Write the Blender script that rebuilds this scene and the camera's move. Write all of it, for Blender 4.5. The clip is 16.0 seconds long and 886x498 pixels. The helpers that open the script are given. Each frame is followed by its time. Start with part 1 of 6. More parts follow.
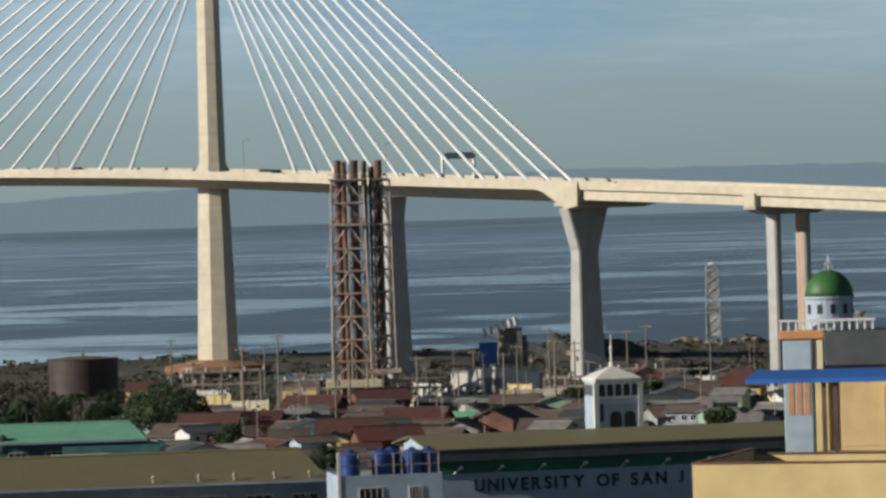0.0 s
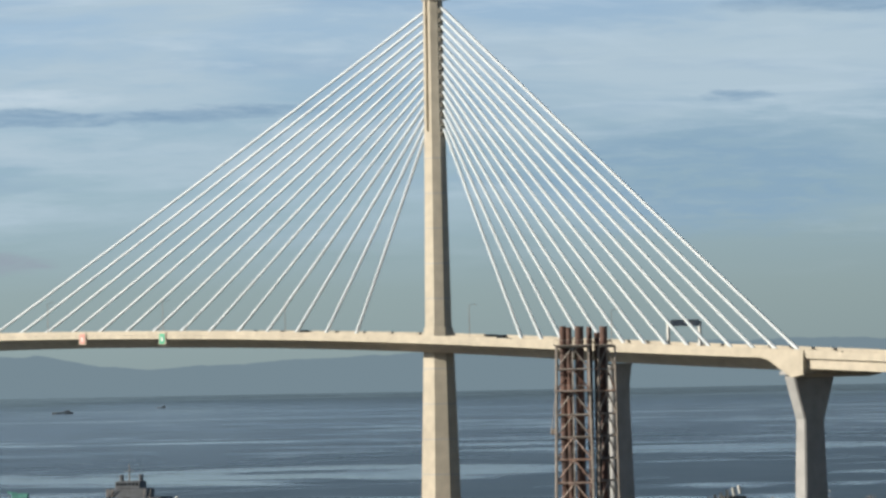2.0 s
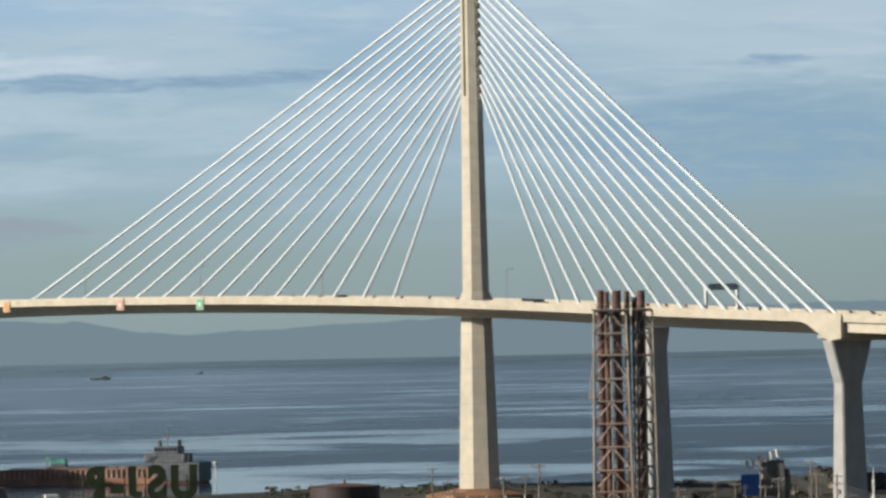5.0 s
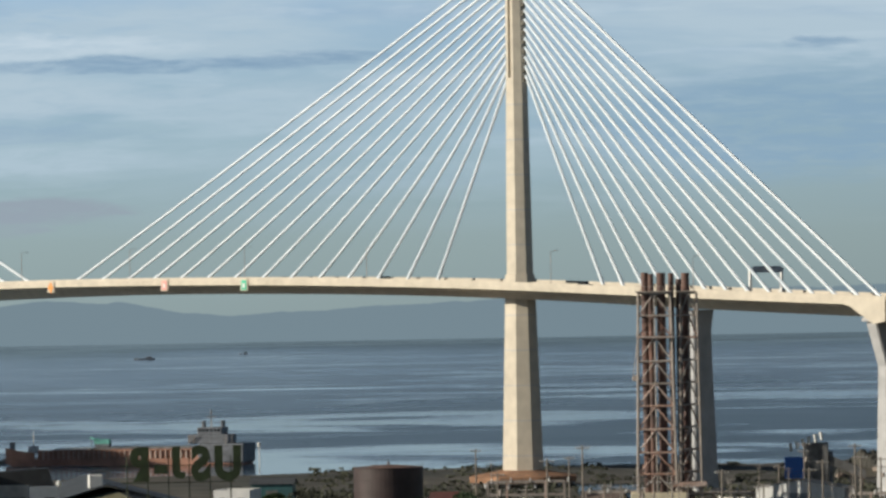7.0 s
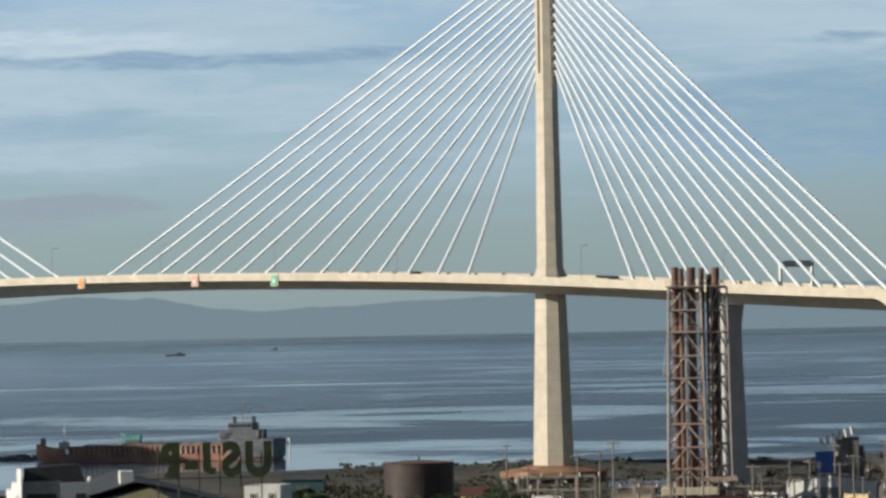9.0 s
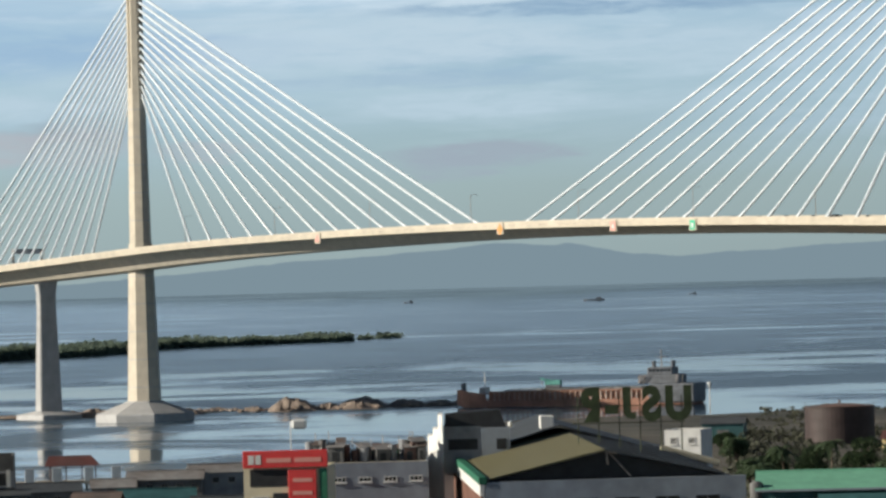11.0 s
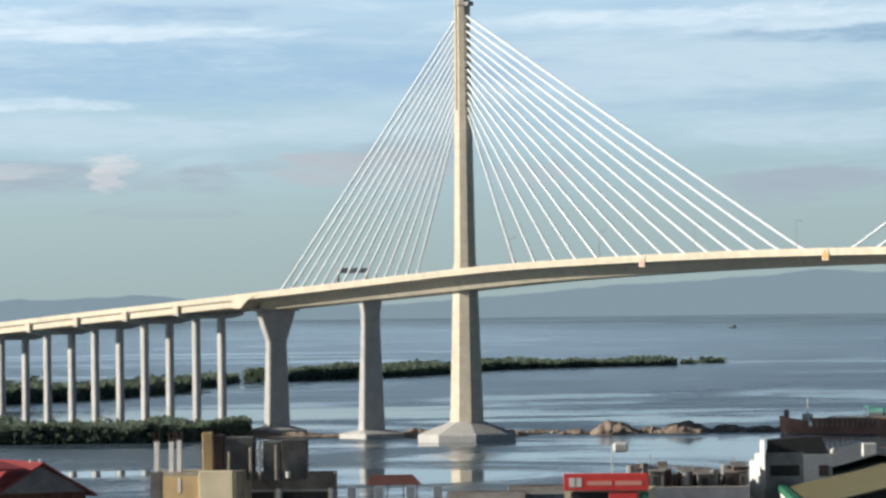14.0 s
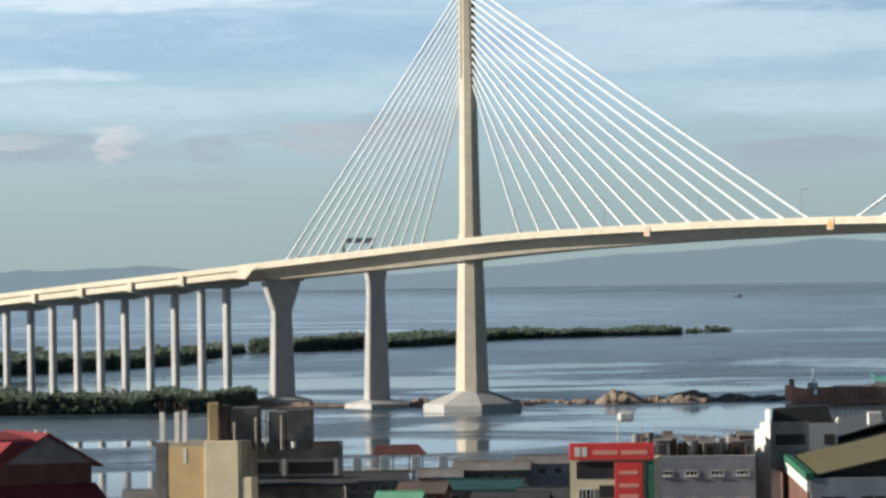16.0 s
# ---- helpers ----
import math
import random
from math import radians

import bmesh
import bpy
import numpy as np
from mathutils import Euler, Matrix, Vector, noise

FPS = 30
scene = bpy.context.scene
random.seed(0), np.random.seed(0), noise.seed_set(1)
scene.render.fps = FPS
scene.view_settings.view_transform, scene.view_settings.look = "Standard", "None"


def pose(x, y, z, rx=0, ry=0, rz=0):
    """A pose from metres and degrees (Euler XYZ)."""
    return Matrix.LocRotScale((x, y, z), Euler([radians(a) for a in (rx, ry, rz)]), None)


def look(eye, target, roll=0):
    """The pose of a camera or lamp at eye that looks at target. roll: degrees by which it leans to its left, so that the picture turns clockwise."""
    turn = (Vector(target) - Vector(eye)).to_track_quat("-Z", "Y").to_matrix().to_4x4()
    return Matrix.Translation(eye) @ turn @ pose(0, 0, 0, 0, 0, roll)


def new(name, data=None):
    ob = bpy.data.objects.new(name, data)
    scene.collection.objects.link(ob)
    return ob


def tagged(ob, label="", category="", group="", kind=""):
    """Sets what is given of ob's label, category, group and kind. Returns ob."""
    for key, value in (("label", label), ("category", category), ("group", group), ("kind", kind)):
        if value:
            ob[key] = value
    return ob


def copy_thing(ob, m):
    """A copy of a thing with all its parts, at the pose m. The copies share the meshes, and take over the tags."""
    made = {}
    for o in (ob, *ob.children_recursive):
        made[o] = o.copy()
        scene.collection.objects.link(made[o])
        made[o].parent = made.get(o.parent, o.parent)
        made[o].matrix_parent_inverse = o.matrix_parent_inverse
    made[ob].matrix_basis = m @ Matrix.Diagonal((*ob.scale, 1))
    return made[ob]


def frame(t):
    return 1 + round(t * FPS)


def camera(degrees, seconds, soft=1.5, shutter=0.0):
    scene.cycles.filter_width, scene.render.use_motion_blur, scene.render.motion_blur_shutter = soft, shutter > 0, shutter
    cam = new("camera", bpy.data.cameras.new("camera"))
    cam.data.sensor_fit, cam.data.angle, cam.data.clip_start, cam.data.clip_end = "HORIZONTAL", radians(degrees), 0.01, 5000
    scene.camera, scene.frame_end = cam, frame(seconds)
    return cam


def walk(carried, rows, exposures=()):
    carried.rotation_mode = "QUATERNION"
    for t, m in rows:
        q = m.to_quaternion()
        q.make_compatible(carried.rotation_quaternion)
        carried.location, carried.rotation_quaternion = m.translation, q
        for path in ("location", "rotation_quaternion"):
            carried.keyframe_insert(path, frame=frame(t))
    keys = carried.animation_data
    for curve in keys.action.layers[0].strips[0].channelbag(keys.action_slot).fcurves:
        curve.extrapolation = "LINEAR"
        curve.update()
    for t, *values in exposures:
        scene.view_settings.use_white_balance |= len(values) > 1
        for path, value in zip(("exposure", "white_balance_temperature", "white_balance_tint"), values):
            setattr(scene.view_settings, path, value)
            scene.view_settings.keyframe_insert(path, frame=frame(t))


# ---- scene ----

# ---- camera: it stands on a balcony 45 m up and turns; seconds, bearing, tilt, lean in degrees
EYE_Z = 45.4
TURNS = [
    (0.0, 8.054, -0.568, -1.739),
    (0.5, 6.492, -0.484, -1.653),
    (1.0, 5.211, 0.012, -1.510),
    (1.5, 4.496, 0.562, -1.316),
    (2.0, 5.246, 1.600, -1.030),
    (2.5, 5.525, 2.331, -0.788),
    (3.0, 5.445, 2.504, -0.852),
    (3.5, 5.303, 2.219, -0.893),
    (4.0, 5.062, 1.680, -0.928),
    (4.5, 4.892, 1.346, -1.086),
    (5.0, 4.765, 1.161, -1.180),
    (5.2, 4.650, 1.042, -1.059),
    (7.5, 4.138, 0.938, -0.984),
    (8.0, 4.104, 0.976, -0.933),
    (8.2, 4.087, 0.989, -0.972),
    (10.3, 1.251, 0.341, -1.514),
    (10.5, 0.383, 0.270, -1.544),
    (11.0, -1.496, 0.304, -1.562),
    (11.5, -3.045, 0.498, -1.440),
    (12.0, -4.375, 0.520, -1.275),
    (12.5, -5.261, 0.506, -1.091),
    (13.0, -5.582, 0.644, -0.867),
    (13.5, -5.643, 0.684, -0.732),
    (14.0, -5.599, 0.675, -0.691),
    (14.5, -5.552, 0.656, -0.626),
    (15.0, -5.624, 0.553, -0.740),
    (15.5, -5.719, 0.495, -0.881),
    (16.0, -5.668, 0.293, -0.823),
]
cam = camera(11.195, 16.0, soft=2.8)
walk(cam, [(t, pose(0, 0, EYE_Z, 90 + tilt, 0, -bearing) @ pose(0, 0, 0, 0, 0, lean)) for t, bearing, tilt, lean in TURNS],
     exposures=[(0.0, -0.03), (1.0, 0.0), (2.5, 0.1), (4.0, 0.1), (5.2, 0.08), (8.2, 0.08), (10.5, 0.22), (12.0, 0.36), (13.0, 0.42), (14.5, 0.43), (16.0, 0.4)])

# ---- light: low morning sun from the side, hazy sky with long thin cloud bands
SUN_DIR = Vector((-0.98, -0.14, 0.36)).normalized()
world = bpy.data.worlds.new("sky")
scene.world = world
world.use_nodes = True
wn, wl = world.node_tree.nodes, world.node_tree.links
wn.clear()


def wnode(kind, **inputs):
    n = wn.new(kind)
    for k, v in inputs.items():
        n.inputs[k].default_value = v
    return n


sky = wn.new("ShaderNodeTexSky")
sky.sky_type, sky.sun_disc = "NISHITA", False
sky.sun_elevation = math.asin(SUN_DIR.z)
sky.sun_rotation = math.atan2(SUN_DIR.x, SUN_DIR.y)
sky.air_density, sky.dust_density, sky.ozone_density = 1.0, 0.3, 3.0
sky_bg = wnode("ShaderNodeBackground", Strength=0.02)
wl.new(sky.outputs[0], sky_bg.inputs[0])
coord = wn.new("ShaderNodeTexCoord")
sep = wn.new("ShaderNodeSeparateXYZ")
wl.new(coord.outputs["Generated"], sep.inputs[0])


def wmath(op, a, b):
    n = wn.new("ShaderNodeMath")
    n.operation = op
    for i, v in enumerate((a, b)):
        if isinstance(v, (int, float)):
            n.inputs[i].default_value = v
        else:
            wl.new(v, n.inputs[i])
    return n.outputs[0]


def wramp(fac, stops):
    n = wn.new("ShaderNodeValToRGB")
    wl.new(fac, n.inputs[0])
    e = n.color_ramp.elements
    while len(e) < len(stops):
        e.new(0.5)
    for el, (p, c) in zip(e, stops):
        el.position, el.color = p, (*c, 1) if len(c) == 3 else c
    return n.outputs[0]


def wcloud(sx, sz, seed, detail, rough):
    c = wn.new("ShaderNodeCombineXYZ")
    wl.new(wmath("MULTIPLY", sep.outputs[0], sx), c.inputs[0])
    wl.new(wmath("MULTIPLY", sep.outputs[1], sx), c.inputs[1])
    wl.new(wmath("ADD", wmath("MULTIPLY", sep.outputs[2], sz), seed), c.inputs[2])
    n = wnode("ShaderNodeTexNoise", Scale=1.0, Detail=detail, Roughness=rough, Distortion=0.4)
    wl.new(c.outputs[0], n.inputs["Vector"])
    return n.outputs["Fac"]


# haze: pale and greenish towards the horizon, bluer above
haze_col = wramp(sep.outputs[2], [(0.0, (0.25, 0.32, 0.33)), (0.018, (0.28, 0.365, 0.375)), (0.04, (0.3, 0.43, 0.5)), (0.075, (0.33, 0.475, 0.62)), (0.13, (0.3, 0.46, 0.68))])
glow = wn.new("ShaderNodeVectorMath")
glow.operation = "SCALE"
wl.new(haze_col, glow.inputs[0])
side = wn.new("ShaderNodeMapRange")
for key, v in (("From Min", -0.2), ("From Max", 0.2), ("To Min", 1.1), ("To Max", 0.93)):
    side.inputs[key].default_value = v
wl.new(sep.outputs[0], side.inputs["Value"])
wl.new(side.outputs[0], glow.inputs["Scale"])
haze_col = glow.outputs[0]
haze = wnode("ShaderNodeBackground", Strength=1.0)
mix_a = wn.new("ShaderNodeMixShader")
wl.new(wramp(sep.outputs[2], [(0.0, (1, 1, 1)), (0.1, (1, 1, 1)), (0.2, (0, 0, 0))]), mix_a.inputs[0])
wl.new(sky_bg.outputs[0], mix_a.inputs[1])
wl.new(haze.outputs[0], mix_a.inputs[2])


def wmix(base, fac, col):
    n = wn.new("ShaderNodeMix")
    n.data_type = "RGBA"
    wl.new(fac, n.inputs["Factor"])
    wl.new(base, n.inputs["A"])
    n.inputs["B"].default_value = (*col, 1)
    return n.outputs["Result"]


# a warped copy of the direction, for the ragged edges of single clouds
warp_n = wnode("ShaderNodeTexNoise", Scale=1.0, Detail=4.0, Roughness=0.6)
warp_in = wn.new("ShaderNodeVectorMath")
warp_in.operation = "MULTIPLY"
warp_in.inputs[1].default_value = (60, 60, 300)
wl.new(coord.outputs["Generated"], warp_in.inputs[0])
wl.new(warp_in.outputs[0], warp_n.inputs["Vector"])
warp_c = wn.new("ShaderNodeVectorMath")
warp_c.operation = "MULTIPLY_ADD"
warp_c.inputs[1].default_value, warp_c.inputs[2].default_value = (0.024, 0.0, 0.005), (-0.012, 0.0, -0.0025)
wl.new(warp_n.outputs["Color"], warp_c.inputs[0])
warp = wn.new("ShaderNodeVectorMath")
warp.operation = "ADD"
wl.new(coord.outputs["Generated"], warp.inputs[0])
wl.new(warp_c.outputs[0], warp.inputs[1])


wisps = wramp(wcloud(70, 420, 9.2, 6, 0.65), [(0.36, (0.35, 0.35, 0.35)), (0.58, (1, 1, 1))])


def cloud_patch(base, x, z, w, h, col, strength):
    """One soft cloud at a place in the sky."""
    v = wn.new("ShaderNodeVectorMath")
    v.operation = "MULTIPLY_ADD"
    v.inputs[1].default_value, v.inputs[2].default_value = (1 / w, 0, 1 / h), (-x / w, 0, -z / h)
    wl.new(warp.outputs[0], v.inputs[0])
    g = wn.new("ShaderNodeTexGradient")
    g.gradient_type = "SPHERICAL"
    wl.new(v.outputs[0], g.inputs["Vector"])
    ahead = wmath("GREATER_THAN", sep.outputs[1], 0.0)
    return wmix(base, wmath("MULTIPLY", wmath("MULTIPLY", wmath("MULTIPLY", wramp(g.outputs["Fac"], [(0.02, (0, 0, 0)), (0.4, (1, 1, 1))]), strength), wisps), ahead), col)


up = wramp(sep.outputs[2], [(0.02, (0, 0, 0)), (0.055, (1, 1, 1))])
PALE, GREYBLUE, MAUVE = (0.42, 0.535, 0.62), (0.22, 0.34, 0.47), (0.3, 0.345, 0.4)
colour = wmix(haze_col, wmath("MULTIPLY", wramp(wcloud(9, 62, 3.1, 5, 0.6), [(0.42, (0, 0, 0)), (0.64, (0.9, 0.9, 0.9))]), up), PALE)
colour = wmix(colour, wmath("MULTIPLY", wramp(wcloud(10, 95, 7.7, 4, 0.55), [(0.55, (0, 0, 0)), (0.7, (0.45, 0.45, 0.45))]), up), (0.25, 0.38, 0.54))
colour = wmix(colour, wmath("MULTIPLY", wramp(wcloud(26, 210, 4.3, 6, 0.62), [(0.5, (0, 0, 0)), (0.68, (0.5, 0.5, 0.5))]), up), (0.5, 0.61, 0.7))
# single clouds: place across and up, half width and height, colour, density
CLOUDS = [
    (0.0018, 0.0579, 0.0506, 0.0022, GREYBLUE, 0.9),
    (0.0492, 0.0592, 0.0186, 0.0019, GREYBLUE, 0.85),
    (0.1570, 0.0610, 0.0084, 0.0015, GREYBLUE, 0.6),
    (0.1483, 0.0426, 0.0489, 0.0143, (0.235, 0.365, 0.49), 0.85),
    (-0.0148, 0.0262, 0.0253, 0.0034, (0.29, 0.35, 0.41), 0.75),
    (-0.0182, 0.0478, 0.0270, 0.0054, (0.27, 0.4, 0.52), 0.6),
    (0.0303, 0.0490, 0.0439, 0.0057, PALE, 0.6),
    (0.0057, 0.0655, 0.0557, 0.0068, PALE, 0.7),
    (0.1761, 0.0804, 0.0270, 0.0030, GREYBLUE, 0.75),
    (0.1576, 0.0602, 0.0101, 0.0015, GREYBLUE, 0.6),
    (0.0536, 0.0911, 0.0557, 0.0068, PALE, 0.6),
    (0.1589, 0.0726, 0.0540, 0.0084, PALE, 0.6),
    (-0.0428, 0.0521, 0.0557, 0.0071, PALE, 0.85),
    (-0.0170, 0.0371, 0.0388, 0.0037, PALE, 0.7),
    (-0.0148, 0.0264, 0.0203, 0.0027, (0.29, 0.35, 0.41), 0.85),
    (-0.0261, 0.0229, 0.0152, 0.0024, (0.29, 0.35, 0.41), 0.5),
    (-0.1067, 0.0332, 0.0186, 0.0037, (0.29, 0.35, 0.41), 0.6),
    (-0.0876, 0.0507, 0.0439, 0.0044, (0.25, 0.38, 0.54), 0.5),
    (-0.1697, 0.0600, 0.0506, 0.0024, (0.56, 0.66, 0.74), 0.9),
    (-0.1867, 0.0641, 0.0236, 0.0027, (0.56, 0.66, 0.74), 0.7),
    (-0.1598, 0.0645, 0.0304, 0.0024, (0.25, 0.38, 0.54), 0.6),
    (-0.1477, 0.0514, 0.0810, 0.0084, (0.27, 0.41, 0.56), 0.7),
    (-0.1640, 0.0384, 0.0709, 0.0044, PALE, 0.85),
    (-0.1871, 0.0445, 0.0270, 0.0017, (0.56, 0.66, 0.74), 0.6),
    (-0.0358, 0.0621, 0.0641, 0.0030, (0.56, 0.66, 0.74), 0.7),
    (-0.0335, 0.0505, 0.0557, 0.0051, PALE, 0.85),
    (-0.0299, 0.0429, 0.0473, 0.0020, (0.28, 0.4, 0.52), 0.5),
    (-0.1874, 0.0283, 0.0253, 0.0047, (0.29, 0.35, 0.41), 0.85),
    (-0.1910, 0.0300, 0.0101, 0.0020, (0.6, 0.58, 0.59), 0.35),
    (-0.1696, 0.0294, 0.0061, 0.0051, (0.6, 0.58, 0.59), 0.9),
    (-0.1654, 0.0279, 0.0101, 0.0041, (0.29, 0.35, 0.41), 0.5),
    (-0.1494, 0.0279, 0.0101, 0.0034, (0.29, 0.35, 0.41), 0.75),
    (-0.1234, 0.0299, 0.0127, 0.0047, (0.37, 0.39, 0.43), 0.8),
    (-0.1643, 0.0209, 0.0101, 0.0022, (0.29, 0.35, 0.41), 0.45),
    (-0.1514, 0.0205, 0.0068, 0.0017, (0.29, 0.35, 0.41), 0.45),
    (-0.1085, 0.0297, 0.0203, 0.0051, (0.36, 0.39, 0.43), 0.55),
    (-0.0774, 0.0283, 0.0135, 0.0034, (0.36, 0.39, 0.43), 0.6),
    (-0.0177, 0.0266, 0.0219, 0.0029, (0.29, 0.35, 0.41), 0.7),
    (-0.0252, 0.0223, 0.0101, 0.0027, (0.29, 0.35, 0.41), 0.45),
    (-0.1395, 0.0301, 0.0084, 0.0017, (0.29, 0.35, 0.41), 0.4),
]
for x, z, w, h, col, k in CLOUDS:
    colour = cloud_patch(colour, x, z, w, h, col, k)
wl.new(colour, haze.inputs[0])
wl.new(mix_a.outputs[0], wn.new("ShaderNodeOutputWorld").inputs[0])

sun = new("sun", bpy.data.lights.new("sun", "SUN"))
sun.data.energy, sun.data.angle, sun.data.color = 4.8, radians(0.6), (1.0, 0.92, 0.78)
sun.matrix_world = look(SUN_DIR * 100, (0, 0, 0))

# ---- materials
def material(name, col, rough=0.8, metal=0.0, var=0.25, scale=1.0, col2=None, bump=0.15, coarse=0.12, coords="Object", spec=0.4, random_tint=0.0):
    """Two scales of noise vary the colour; the finer one gives relief."""
    m = bpy.data.materials.new(name)
    m.use_nodes = True
    n, l = m.node_tree.nodes, m.node_tree.links
    b = n["Principled BSDF"]
    b.inputs["Roughness"].default_value, b.inputs["Metallic"].default_value = rough, metal
    b.inputs["Specular IOR Level"].default_value = spec
    tc = n.new("ShaderNodeTexCoord")
    fine, big = n.new("ShaderNodeTexNoise"), n.new("ShaderNodeTexNoise")
    for t, s, d in ((fine, scale, 6), (big, scale * coarse, 3)):
        t.inputs["Scale"].default_value, t.inputs["Detail"].default_value = s, d
        l.new(tc.outputs[coords], t.inputs["Vector"])
    mix = n.new("ShaderNodeMix")
    mix.data_type = "RGBA"
    c2 = col2 or tuple(c * (1 - var) for c in col)
    mix.inputs["A"].default_value, mix.inputs["B"].default_value = (*c2, 1), (*col, 1)
    ramp = n.new("ShaderNodeMapRange")
    ramp.inputs["From Min"].default_value, ramp.inputs["From Max"].default_value = 0.35, 0.65
    l.new(big.outputs["Fac"], ramp.inputs["Value"])
    l.new(ramp.outputs[0], mix.inputs["Factor"])
    hsv = n.new("ShaderNodeHueSaturation")
    l.new(mix.outputs["Result"], hsv.inputs["Color"])
    mr = n.new("ShaderNodeMapRange")
    mr.inputs["To Min"].default_value, mr.inputs["To Max"].default_value = 1 - var, 1 + var
    mr.inputs["From Min"].default_value, mr.inputs["From Max"].default_value = 0.3, 0.7
    l.new(fine.outputs["Fac"], mr.inputs["Value"])
    val = mr.outputs[0]
    if random_tint:
        oi, ma, mu = n.new("ShaderNodeObjectInfo"), n.new("ShaderNodeMath"), n.new("ShaderNodeMath")
        ma.operation, mu.operation = "MULTIPLY_ADD", "MULTIPLY"
        ma.inputs[1].default_value, ma.inputs[2].default_value = random_tint, 1 - random_tint / 2
        l.new(oi.outputs["Random"], ma.inputs[0])
        l.new(ma.outputs[0], mu.inputs[0])
        l.new(val, mu.inputs[1])
        val = mu.outputs[0]
    l.new(val, hsv.inputs["Value"])
    l.new(hsv.outputs[0], b.inputs["Base Color"])
    if bump:
        bp = n.new("ShaderNodeBump")
        bp.inputs["Strength"].default_value, bp.inputs["Distance"].default_value = bump, 0.012
        l.new(fine.outputs["Fac"], bp.inputs["Height"])
        l.new(bp.outputs[0], b.inputs["Normal"])
    return m


def sheet_metal(name, col, pitch=0.8, rough=0.55, var=0.2, rust=None):
    """Painted corrugated sheets: ribs along the slope, stains between."""
    m = material(name, col, rough, 0.0, var, 0.6, col2=rust, bump=0.05, coarse=0.3, random_tint=0.25)
    n, l = m.node_tree.nodes, m.node_tree.links
    w = n.new("ShaderNodeTexWave")
    w.inputs["Scale"].default_value = 1 / pitch
    w.wave_profile = "SIN"
    l.new(n["Texture Coordinate"].outputs["Object"], w.inputs["Vector"])
    bp = n.new("ShaderNodeBump")
    bp.inputs["Strength"].default_value, bp.inputs["Distance"].default_value = 0.3, 0.02
    l.new(w.outputs["Fac"], bp.inputs["Height"])
    l.new(bp.outputs[0], n["Principled BSDF"].inputs["Normal"])
    return m


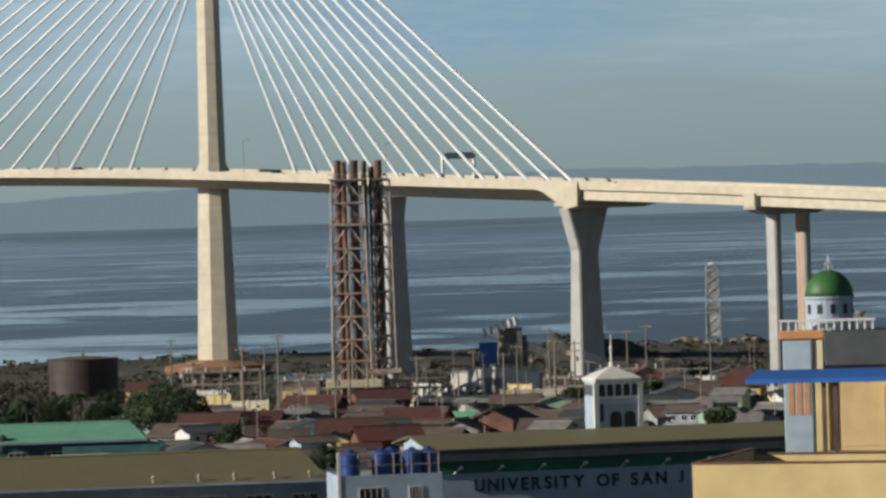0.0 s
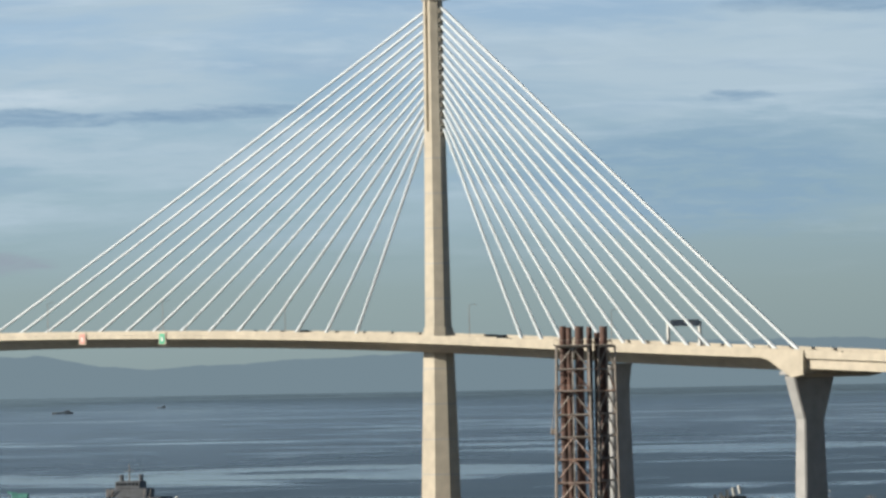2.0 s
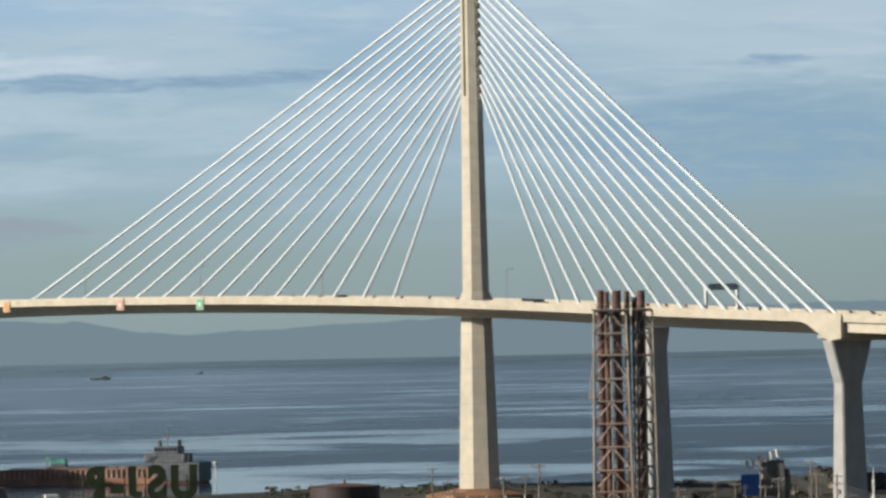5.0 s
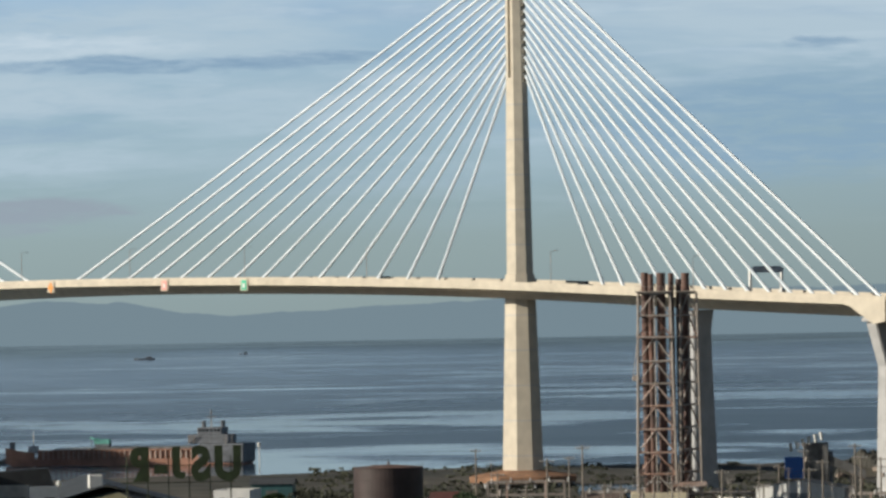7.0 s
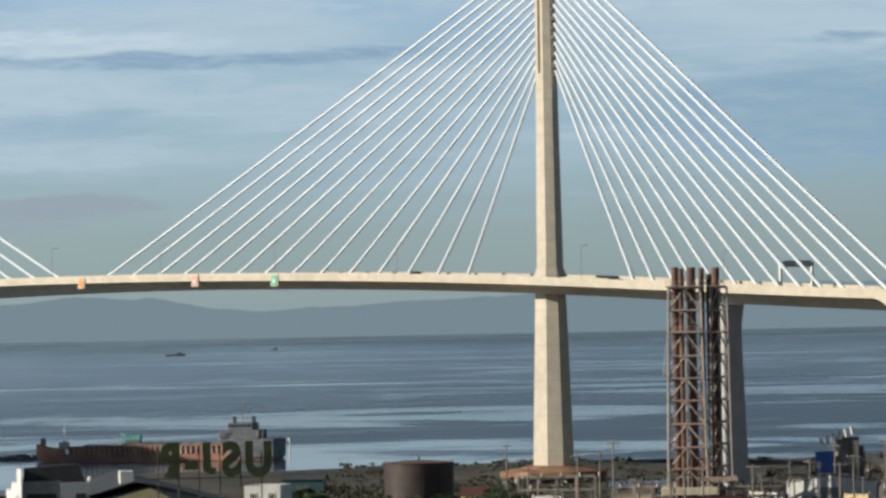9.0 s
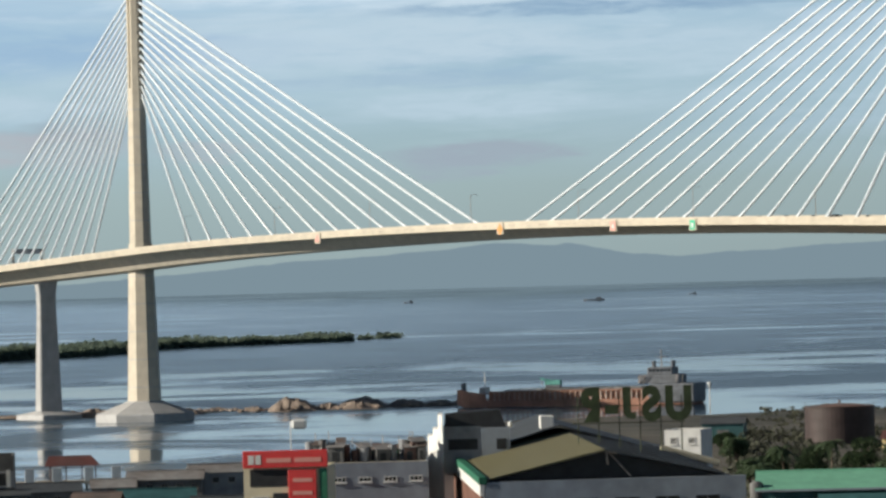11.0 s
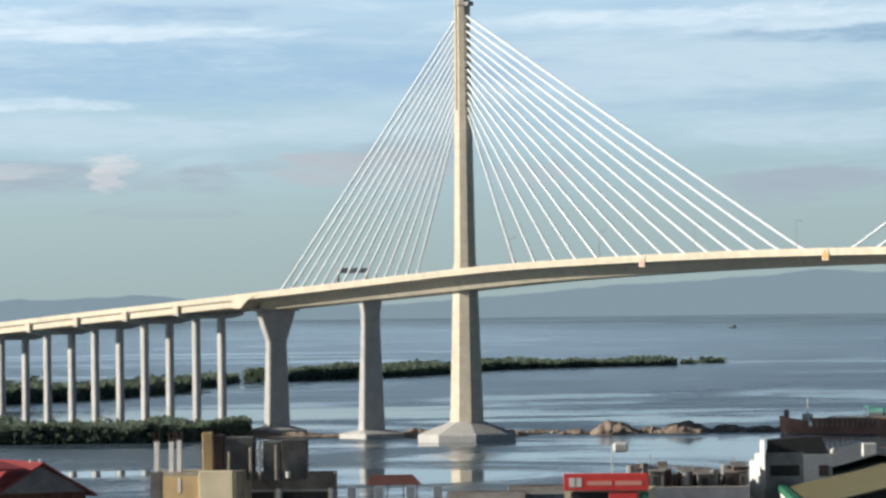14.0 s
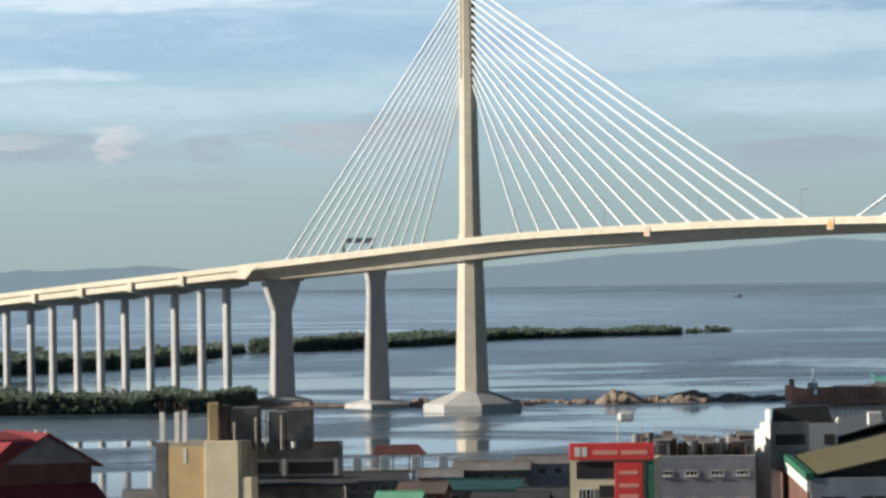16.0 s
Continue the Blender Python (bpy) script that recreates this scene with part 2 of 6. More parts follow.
M = {
    "concrete": material("bridge_concrete", (0.62, 0.56, 0.46), 0.85, var=0.1, scale=0.4, bump=0),
    "pier_concrete": material("pier_concrete", (0.48, 0.48, 0.48), 0.85, var=0.12, scale=0.4, bump=0),
    "raw_concrete": material("weathered_concrete", (0.42, 0.38, 0.31), 0.9, var=0.3, scale=0.6, bump=0.3, coarse=0.4),
    "asphalt": material("asphalt", (0.05, 0.05, 0.05), 0.9, var=0.2, scale=1),
    "cable": material("white_cable_sheath", (0.8, 0.87, 0.93), 0.4, var=0.03, scale=1, bump=0),
    "anchor": material("anchor_grey", (0.3, 0.27, 0.22), 0.7, var=0.2, scale=1),
    "rust": material("rusty_steel", (0.2, 0.11, 0.085), 0.8, 0.0, 0.35, 0.5, col2=(0.1, 0.075, 0.07), bump=0.2),
    "grey_steel": material("galvanised_steel", (0.42, 0.37, 0.33), 0.6, 0.0, 0.25, 1.2, bump=0.1),
    "pale_steel": material("pale_painted_steel", (0.6, 0.5, 0.44), 0.6, 0.0, 0.3, 1.0, col2=(0.4, 0.24, 0.18), bump=0.1),
    "sign_grey": material("sign_panel_grey", (0.58, 0.6, 0.62), 0.6, var=0.1, scale=1),
    "mast_grey": material("mast_pale_grey", (0.42, 0.44, 0.46), 0.7, var=0.2, scale=0.6),
    "mint_wall": material("pale_green_wall", (0.35, 0.5, 0.36), 0.8, var=0.2, scale=0.6),
    # near-black: inner shade of openings put into colour; also wheels and the roof enclosure
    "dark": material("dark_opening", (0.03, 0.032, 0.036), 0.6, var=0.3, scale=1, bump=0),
    "glass": material("window_glass", (0.02, 0.025, 0.03), 0.08, var=0.2, scale=1, bump=0, spec=0.8),
    "white": material("white_paint", (0.75, 0.75, 0.73), 0.6, var=0.1, scale=0.8),
    "blue_white": material("pale_blue_paint", (0.4, 0.5, 0.62), 0.7, var=0.12, scale=0.7),
    "grey_blue": material("grey_blue_wall", (0.3, 0.34, 0.4), 0.75, var=0.15, scale=0.6),
    "cream": material("cream_paint", (0.72, 0.56, 0.28), 0.75, var=0.1, scale=0.5),
    "pale_cream": material("pale_cream_paint", (0.74, 0.66, 0.48), 0.75, var=0.1, scale=0.5),
    "tan": material("tan_render", (0.68, 0.5, 0.27), 0.85, var=0.12, scale=0.5),
    "orange_trim": material("orange_trim", (0.62, 0.3, 0.14), 0.7, var=0.1, scale=1),
    "grey_wall": material("grey_wall", (0.36, 0.37, 0.39), 0.85, var=0.25, scale=0.5),
    "dark_wall": material("dark_weathered_wall", (0.2, 0.2, 0.2), 0.85, var=0.4, scale=0.5),
    "brick_red": material("red_brown_wall", (0.2, 0.1, 0.075), 0.85, var=0.3, scale=0.7),
    "red": material("red_sign_paint", (0.7, 0.06, 0.06), 0.5, var=0.1, scale=0.7),
    "pink": material("pink_mark_paint", (0.75, 0.35, 0.3), 0.5, var=0.05, scale=1),
    "orange": material("orange_mark_paint", (0.8, 0.33, 0.08), 0.5, var=0.05, scale=1),
    "green_mark": material("green_mark_paint", (0.06, 0.5, 0.3), 0.5, var=0.05, scale=1),
    "blue": material("blue_plastic", (0.03, 0.075, 0.28), 0.4, var=0.15, scale=1),
    "blue_sheet": material("blue_painted_sheet", (0.04, 0.16, 0.55), 0.5, var=0.1, scale=1),
    "green_dome": material("green_dome_paint", (0.05, 0.15, 0.045), 0.5, var=0.2, scale=0.8),
    "green_trim": material("green_trim", (0.03, 0.17, 0.1), 0.6, var=0.2, scale=0.8),
    "letter": material("dark_letter", (0.02, 0.035, 0.06), 0.5, var=0.1, scale=1, bump=0),
    "sign_back": material("sign_letter_back", (0.05, 0.07, 0.03), 0.6, var=0.3, scale=1, bump=0),
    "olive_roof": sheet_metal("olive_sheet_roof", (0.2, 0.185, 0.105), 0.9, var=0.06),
    "mint_roof": sheet_metal("mint_sheet_roof", (0.2, 0.48, 0.34), 0.9, var=0.1),
    "red_roof": sheet_metal("red_sheet_roof", (0.14, 0.055, 0.05), 0.8, rust=(0.11, 0.06, 0.055)),
    "rust_roof": sheet_metal("rusty_sheet_roof", (0.19, 0.14, 0.12), 0.8, rust=(0.13, 0.11, 0.1)),
    "grey_roof": sheet_metal("grey_sheet_roof", (0.33, 0.33, 0.33), 0.8, rust=(0.22, 0.2, 0.19)),
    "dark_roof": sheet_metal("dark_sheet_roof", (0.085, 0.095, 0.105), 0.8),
    "teal_roof": sheet_metal("teal_sheet_roof", (0.05, 0.14, 0.15), 0.8),
    "tank": material("tank_brown_steel", (0.07, 0.05, 0.048), 0.6, 0.0, 0.25, 0.3, bump=0.05),
    "leaf": material("leaves", (0.09, 0.13, 0.07), 0.6, var=0.5, scale=0.6, col2=(0.05, 0.08, 0.04), bump=0, random_tint=0.3),
    "mangrove": material("mangrove_leaves", (0.19, 0.24, 0.185), 0.8, var=0.12, scale=0.12, col2=(0.165, 0.215, 0.17), bump=0, coarse=0.2, spec=0.1),
    "bark": material("bark", (0.14, 0.11, 0.08), 0.9, var=0.3, scale=3),
    "rock": material("spit_rock", (0.34, 0.27, 0.22), 0.95, var=0.3, scale=0.4, col2=(0.22, 0.18, 0.155), bump=0.3),
    "earth": material("earth_ground", (0.1, 0.09, 0.075), 0.95, var=0.4, scale=0.08, col2=(0.055, 0.058, 0.05), bump=0.3),
    "hull_orange": material("rusty_orange_hull", (0.5, 0.27, 0.19), 0.75, var=0.25, scale=0.25, col2=(0.33, 0.17, 0.13)),
    "ship_grey": material("ship_dark_grey", (0.2, 0.215, 0.24), 0.6, var=0.3, scale=0.5),
    "teal": material("teal_machine_paint", (0.2, 0.55, 0.48), 0.5, var=0.15, scale=1),
    "wood_pole": material("pole_grey_wood", (0.26, 0.23, 0.2), 0.9, var=0.2, scale=2),
}


def sea_material():
    m = bpy.data.materials.new("sea_water")
    m.use_nodes = True
    n, l = m.node_tree.nodes, m.node_tree.links
    b = n["Principled BSDF"]
    b.inputs["Base Color"].default_value = (0.05, 0.085, 0.12, 1)
    b.inputs["IOR"].default_value = 1.33
    tc = n.new("ShaderNodeTexCoord")

    def noise_at(sx, sy, detail, rough=0.5, dist=0.0):
        mp = n.new("ShaderNodeMapping")
        mp.inputs["Scale"].default_value = (sx, sy, 1)
        l.new(tc.outputs["Object"], mp.inputs["Vector"])
        t = n.new("ShaderNodeTexNoise")
        t.inputs["Scale"].default_value, t.inputs["Detail"].default_value = 1, detail
        t.inputs["Roughness"].default_value, t.inputs["Distortion"].default_value = rough, dist
        l.new(mp.outputs[0], t.inputs["Vector"])
        return t.outputs["Fac"]

    def ramp(value, a, b, c, d):
        r = n.new("ShaderNodeMapRange")
        for k, v in zip(("From Min", "From Max", "To Min", "To Max"), (a, b, c, d)):
            r.inputs[k].default_value = v
        l.new(value, r.inputs["Value"])
        return r.outputs[0]

    def sum_of(op, a, b):
        q = n.new("ShaderNodeMath")
        q.operation = op
        for k, v in enumerate((a, b)):
            if isinstance(v, (int, float)):
                q.inputs[k].default_value = v
            else:
                l.new(v, q.inputs[k])
        return q.outputs[0]

    # wind streaks: rippled water is rough, slicks are smooth; slicks are larger and fewer far out
    geo = n.new("ShaderNodeSeparateXYZ")
    l.new(tc.outputs["Object"], geo.inputs[0])
    field = sum_of("ADD", sum_of("MULTIPLY", noise_at(0.0016, 0.0022, 2, 0.5, 0.4), 0.45), sum_of("MULTIPLY", noise_at(0.0045, 0.0052, 7, 0.62, 1.2), 0.55))
    field = sum_of("SUBTRACT", field, ramp(geo.outputs[1], 1700, 3200, 0.0, 0.05))
    slick = n.new("ShaderNodeMapRange")
    slick.interpolation_type = "SMOOTHSTEP"
    slick.inputs["From Min"].default_value, slick.inputs["From Max"].default_value = 0.475, 0.545
    slick.inputs["To Min"].default_value, slick.inputs["To Max"].default_value = 1.0, 0.0
    l.new(field, slick.inputs["Value"])
    # the wind freshens towards one side of the bay and dies down far out
    calm = ramp(geo.outputs[1], 1500, 4200, 0.23, 0.1)
    rough = sum_of("ADD", sum_of("ADD", sum_of("MULTIPLY", slick.outputs[0], calm), 0.05), ramp(geo.outputs[0], -250, 350, 0.0, 0.06))
    rough = sum_of("ADD", rough, sum_of("MULTIPLY", sum_of("SUBTRACT", noise_at(0.012, 0.012, 5, 0.6, 0.6), 0.5), 0.12))
    l.new(rough, b.inputs["Roughness"])
    bp = n.new("ShaderNodeBump")
    bp.inputs["Distance"].default_value = 0.5
    amp = n.new("ShaderNodeMapRange")
    amp.inputs["To Min"].default_value, amp.inputs["To Max"].default_value = 0.01, 0.1
    l.new(slick.outputs[0], amp.inputs["Value"])
    l.new(amp.outputs[0], bp.inputs["Strength"])
    l.new(noise_at(0.25, 0.5, 4), bp.inputs["Height"])
    l.new(bp.outputs[0], b.inputs["Normal"])
    return m


def leafy(m, share):
    """Leaves let part of the light through."""
    n, l = m.node_tree.nodes, m.node_tree.links
    b = n["Principled BSDF"]
    thin, mix = n.new("ShaderNodeBsdfTranslucent"), n.new("ShaderNodeMixShader")
    l.new(b.inputs["Base Color"].links[0].from_socket, thin.inputs["Color"])
    mix.inputs[0].default_value = share
    l.new(b.outputs[0], mix.inputs[1])
    l.new(thin.outputs[0], mix.inputs[2])
    l.new(mix.outputs[0], n["Material Output"].inputs[0])


M["red_paint_roof"] = sheet_metal("red_painted_roof", (0.3, 0.05, 0.055), 0.8, rust=(0.22, 0.05, 0.05))
M["scrub"] = material("scrub_leaves", (0.1, 0.105, 0.075), 0.8, var=0.3, scale=0.15, col2=(0.07, 0.075, 0.06), bump=0, spec=0.1)
M["sea"] = sea_material()
for key, share in (("leaf", 0.35), ("mangrove", 0.5), ("scrub", 0.3)):
    leafy(M[key], share)


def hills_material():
    m = bpy.data.materials.new("far_hills_painted_haze")
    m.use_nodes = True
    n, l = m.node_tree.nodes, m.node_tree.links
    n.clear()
    # the haze is put into one flat glowing colour, untouched by the sun
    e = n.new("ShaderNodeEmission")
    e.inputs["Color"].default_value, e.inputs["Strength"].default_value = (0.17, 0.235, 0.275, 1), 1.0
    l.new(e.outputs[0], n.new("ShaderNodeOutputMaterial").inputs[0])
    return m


M["hills"] = hills_material()

# ---- building helpers
def site(bearing, dist, z=0.0):
    """A place by its bearing (degrees clockwise from +y) and distance from the eye."""
    a = radians(bearing)
    return Vector((dist * math.sin(a), dist * math.cos(a), z))


def thing(name, place, turn, label, category, group="", kind=""):
    """An Empty at the base of a thing; its own x runs to the right for one who looks at its front."""
    ob = new(name)
    ob.empty_display_size = 0.5
    ob.matrix_world = pose(*place, 0, 0, turn)
    return tagged(ob, label, category, group, kind)


def mesh_of(name, bm, mat):
    me = bpy.data.meshes.new(name)
    bm.to_mesh(me)
    bm.free()
    for m in mat if isinstance(mat, (list, tuple)) else [mat]:
        me.materials.append(m)
    return me


def part(name, bm, mat, parent, label=""):
    ob = new(name, mesh_of(name, bm, mat))
    ob.parent = parent
    return tagged(ob, label)


def solo(name, bm, mat, label, category, place=(0, 0, 0), turn=0, group="", kind=""):
    ob = new(name, mesh_of(name, bm, mat))
    ob.matrix_world = pose(*place, 0, 0, turn)
    return tagged(ob, label, category, group, kind)


def B():
    return bmesh.new()


def box(bm, x0, x1, y0, y1, z0, z1, bevel=0.0):
    v = [bm.verts.new((x, y, z)) for z in (z0, z1) for x, y in ((x0, y0), (x1, y0), (x1, y1), (x0, y1))]
    fs = [bm.faces.new([v[i] for i in q]) for q in ((3, 2, 1, 0), (4, 5, 6, 7), (0, 1, 5, 4), (1, 2, 6, 5), (2, 3, 7, 6), (3, 0, 4, 7))]
    if bevel:
        bmesh.ops.bevel(bm, geom=list({e for f in fs for e in f.edges}), offset=bevel, segments=1, affect="EDGES")
    return bm


def loft(bm, sections, caps=True):
    """Skin rings of points; each ring has the same number, listed anticlockwise seen from the far end."""
    rings = [[bm.verts.new(p) for p in s] for s in sections]
    k = len(rings[0])
    for a, b in zip(rings, rings[1:]):
        for i in range(k):
            j = (i + 1) % k
            bm.faces.new((a[i], a[j], b[j], b[i]))
    if caps:
        bm.faces.new(rings[0][::-1])
        bm.faces.new(rings[-1])
    return bm


def tube(bm, p, q, r, sides=6, r2=None):
    p, q = Vector(p), Vector(q)
    d = (q - p).normalized()
    a = d.orthogonal().normalized()
    b = d.cross(a)
    ring = lambda c, rr: [c + (a * math.cos(t) + b * math.sin(t)) * rr for t in (2 * math.pi * i / sides for i in range(sides))]
    return loft(bm, [ring(p, r), ring(q, r2 if r2 is not None else r)])


def turned(bm, x, y, profile, sides=24):
    """A round body: profile is (radius, height) from the bottom up."""
    return loft(bm, [[(x + r * math.cos(2 * math.pi * i / sides), y + r * math.sin(2 * math.pi * i / sides), z) for i in range(sides)] for r, z in profile])


def prism(bm, outline, z0, z1):
    return loft(bm, [[(x, y, z0) for x, y in outline], [(x, y, z1) for x, y in outline]])


def smooth(ob):
    ob.data.polygons.foreach_set("use_smooth", [True] * len(ob.data.polygons))
    return ob


# ---- sea, land and far hills
def build_sea():
    bm = B()
    radii = [30, 300, 700, 1000, 1300, 1700, 2200, 2700, 3000, 3300, 3600, 3900, 4200, 4500, 4700, 4900]
    # far off, the sheet lifts a little: the true horizon lies beyond what can be built
    lift = lambda r: 0.0 if r < 2700 else 28.4 * ((r - 2700) / 2200) ** 1.25
    n = 144
    rings = [[bm.verts.new((r * math.sin(2 * math.pi * i / n), r * math.cos(2 * math.pi * i / n), lift(r))) for i in range(n)] for r in radii]
    bm.faces.new(rings[0][::-1])
    for a, b in zip(rings, rings[1:]):
        for i in range(n):
            j = (i + 1) % n
            bm.faces.new((a[j], a[i], b[i], b[j]))
    smooth(solo("water", bm, M["sea"], "blue-grey sea with pale wind slicks reaching the horizon", "sea", kind="structure"))


def build_land():
    # coast by bearing: the city's shore lies near on one side, reclaimed land runs far out on the other
    coast = [(-180, 500), (-120, 700), (-60, 850), (-30, 900), (-14, 880), (-11, 860), (-8, 900), (-5.5, 870), (-3.5, 930), (-2.0, 985), (-1.3, 1120),
             (-0.9, 1310), (0.6, 1322), (2.1, 1318), (2.9, 1355), (5.0, 1350), (7.0, 1362), (9.0, 1350), (10.3, 1345), (12, 1352), (16, 1360), (30, 1400), (60, 1000), (120, 700)]
    fine = []
    for (b0, d0), (b1, d1) in zip(coast, coast[1:] + [(180, 500)]):
        k = max(2, int(abs(b1 - b0) / 0.35)) if -15 < b0 < 17 else 6
        for i in range(k):
            t = i / k
            d = d0 + (d1 - d0) * t
            fine.append((b0 + (b1 - b0) * t, d + 9 * noise.noise((b0 * 3 + t * 7, d * 0.01, 0))))
    bm = B()
    rings = []
    for f, z in ((1.0, -0.6), (0.994, 1.4), (0.985, 2.6), (0.9, 3.0), (0.6, 3.0), (0.3, 3.0), (0.05, 3.0)):
        rings.append([bm.verts.new(site(b, d * f, z + (0.5 * noise.noise((b * 4, d * f * 0.02, 3)) if 1 > f > 0.5 else 0))) for b, d in fine])
    for a, b in zip(rings, rings[1:]):
        for i in range(len(a)):
            j = (i + 1) % len(a)
            bm.faces.new((a[i], a[j], b[j], b[i]))
    bm.faces.new(rings[-1])
    bmesh.ops.recalc_face_normals(bm, faces=bm.faces)
    solo("ground", bm, M["earth"], "dark earth city ground running out to the shore", "ground", kind="structure")


def build_hills():
    bm = B()
    keys = [(-16, 55), (-12, 52), (-10.5, 52.5), (-9.5, 57.4), (-8.4, 47), (-7.4, 42), (-6.4, 43.6), (-5, 50), (-3.5, 61.4), (-2.2, 66), (-0.8, 76), (0.1, 73), (0.9, 62), (1.5, 57), (2.2, 60),
            (3.6, 66), (4.6, 69), (6, 74), (8, 77), (10, 79), (13, 76), (16, 78)]
    lo, hi = [], []
    for i in range(801):
        b = -16 + i * 0.04
        z = np.interp(b, [k[0] for k in keys], [k[1] for k in keys]) + 2.2 * noise.fractal((b * 1.7, 0, 0), 0.8, 2.0, 6)
        lo.append(bm.verts.new(site(b, 4880, 18)))
        hi.append(bm.verts.new(site(b, 4885, z)))
    for i in range(800):
        bm.faces.new((lo[i], lo[i + 1], hi[i + 1], hi[i]))
    solo("backdrop", bm, M["hills"], "faint line of hills across the strait, grey-blue with painted haze", "hills", kind="structure")


build_sea()
build_land()
build_hills()

# ---- the bridge: stations run along its axis from the far pylon (0) to the near one (390)
U = Vector((0.61593, -0.78780, 0))
BRIDGE_AT = Vector((-135.6, 1462.7, 0))
BRIDGE_TURN = math.degrees(math.atan2(U.y, U.x))
FAR_AT, SPAN = -1.2, 389.9


def on_bridge(s, across=0.0, z=0.0):
    """across: positive away from the eye."""
    return BRIDGE_AT + U * s + Vector((-U.y, U.x, 0)) * across + Vector((0, 0, z))


DECK_S = [-560, -260, -200, -140, -80, -20, 40, 100, 160, 220, 340, 400, 466, 520, 545, 760]
DECK_DZ = [0, -0.2, -0.55, -0.85, -1.35, -1.0, -0.15, -0.25, -0.2, -0.2, -0.3, -0.5, -0.95, -0.3, 0.1, 0.4]
DEPTH_S = [-126, -80, -20, 40, 100, 160, 220, 340, 400, 466, 520]
DEPTH = [5.6, 5.85, 6.3, 6.1, 5.45, 5.0, 4.5, 4.3, 4.4, 4.85, 5.0]


def deck_z(s):
    """Height of the carriageway: an arch over the main span, with a slight dip in both side spans."""
    d = abs(s - 200)
    dip = sum(float(np.interp(s + o, DECK_S, DECK_DZ)) for o in (-24, -12, 0, 12, 24)) / 5
    return 59.6 + dip - (9.2e-5 * d * d if d < 330 else 9.2e-5 * 330 * 330 + 0.0545 * (d - 330))


def girder_depth(s):
    return sum(float(np.interp(s + o, DEPTH_S, DEPTH)) for o in (-20, 0, 20)) / 3


def girder(parent, name, s0, s1, profile, mat, step=10.0, label=""):
    """profile: (across, height from the deck) round the section; a height of None is the girder's underside."""
    n = max(1, round((s1 - s0) / step))
    ss = [s0 + (s1 - s0) * i / n for i in range(n + 1)]
    bm = loft(B(), [[(s, y, deck_z(s) + (-girder_depth(s) if h is None else h)) for y, h in profile] for s in ss])
    bmesh.ops.recalc_face_normals(bm, faces=bm.faces)
    return part(name, bm, mat, parent, label)


def rect(y0, y1, h0, h1):
    return [(y0, h0), (y1, h0), (y1, h1), (y0, h1)]


def build_main_deck():
    t = thing("bridge_deck", BRIDGE_AT, BRIDGE_TURN, "long pale concrete deck of a cable-stayed bridge, gently arched", "bridge deck")
    girder(t, "girder", -125, 524, [(-13.4, -1.0), (-13.4, -1.95), (-9.0, -2.5), (-5.5, None), (5.5, None), (9.0, -2.5), (13.4, -1.95), (13.4, -1.0)], M["concrete"])
    girder(t, "road_surface", -130.0, 528.0, rect(-13.1, 13.1, -1.004, -0.9), M["asphalt"], label="dark asphalt carriageway")
    for y in (-13.3, 13.3):
        girder(t, "parapet", -130.0, 528.0, rect(y - 0.22, y + 0.22, -0.98, 0.15), M["concrete"])
    girder(t, "median_barrier", -130.0, 528.0, rect(-0.5, 0.5, -0.9, -0.1), M["concrete"])
    # thick corbels at both ends
    for s, prof in ((-126, ((-114, -1.0), (-130, -1.0), (-130, -4.5), (-124.5, -4.9), (-119.5, -2.2))), (520, ((510, -0.9), (528, -0.9), (528, -5.5), (524.2, -6.3), (517, -2.4)))):
        bm = loft(B(), [[(x, y, deck_z(x) + h) for x, h in prof] for y in (-13.75, 13.75)])
        bmesh.ops.recalc_face_normals(bm, faces=bm.faces)
        part("end_corbel", bm, M["concrete"], t, "thick sloping concrete end of the deck")


OCT = [(-2.35, -4.15), (2.35, -4.15), (4.85, -1.65), (4.85, 1.65), (2.35, 4.15), (-2.35, 4.15), (-4.85, 1.65), (-4.85, -1.65)]


def shaft_scale(z):
    return float(np.interp(z, [6, 57.5, 57.6, 108, 147], [1.14, 0.81, 0.735, 0.59, 0.53]))


def oct_ring(z, k=None, grow=0.0):
    k = shaft_scale(z) if k is None else k
    return [(x * k + math.copysign(grow, x), y * k + math.copysign(grow, y), z) for x, y in OCT]


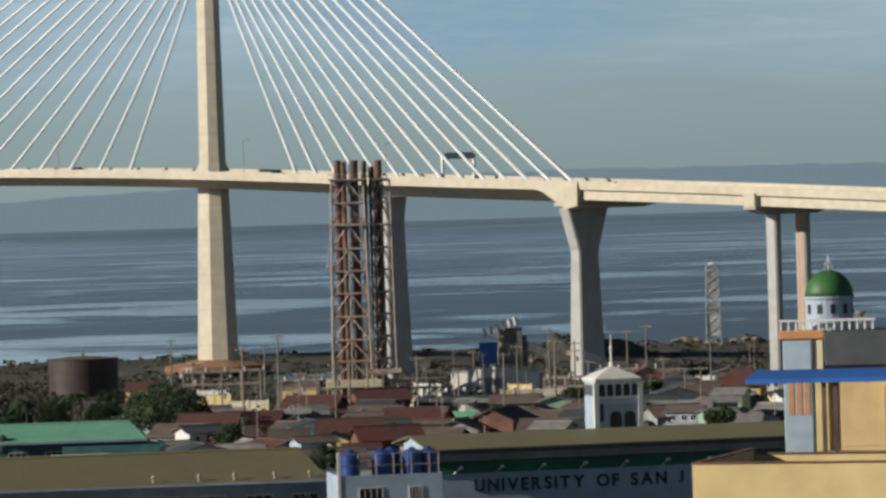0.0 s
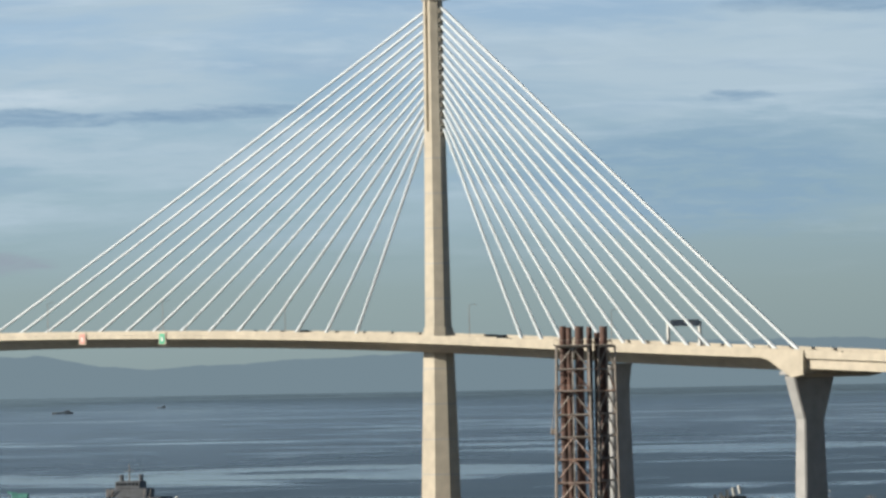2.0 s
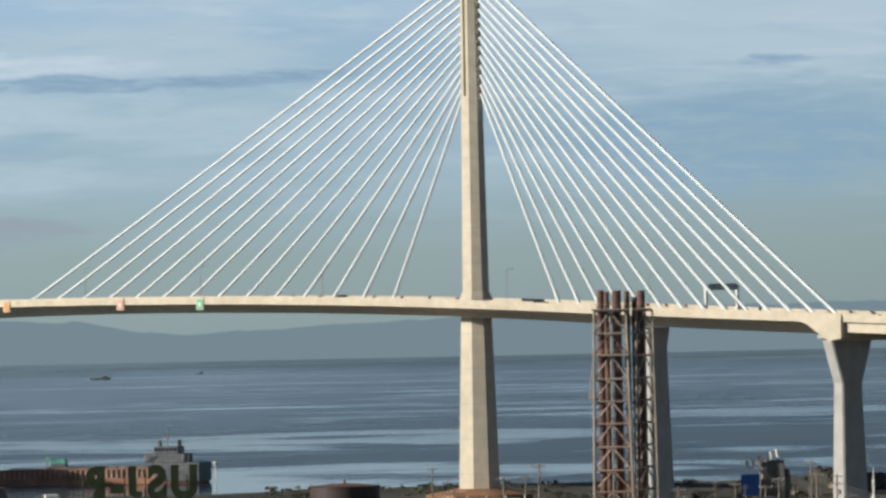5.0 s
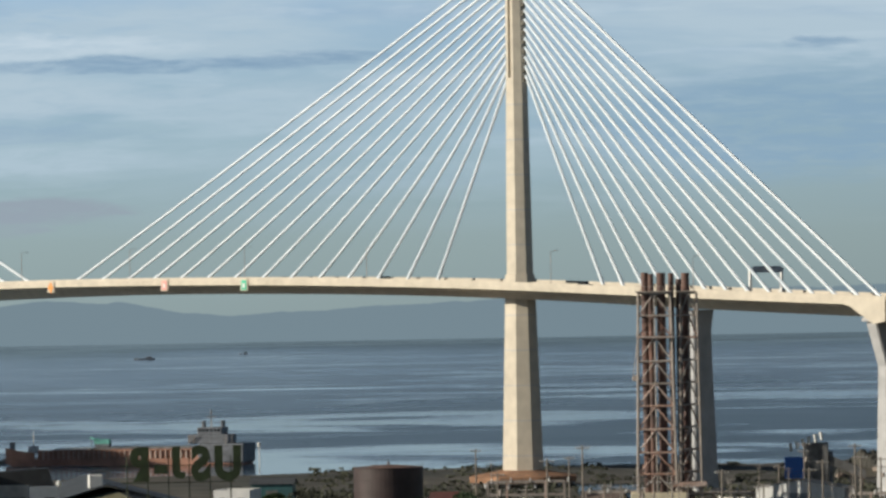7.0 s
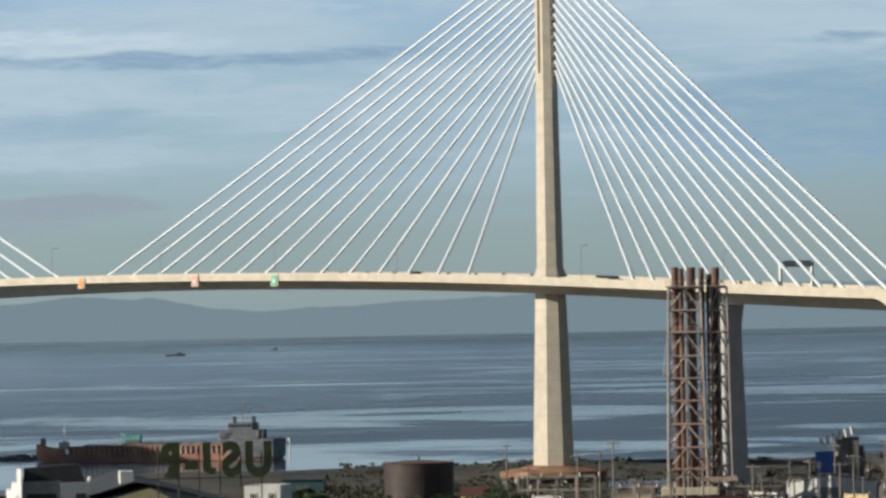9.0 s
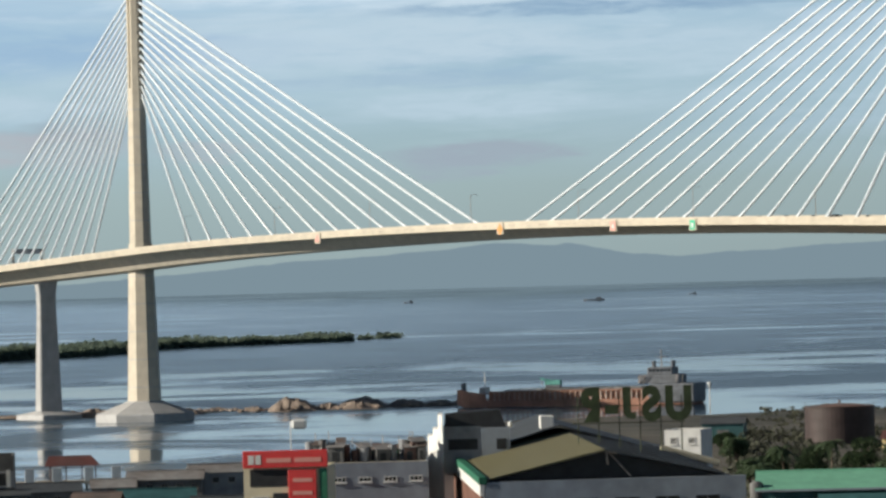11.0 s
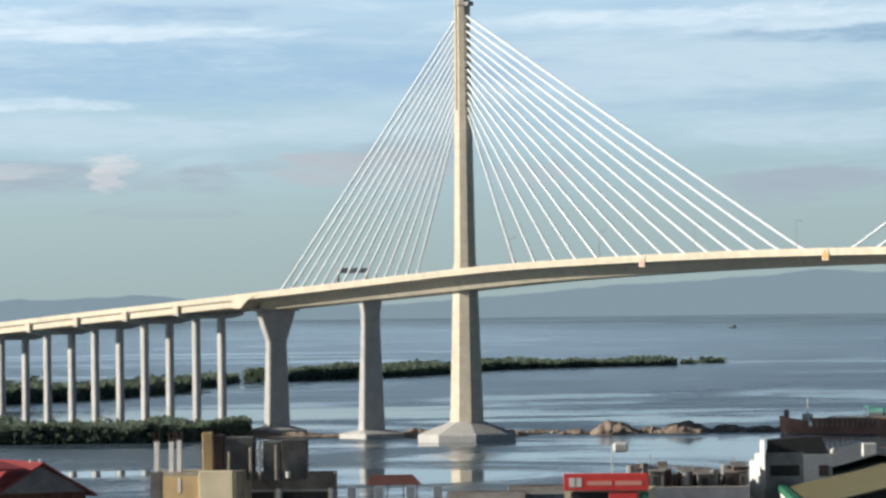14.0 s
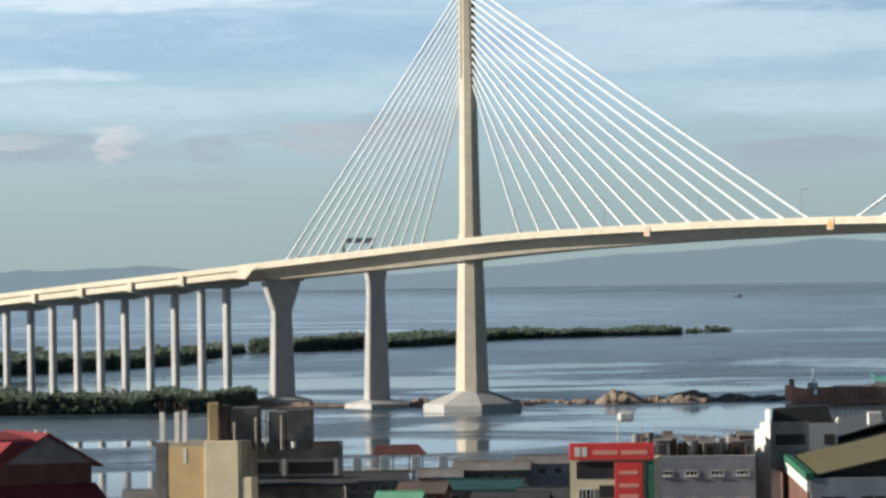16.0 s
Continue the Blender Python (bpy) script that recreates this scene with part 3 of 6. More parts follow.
def build_pylon(s, near):
    t = thing("bridge_pylon", on_bridge(s), BRIDGE_TURN, "tall tapered eight-sided concrete pylon " + ("on a raised brown platform" if near else "on a cap in the water"), "bridge pylon", "bridge pylons")
    zs = [6.0, 20, 35, 50, 57.5, 57.6, 62, 80, 108]
    part("shaft", loft(B(), [oct_ring(z) for z in zs]), M["concrete"], t)
    # casting joints
    for z in range(11, 106, 9):
        part("casting_joint", loft(B(), [oct_ring(z, grow=0.02), oct_ring(z + 0.22, grow=0.02)]), M["pier_concrete"], t)
    # upper part: two legs with a groove between, on each broad side
    k0, k1 = shaft_scale(108), shaft_scale(147)
    for w in (-1, 1):
        rings = []
        for z, k in ((108, k0), (146.6, k1)):
            pts = [(0.8, -4.15), (2.35, -4.15), (4.85, -1.65), (4.85, 1.65), (2.35, 4.15), (0.8, 4.15)]
            r = [(w * x * k, y * k, z) for x, y in pts]
            rings.append(r if w > 0 else r[::-1])
        part("upper_leg", loft(B(), rings), M["concrete"], t)
    # the core's darker grey adds painted shade to the groove
    part("anchor_core", loft(B(), [[(x * k, y * k, z) for x, y in ((-0.9, -2.7), (0.9, -2.7), (0.9, 2.7), (-0.9, 2.7))] for z, k in ((107.5, k0), (147.0, k1))]), M["anchor"], t, "core coloured darker for the groove's shade")
    for i in range(14):
        z = (107.7 if near else 105.6) + i * 2.42
        k = shaft_scale(z)
        for w in (-1, 1):
            bm = loft(B(), [[(w * (4.7 * k), y, z + a) for y, a in ((-0.75, -0.9), (0.75, -0.9), (0.75, 0.7), (-0.75, 0.7))], [(w * (4.85 * k + 0.55), y, z + a) for y, a in ((-0.5, -0.7), (0.5, -0.7), (0.5, 0.1), (-0.5, 0.1))]])
            bmesh.ops.recalc_face_normals(bm, faces=bm.faces)
            part("anchor_box", bm, M["anchor"], t)
    # head: roof slab, rails, work cage
    part("head_slab", loft(B(), [oct_ring(147, 0.36), oct_ring(147.6, 0.34)]), M["anchor"], t)
    for x, y in ((-1.5, -1.5), (1.5, -1.5), (1.5, 1.5), (-1.5, 1.5), (0.2, 0.4)):
        part("head_post", tube(B(), (x, y, 147.4), (x, y, 148.6 + 0.4 * (x > 0)), 0.09, 5), M["anchor"], t)
    part("work_cage", box(B(), 2.6, 5.4, -1.0, 1.0, 141.6, 142.9, 0.1), M["ship_grey"], t, "dark maintenance cage")
    part("work_platform", loft(B(), [oct_ring(141.7, grow=0.25), oct_ring(142.2, grow=0.25)]), M["grey_steel"], t, "narrow work platform round the head")
    # deck collar
    part("deck_collar", loft(B(), [oct_ring(deck_z(s) - 1.2, grow=0.35), oct_ring(deck_z(s) + 0.6, grow=0.35)]), M["concrete"], t)
    R = 16.2
    ring = lambda r, z: [(r * math.cos(a), r * math.sin(a), z) for a in (math.pi / 8 + i * math.pi / 4 for i in range(8))]
    if near:
        part("platform", loft(B(), [ring(14.6, 4.4), ring(14.8, 5.9), ring(9.0, 6.8), ring(6.3, 7.4)]), M["brown_deck"], t, "brown rust-stained platform rim")
        for i in range(12):
            a = i * math.pi / 6
            part("platform_leg", tube(B(), (13 * math.cos(a), 13 * math.sin(a), 1.5), (13 * math.cos(a), 13 * math.sin(a), 4.5), 0.5, 8), M["pier_concrete"], t)
        part("pile_cap", loft(B(), [ring(10, 1.0), ring(10, 4.5)]), M["raw_concrete"], t)
    else:
        part("pile_cap", loft(B(), [ring(R, -2), ring(R, 2.3), ring(R - 0.3, 2.7), ring(6.6, 6.2), ring(6.2, 6.6)]), M["pier_concrete"], t, "sloped eight-sided pile cap at the waterline")


M["brown_deck"] = material("brown_platform", (0.36, 0.2, 0.12), 0.85, var=0.3, scale=0.4, bump=0.2)


def build_cables():
    for p, near in ((FAR_AT, False), (SPAN, True)):
        for w in (-1, 1):
            main = (w > 0) != near
            for i in range(14):
                s = p + w * ((31.6 if main else 30.8) + i * (11.96 if main else 7.23) if near else (30.2 + i * 11.83 if main else 30.3 + i * 6.95))
                z1 = (108.2 + i * 2.4 + (0.45 if w > 0 else 0)) if near else (106.2 + i * 2.48)
                k = shaft_scale(z1)
                a, b = on_bridge(s, 0, deck_z(s) - 0.6), on_bridge(p + w * (4.85 * k + (0.7 if near and w > 0 else 0.3)), 0, z1 - 0.2)
                bm = B()
                n = 8
                pts = [(b - a) * (j / n) + Vector((0, 0, -0.002 * (b - a).length * 4 * (j / n) * (1 - j / n))) for j in range(n + 1)]
                u, v = (b - a).orthogonal().normalized(), (b - a).normalized().cross((b - a).orthogonal().normalized())
                loft(bm, [[q + u * (0.4 * math.cos(g)) + v * (0.4 * math.sin(g)) for g in (math.pi * e / 3 for e in range(6))] for q in pts])
                t = solo("stay_cable", bm, M["cable"], "white sheathed steel stay cable " + ("of the main span" if main else "of the side span"), "stay cable", place=a, group="stay cables")
                d = (b - a).normalized()
                part("anchor_sleeve", tube(B(), (0, 0, 0), d * 3.2, 0.48, 8), M["cable"], t)


def pier(name, s, across, secs, base, label, category="bridge pier", group="bridge piers"):
    """secs: (height, half length along the bridge, half width across)."""
    t = thing(name, on_bridge(s, across), BRIDGE_TURN, label, category, group)
    c = 0.35
    ring = lambda z, a, b: [(-a + c, -b, z), (a - c, -b, z), (a, -b + c, z), (a, b - c, z), (a - c, b, z), (-a + c, b, z), (-a, b - c, z), (-a, -b + c, z)]
    part("stem", loft(B(), [ring(*q) for q in secs]), M["pier_concrete"], t)
    if base:
        part("footing", loft(B(), [ring(base[0], base[1], base[2]), ring(base[3], base[1] * 0.96, base[2] * 0.96), ring(base[3] + 1.2, secs[0][1] + 0.6, secs[0][2] + 0.6)]), M["pier_concrete"], t)
    return t


def build_piers():
    for s, base in ((-123.5, (-2, 8, 8, 1.8)), (517.5, (0, 6, 6, 2.6))):
        z = deck_z(s) - 6.0
        t = pier("flared_pier", s, 0, [(2, 2.1, 4.3), (z - 12, 1.6, 3.5), (z - 10.5, 1.6, 3.5), (z - 1.0, 1.7, 6.9), (z, 1.7, 7.1)], base, "concrete bridge pier flaring into a broad head under the deck")
        part("bearing_shelf", box(B(), -2.2, 2.6, -8.0, 8.0, z, z + 0.9, 0.1), M["pier_concrete"], t)
        for y in (-5, -2, 2, 5):
            part("bearing", box(B(), -0.6, 0.6, y - 0.6, y + 0.6, z + 0.9, z + 1.4), M["anchor"], t)
    for s, base in ((-60.5, (-2, 9, 8, 1.6)), (454.0, (0, 6, 6, 2.6))):
        z = deck_z(s) - 5.25
        pier("side_span_pier", s, 0, [(2, 2.0, 4.3), (z - 10, 1.35, 3.2), (z - 5, 1.35, 3.2), (z, 1.5, 4.0)], base, "slender tapered concrete pier under the side span")


def build_viaduct(s_from, s_to, pier_at, ground, label):
    """The approach: spans of girders on pairs of columns."""
    w = 1 if s_to > s_from else -1
    a, b = min(s_from, s_to), max(s_from, s_to)
    t = thing("approach_viaduct", BRIDGE_AT, BRIDGE_TURN, label, "viaduct")
    girder(t, "deck_slab", a, b, rect(-13.0, 13.0, -1.5, -0.9), M["concrete"], 20)
    for y in (-12.9, 12.9):
        girder(t, "parapet", a, b, rect(y - 0.22, y + 0.22, -1.7, 0.1), M["concrete"], 20)
    for y in (-11.6, -4, 4, 11.6):
        girder(t, "beam", a, b, rect(y - 0.6, y + 0.6, -4.1, -1.5), M["concrete"], 20)
    for s in pier_at:
        z = deck_z(s) - 4.2
        part("crosshead", crosshead(s, z), M["pier_concrete"], t)
        part("crosshead_stub", box(B(), s - 1.7, s + 1.7, -13.6, -11.9, z - 0.2, z + 3.0, 0.15), M["concrete"], t, "pale block on the crosshead's end")
        for y in (-5.2, 5.2):
            bm = loft(B(), [[(s + sx * 1.55 - c * sx * 0.4, y + sy * 1.1 - (1 - c) * sy * 0.4, zz) for sx, sy, c in ((-1, -1, 0), (-1, -1, 1), (1, -1, 1), (1, -1, 0), (1, 1, 0), (1, 1, 1), (-1, 1, 1), (-1, 1, 0))] for zz in (ground - 2, z - 1.4)])
            bmesh.ops.recalc_face_normals(bm, faces=bm.faces)
            part("column", bm, M["pier_concrete"], t)
    return t


def crosshead(s, z):
    bm = B()
    prof = [(-13.4, 0.3), (-13.4, -0.7), (-8.5, -1.9), (8.5, -1.9), (13.4, -0.7), (13.4, 0.3)]
    loft(bm, [[(s + x, y, z + h) for y, h in prof] for x in (-1.75, 1.75)])
    bmesh.ops.recalc_face_normals(bm, faces=bm.faces)
    return bm


build_main_deck()
build_pylon(FAR_AT, False)
build_pylon(SPAN, True)
build_cables()
build_piers()
build_viaduct(-130.2, -560, [-171 - 38.3 * i for i in range(10)], 1.0, "long approach viaduct on pairs of pale concrete columns")
RIGHT = build_viaduct(528.2, 760, [580, 640, 700], 3.0, "approach viaduct leaving the bridge over the shore")
for k in (-0.5, 0.5):
    part("rust_stripe", box(B(), 580 + k - 0.2, 580 + k + 0.2, 4.02, 4.1, 6, deck_z(580) - 6.2), M["orange_trim"], RIGHT, "orange painted stripe on the column")


def nav_mark(s, shape, mat, label):
    z = deck_z(s) - 3.0
    t = thing("navigation_mark", on_bridge(s, -13.75, z), BRIDGE_TURN, label, "bridge sign", "bridge signs")
    part("back_plate", box(B(), -1.5, 1.5, 0.0, 0.25, -0.4, 2.9), M["concrete"], t)
    outline = {"triangle": [(-1.15, 0), (1.15, 0), (0, 2.5)], "diamond": [(0, -0.7), (1.25, 1.0), (0, 2.7), (-1.25, 1.0)], "square": [(-1.1, -0.2), (1.1, -0.2), (1.1, 2.4), (-1.1, 2.4)]}[shape]
    part("mark_face", loft(B(), [[(x, -0.1, h) for x, h in outline], [(x, 0.0, h) for x, h in outline]][::-1]), mat, t)
    if shape == "square":
        part("mark_centre", box(B(), -0.45, 0.45, -0.16, -0.1, 0.4, 1.6), M["white"], t)
    return t


nav_mark(118.7, "triangle", M["pink"], "pink triangular navigation mark on the deck's edge")
nav_mark(209.7, "diamond", M["orange"], "orange diamond navigation mark at the middle of the span")
nav_mark(261.3, "square", M["pink"], "pink square navigation mark on the deck's edge")
nav_mark(295.6, "square", M["green_mark"], "green square navigation mark on the deck's edge")


def lamp_post(s, across=-12.9, h=9.0):
    t = thing("street_lamp", on_bridge(s, across, deck_z(s) - 0.9), BRIDGE_TURN, "thin grey street lamp on the bridge deck", "street lamp", "bridge lamps")
    part("pole", tube(B(), (0, 0, 0), (0, 0, h), 0.11, 6, 0.06), M["grey_steel"], t)
    part("arm", tube(B(), (0, 0, h), (0, 1.8, h + 0.3), 0.05, 5), M["grey_steel"], t)
    part("lamp_head", box(B(), -0.15, 0.15, 1.6, 2.4, h + 0.22, h + 0.36), M["grey_steel"], t)


for s in (-90, -40, 45, 95, 145, 195, 245, 295, 345, 415, 465):
    lamp_post(s)


def gantry(s, near):
    z = deck_z(s) - 0.9
    t = thing("sign_gantry", on_bridge(s, 0, z), BRIDGE_TURN, "white steel sign gantry over the carriageway" if near else "dark overhead sign on a thin gantry", "sign gantry")
    y0, y1 = 1.2, 12.3
    for y in (y0, y1):
        part("post", box(B(), -0.3, 0.3, y - 0.3, y + 0.3, 0, 6.4 if near else 7.2), M["white"] if near else M["grey_steel"], t)
        part("post_foot", box(B(), -0.6, 0.6, y - 0.6, y + 0.6, 0, 0.9, 0.1), M["white"] if near else M["grey_steel"], t)
    part("beam", box(B(), -0.35, 0.35, y0 - 0.4, y1 + 0.4, 5.7 if near else 6.6, 6.4 if near else 7.3), M["white"] if near else M["grey_steel"], t)
    part("sign_panel", box(B(), 0.36, 0.5, y0 + 0.6, y1 - 0.6, 5.2 if near else 5.6, 6.8 if near else 7.4, 0.05), M["sign_grey"], t, "back of a grey sign panel")


gantry(470.5, True)
gantry(-83, False)

# ---- kinds of things in the town
def polar_thing(name, b, d, label, category, group="", turn=0.0, z=3.0):
    return thing(name, site(b, d, z), -b + turn, label, category, group)


def slab(bm, p0, p1, p2, p3, t=0.14):
    """A thin plate over four corners, thickened downwards."""
    top = [Vector(p) for p in (p0, p1, p2, p3)]
    low = [p - Vector((0, 0, t)) for p in top]
    loft(bm, [low, top])
    bmesh.ops.recalc_face_normals(bm, faces=bm.faces)
    return bm


def ribs(bm, p0, p1, p2, p3, n, r=0.06):
    """Standing seams from the eave edge p0-p1 to the ridge edge p3-p2."""
    p0, p1, p2, p3 = map(Vector, (p0, p1, p2, p3))
    for i in range(n + 1):
        a, b = p0.lerp(p1, i / n), p3.lerp(p2, i / n)
        tube(bm, a, b, r, 4)
    return bm


def window(parent, x, y, z, w, h, face="front", frame_mat=None, glass=None, sill=True, bars=1):
    """A window set into a wall that faces the front (-y) or the left (-x)."""
    fm, gm = frame_mat or M["white"], glass or M["glass"]
    put = (lambda a, c, e, f, g, k: (x + a, x + c, y + e, y + f, z + g, z + k)) if face == "front" else (lambda a, c, e, f, g, k: (x + e, x + f, y + a, y + c, z + g, z + k))
    fr = B()
    t = 0.09
    for a, c, g, k in ((-w / 2, w / 2, h - t, h), (-w / 2, w / 2, 0, t), (-w / 2, -w / 2 + t, t, h - t), (w / 2 - t, w / 2, t, h - t)):
        box(fr, *put(a, c, -0.08, 0.05, g, k))
    for i in range(1, bars + 1):
        c = -w / 2 + w * i / (bars + 1)
        box(fr, *put(c - 0.035, c + 0.035, -0.06, 0.03, t, h - t))
    win = part("window", fr, fm, parent)
    part("pane", box(B(), *put(-w / 2 + t, w / 2 - t, -0.03, 0.0, t, h - t)), gm, win)
    if sill:
        part("sill", box(B(), *put(-w / 2 - 0.1, w / 2 + 0.1, -0.18, 0.0, -0.1, 0.0)), fm, win)
    return win


def gable(t, w, d, h, rise, wall, roof, over=0.5, y0=0.0, seams=0, label=""):
    """Walls and a roof whose ridge runs along the front."""
    part("wall", box(B(), -w / 2, w / 2, y0, y0 + d, 0, h), wall, t)
    for s in (-1, 1):
        ye, yr = (y0 - over, y0 + d / 2) if s < 0 else (y0 + d + over, y0 + d / 2)
        e = h - rise * over / (d / 2)
        c = ((-w / 2 - over, ye, e + 0.16), (w / 2 + over, ye, e + 0.16), (w / 2 + over, yr, h + rise + 0.16), (-w / 2 - over, yr, h + rise + 0.16))
        ob = part("roof_slope", slab(B(), *c), roof, t, label)
        if seams and s < 0:
            part("roof_seams", ribs(B(), *c, seams), roof, ob)
    for x in (-w / 2 + 0.02, w / 2 - 0.14):
        g = B()
        loft(g, [[(x, y0, h), (x, y0 + d, h), (x, y0 + d / 2, h + rise)], [(x + 0.12, y0, h), (x + 0.12, y0 + d, h), (x + 0.12, y0 + d / 2, h + rise)]])
        bmesh.ops.recalc_face_normals(g, faces=g.faces)
        part("gable_wall", g, wall, t)
    part("ridge_cap", tube(B(), (-w / 2 - over, y0 + d / 2, h + rise + 0.2), (w / 2 + over, y0 + d / 2, h + rise + 0.2), 0.16, 6), roof, t)


def glyphs(parent, text, x, y, z, size, mat, mirrored=False, width=1.0, name="letter", gap=None, depth=0.12, bold=0.022):
    """Letters as solid meshes of their own, upright, facing the front."""
    cx = x
    for ch in text:
        if ch == " ":
            cx += size * 0.75
            continue
        cu = bpy.data.curves.new("glyph", "FONT")
        cu.body, cu.size, cu.extrude, cu.offset = ch, size / 0.73, depth, bold * size
        tmp = bpy.data.objects.new("glyph", cu)
        scene.collection.objects.link(tmp)
        me = bpy.data.meshes.new_from_object(tmp.evaluated_get(bpy.context.evaluated_depsgraph_get()))
        bpy.data.objects.remove(tmp)
        xs = [v.co.x for v in me.vertices] or [0, 1]
        lo, hi = min(xs), max(xs)
        wd = (hi - lo) * width
        if ch == "J":  # the hook stands on the line like the others
            low, high = min(v.co.y for v in me.vertices), max(v.co.y for v in me.vertices)
            for v in me.vertices:
                v.co.y = (v.co.y - low) / (high - low) * size
        for v in me.vertices:
            gx = (v.co.x - lo) * width
            v.co = Vector(((wd - gx) if mirrored else gx, -v.co.z, v.co.y))
        if mirrored:
            me.flip_normals()
        me.materials.append(mat)
        ob = new(name, me)
        ob.parent = parent
        ob.location = (cx, y, z)
        cx += wd + (gap if gap is not None else size * 0.24)
    return cx


def leaf_cloud(bm, centre, radii, n, size, rng):
    for _ in range(n):
        u, v = rng.random() * 2 * math.pi, math.acos(rng.uniform(-0.75, 1))
        r = 0.55 + 0.5 * rng.random() ** 0.6
        p = Vector((radii[0] * math.sin(v) * math.cos(u), radii[1] * math.sin(v) * math.sin(u), radii[2] * math.cos(v))) * r + centre
        s = size * rng.uniform(0.6, 1.3)
        a = Vector((rng.uniform(-1, 1), rng.uniform(-1, 1), rng.uniform(-0.6, 0.6))).normalized()
        b = a.orthogonal().normalized()
        q = [p + a * s, p + b * s * 0.6, p - a * s, p - b * s * 0.6]
        bm.faces.new([bm.verts.new(x) for x in q])


def tree(b, d, h, r, label, seed):
    rng = random.Random(seed)
    t = polar_thing("tree", b, d, label, "tree", "town trees", turn=rng.uniform(0, 360))
    bm = B()
    fork = Vector((0, 0, h * 0.26))
    tube(bm, (0, 0, -0.3), fork, r * 0.09 + 0.1, 8, r * 0.06 + 0.06)
    clumps = []
    for i in range(7):
        a = i * 2.4 + rng.random()
        e = Vector((math.cos(a) * r * rng.uniform(0.3, 0.65), math.sin(a) * r * rng.uniform(0.3, 0.65), h * rng.uniform(0.36, 0.86)))
        tube(bm, fork, e, r * 0.045 + 0.04, 6, 0.04)
        clumps.append(e)
    part("trunk", bm, M["bark"], t)
    cr = B()
    for e in clumps + [Vector((0, 0, h * 0.78))]:
        k = r * rng.uniform(0.38, 0.56)
        leaf_cloud(cr, e, (k, k, k * 0.8), 260, 0.34, rng)
    part("crown", cr, M["leaf"], t)


def palm(b, d, h, seed):
    rng = random.Random(seed)
    t = polar_thing("palm_tree", b, d, "coconut palm with drooping feathered fronds among houses", "palm tree", "town trees")
    bm = B()
    lean = rng.uniform(-0.8, 0.8)
    pts = [(lean * (i / 6) ** 2, 0, h * i / 6) for i in range(7)]
    for p, q in zip(pts, pts[1:]):
        tube(bm, p, q, 0.2, 7, 0.17)
    part("trunk", bm, M["bark"], t)
    top = Vector(pts[-1])
    for k in range(17):
        a, up = k * 2.4, rng.uniform(-0.1, 0.9)
        f = B()
        ax = Vector((math.cos(a), math.sin(a), 0))
        side = Vector((-math.sin(a), math.cos(a), 0))
        L = rng.uniform(2.8, 3.8)
        mid = [top + ax * (L * s) + Vector((0, 0, L * (up * s - (0.75 + up * 0.4) * s * s))) for s in (i / 9 for i in range(10))]
        for i in range(9):
            tube(f, mid[i], mid[i + 1], 0.035, 4)
            for w in (-1, 1):
                tip = mid[i] + side * w * (0.85 * (1 - (i / 9) ** 2) + 0.2) + ax * 0.35 + Vector((0, 0, -0.35))
                f.faces.new([f.verts.new(x) for x in (mid[i], mid[i + 1], tip)])
        part("frond", f, M["leaf"], t)


def utility_pole(b, d, h, arms=1):
    t = polar_thing("utility_pole", b, d, "tall slim grey utility pole with crossarms above the roofs", "utility pole", "utility poles")
    part("pole", tube(B(), (0, 0, -0.5), (0, 0, h), 0.24, 8, 0.15), M["wood_pole"], t)
    for i in range(arms):
        z = h - 0.7 - i * 1.6
        arm = part("crossarm", box(B(), -1.3, 1.3, -0.09, 0.09, z, z + 0.18), M["wood_pole"], t)
        for x in (-1.15, -0.5, 0.5, 1.15):
            part("insulator", turned(B(), x, 0, [(0.06, z + 0.18), (0.1, z + 0.28), (0.05, z + 0.42)], 6), M["white"], arm)
    if arms > 1:
        part("transformer", turned(B(), 0.5, -0.3, [(0.3, h - 4.4), (0.34, h - 4.3), (0.34, h - 3.4), (0.2, h - 3.3)], 10), M["grey_steel"], t)


def shanty(name, w, d, h, rise, wall, roof, label, group):
    """One small house at the origin, to be copied."""
    t = thing(name, (0, 0, 0), 0, label, "house", group)
    gable(t, w, d, h, rise, wall, roof, 0.6)
    part("door", box(B(), -w * 0.3 - 0.45, -w * 0.3 + 0.45, -0.06, 0.02, 0, 2.0), M["dark_wall"], t)
    for x in (w * 0.05, w * 0.32):
        window(t, x, -0.0, min(h - 1.5, 1.2), 1.1, 1.0)
    if h > 4:
        for x in (-w * 0.3, w * 0.05, w * 0.32):
            window(t, x, -0.0, h - 1.6, 1.1, 1.1)
    return t


def block(name, b, d, w, dep, top, wall, label, turn=0.0, floors=(), group="", category="building", parapet=0.5, roofmat=None):
    """A flat-roofed house: walls, roof slab, parapet, windows by floor: (height, count, width, height of the window)."""
    t = polar_thing(name, b, d, label, category, group, turn)
    h = top - 3.0
    part("wall", box(B(), -w / 2, w / 2, 0, dep, 0, h), wall, t)
    part("roof", box(B(), -w / 2 + 0.2, w / 2 - 0.2, 0.2, dep - 0.2, h, h + 0.06), roofmat or M["raw_concrete"], t)
    if parapet:
        for x0, x1, y0, y1 in ((-w / 2, w / 2, 0, 0.2), (-w / 2, w / 2, dep - 0.2, dep), (-w / 2, -w / 2 + 0.2, 0.2, dep - 0.2), (w / 2 - 0.2, w / 2, 0.2, dep - 0.2)):
            part("parapet", box(B(), x0, x1, y0, y1, h + 0.003, h + parapet), wall, t)
    for z, n, ww, wh in floors:
        for i in range(n):
            window(t, -w / 2 + w * (i + 0.5) / n, 0, z - 3.0, ww, wh, bars=2)
    return t


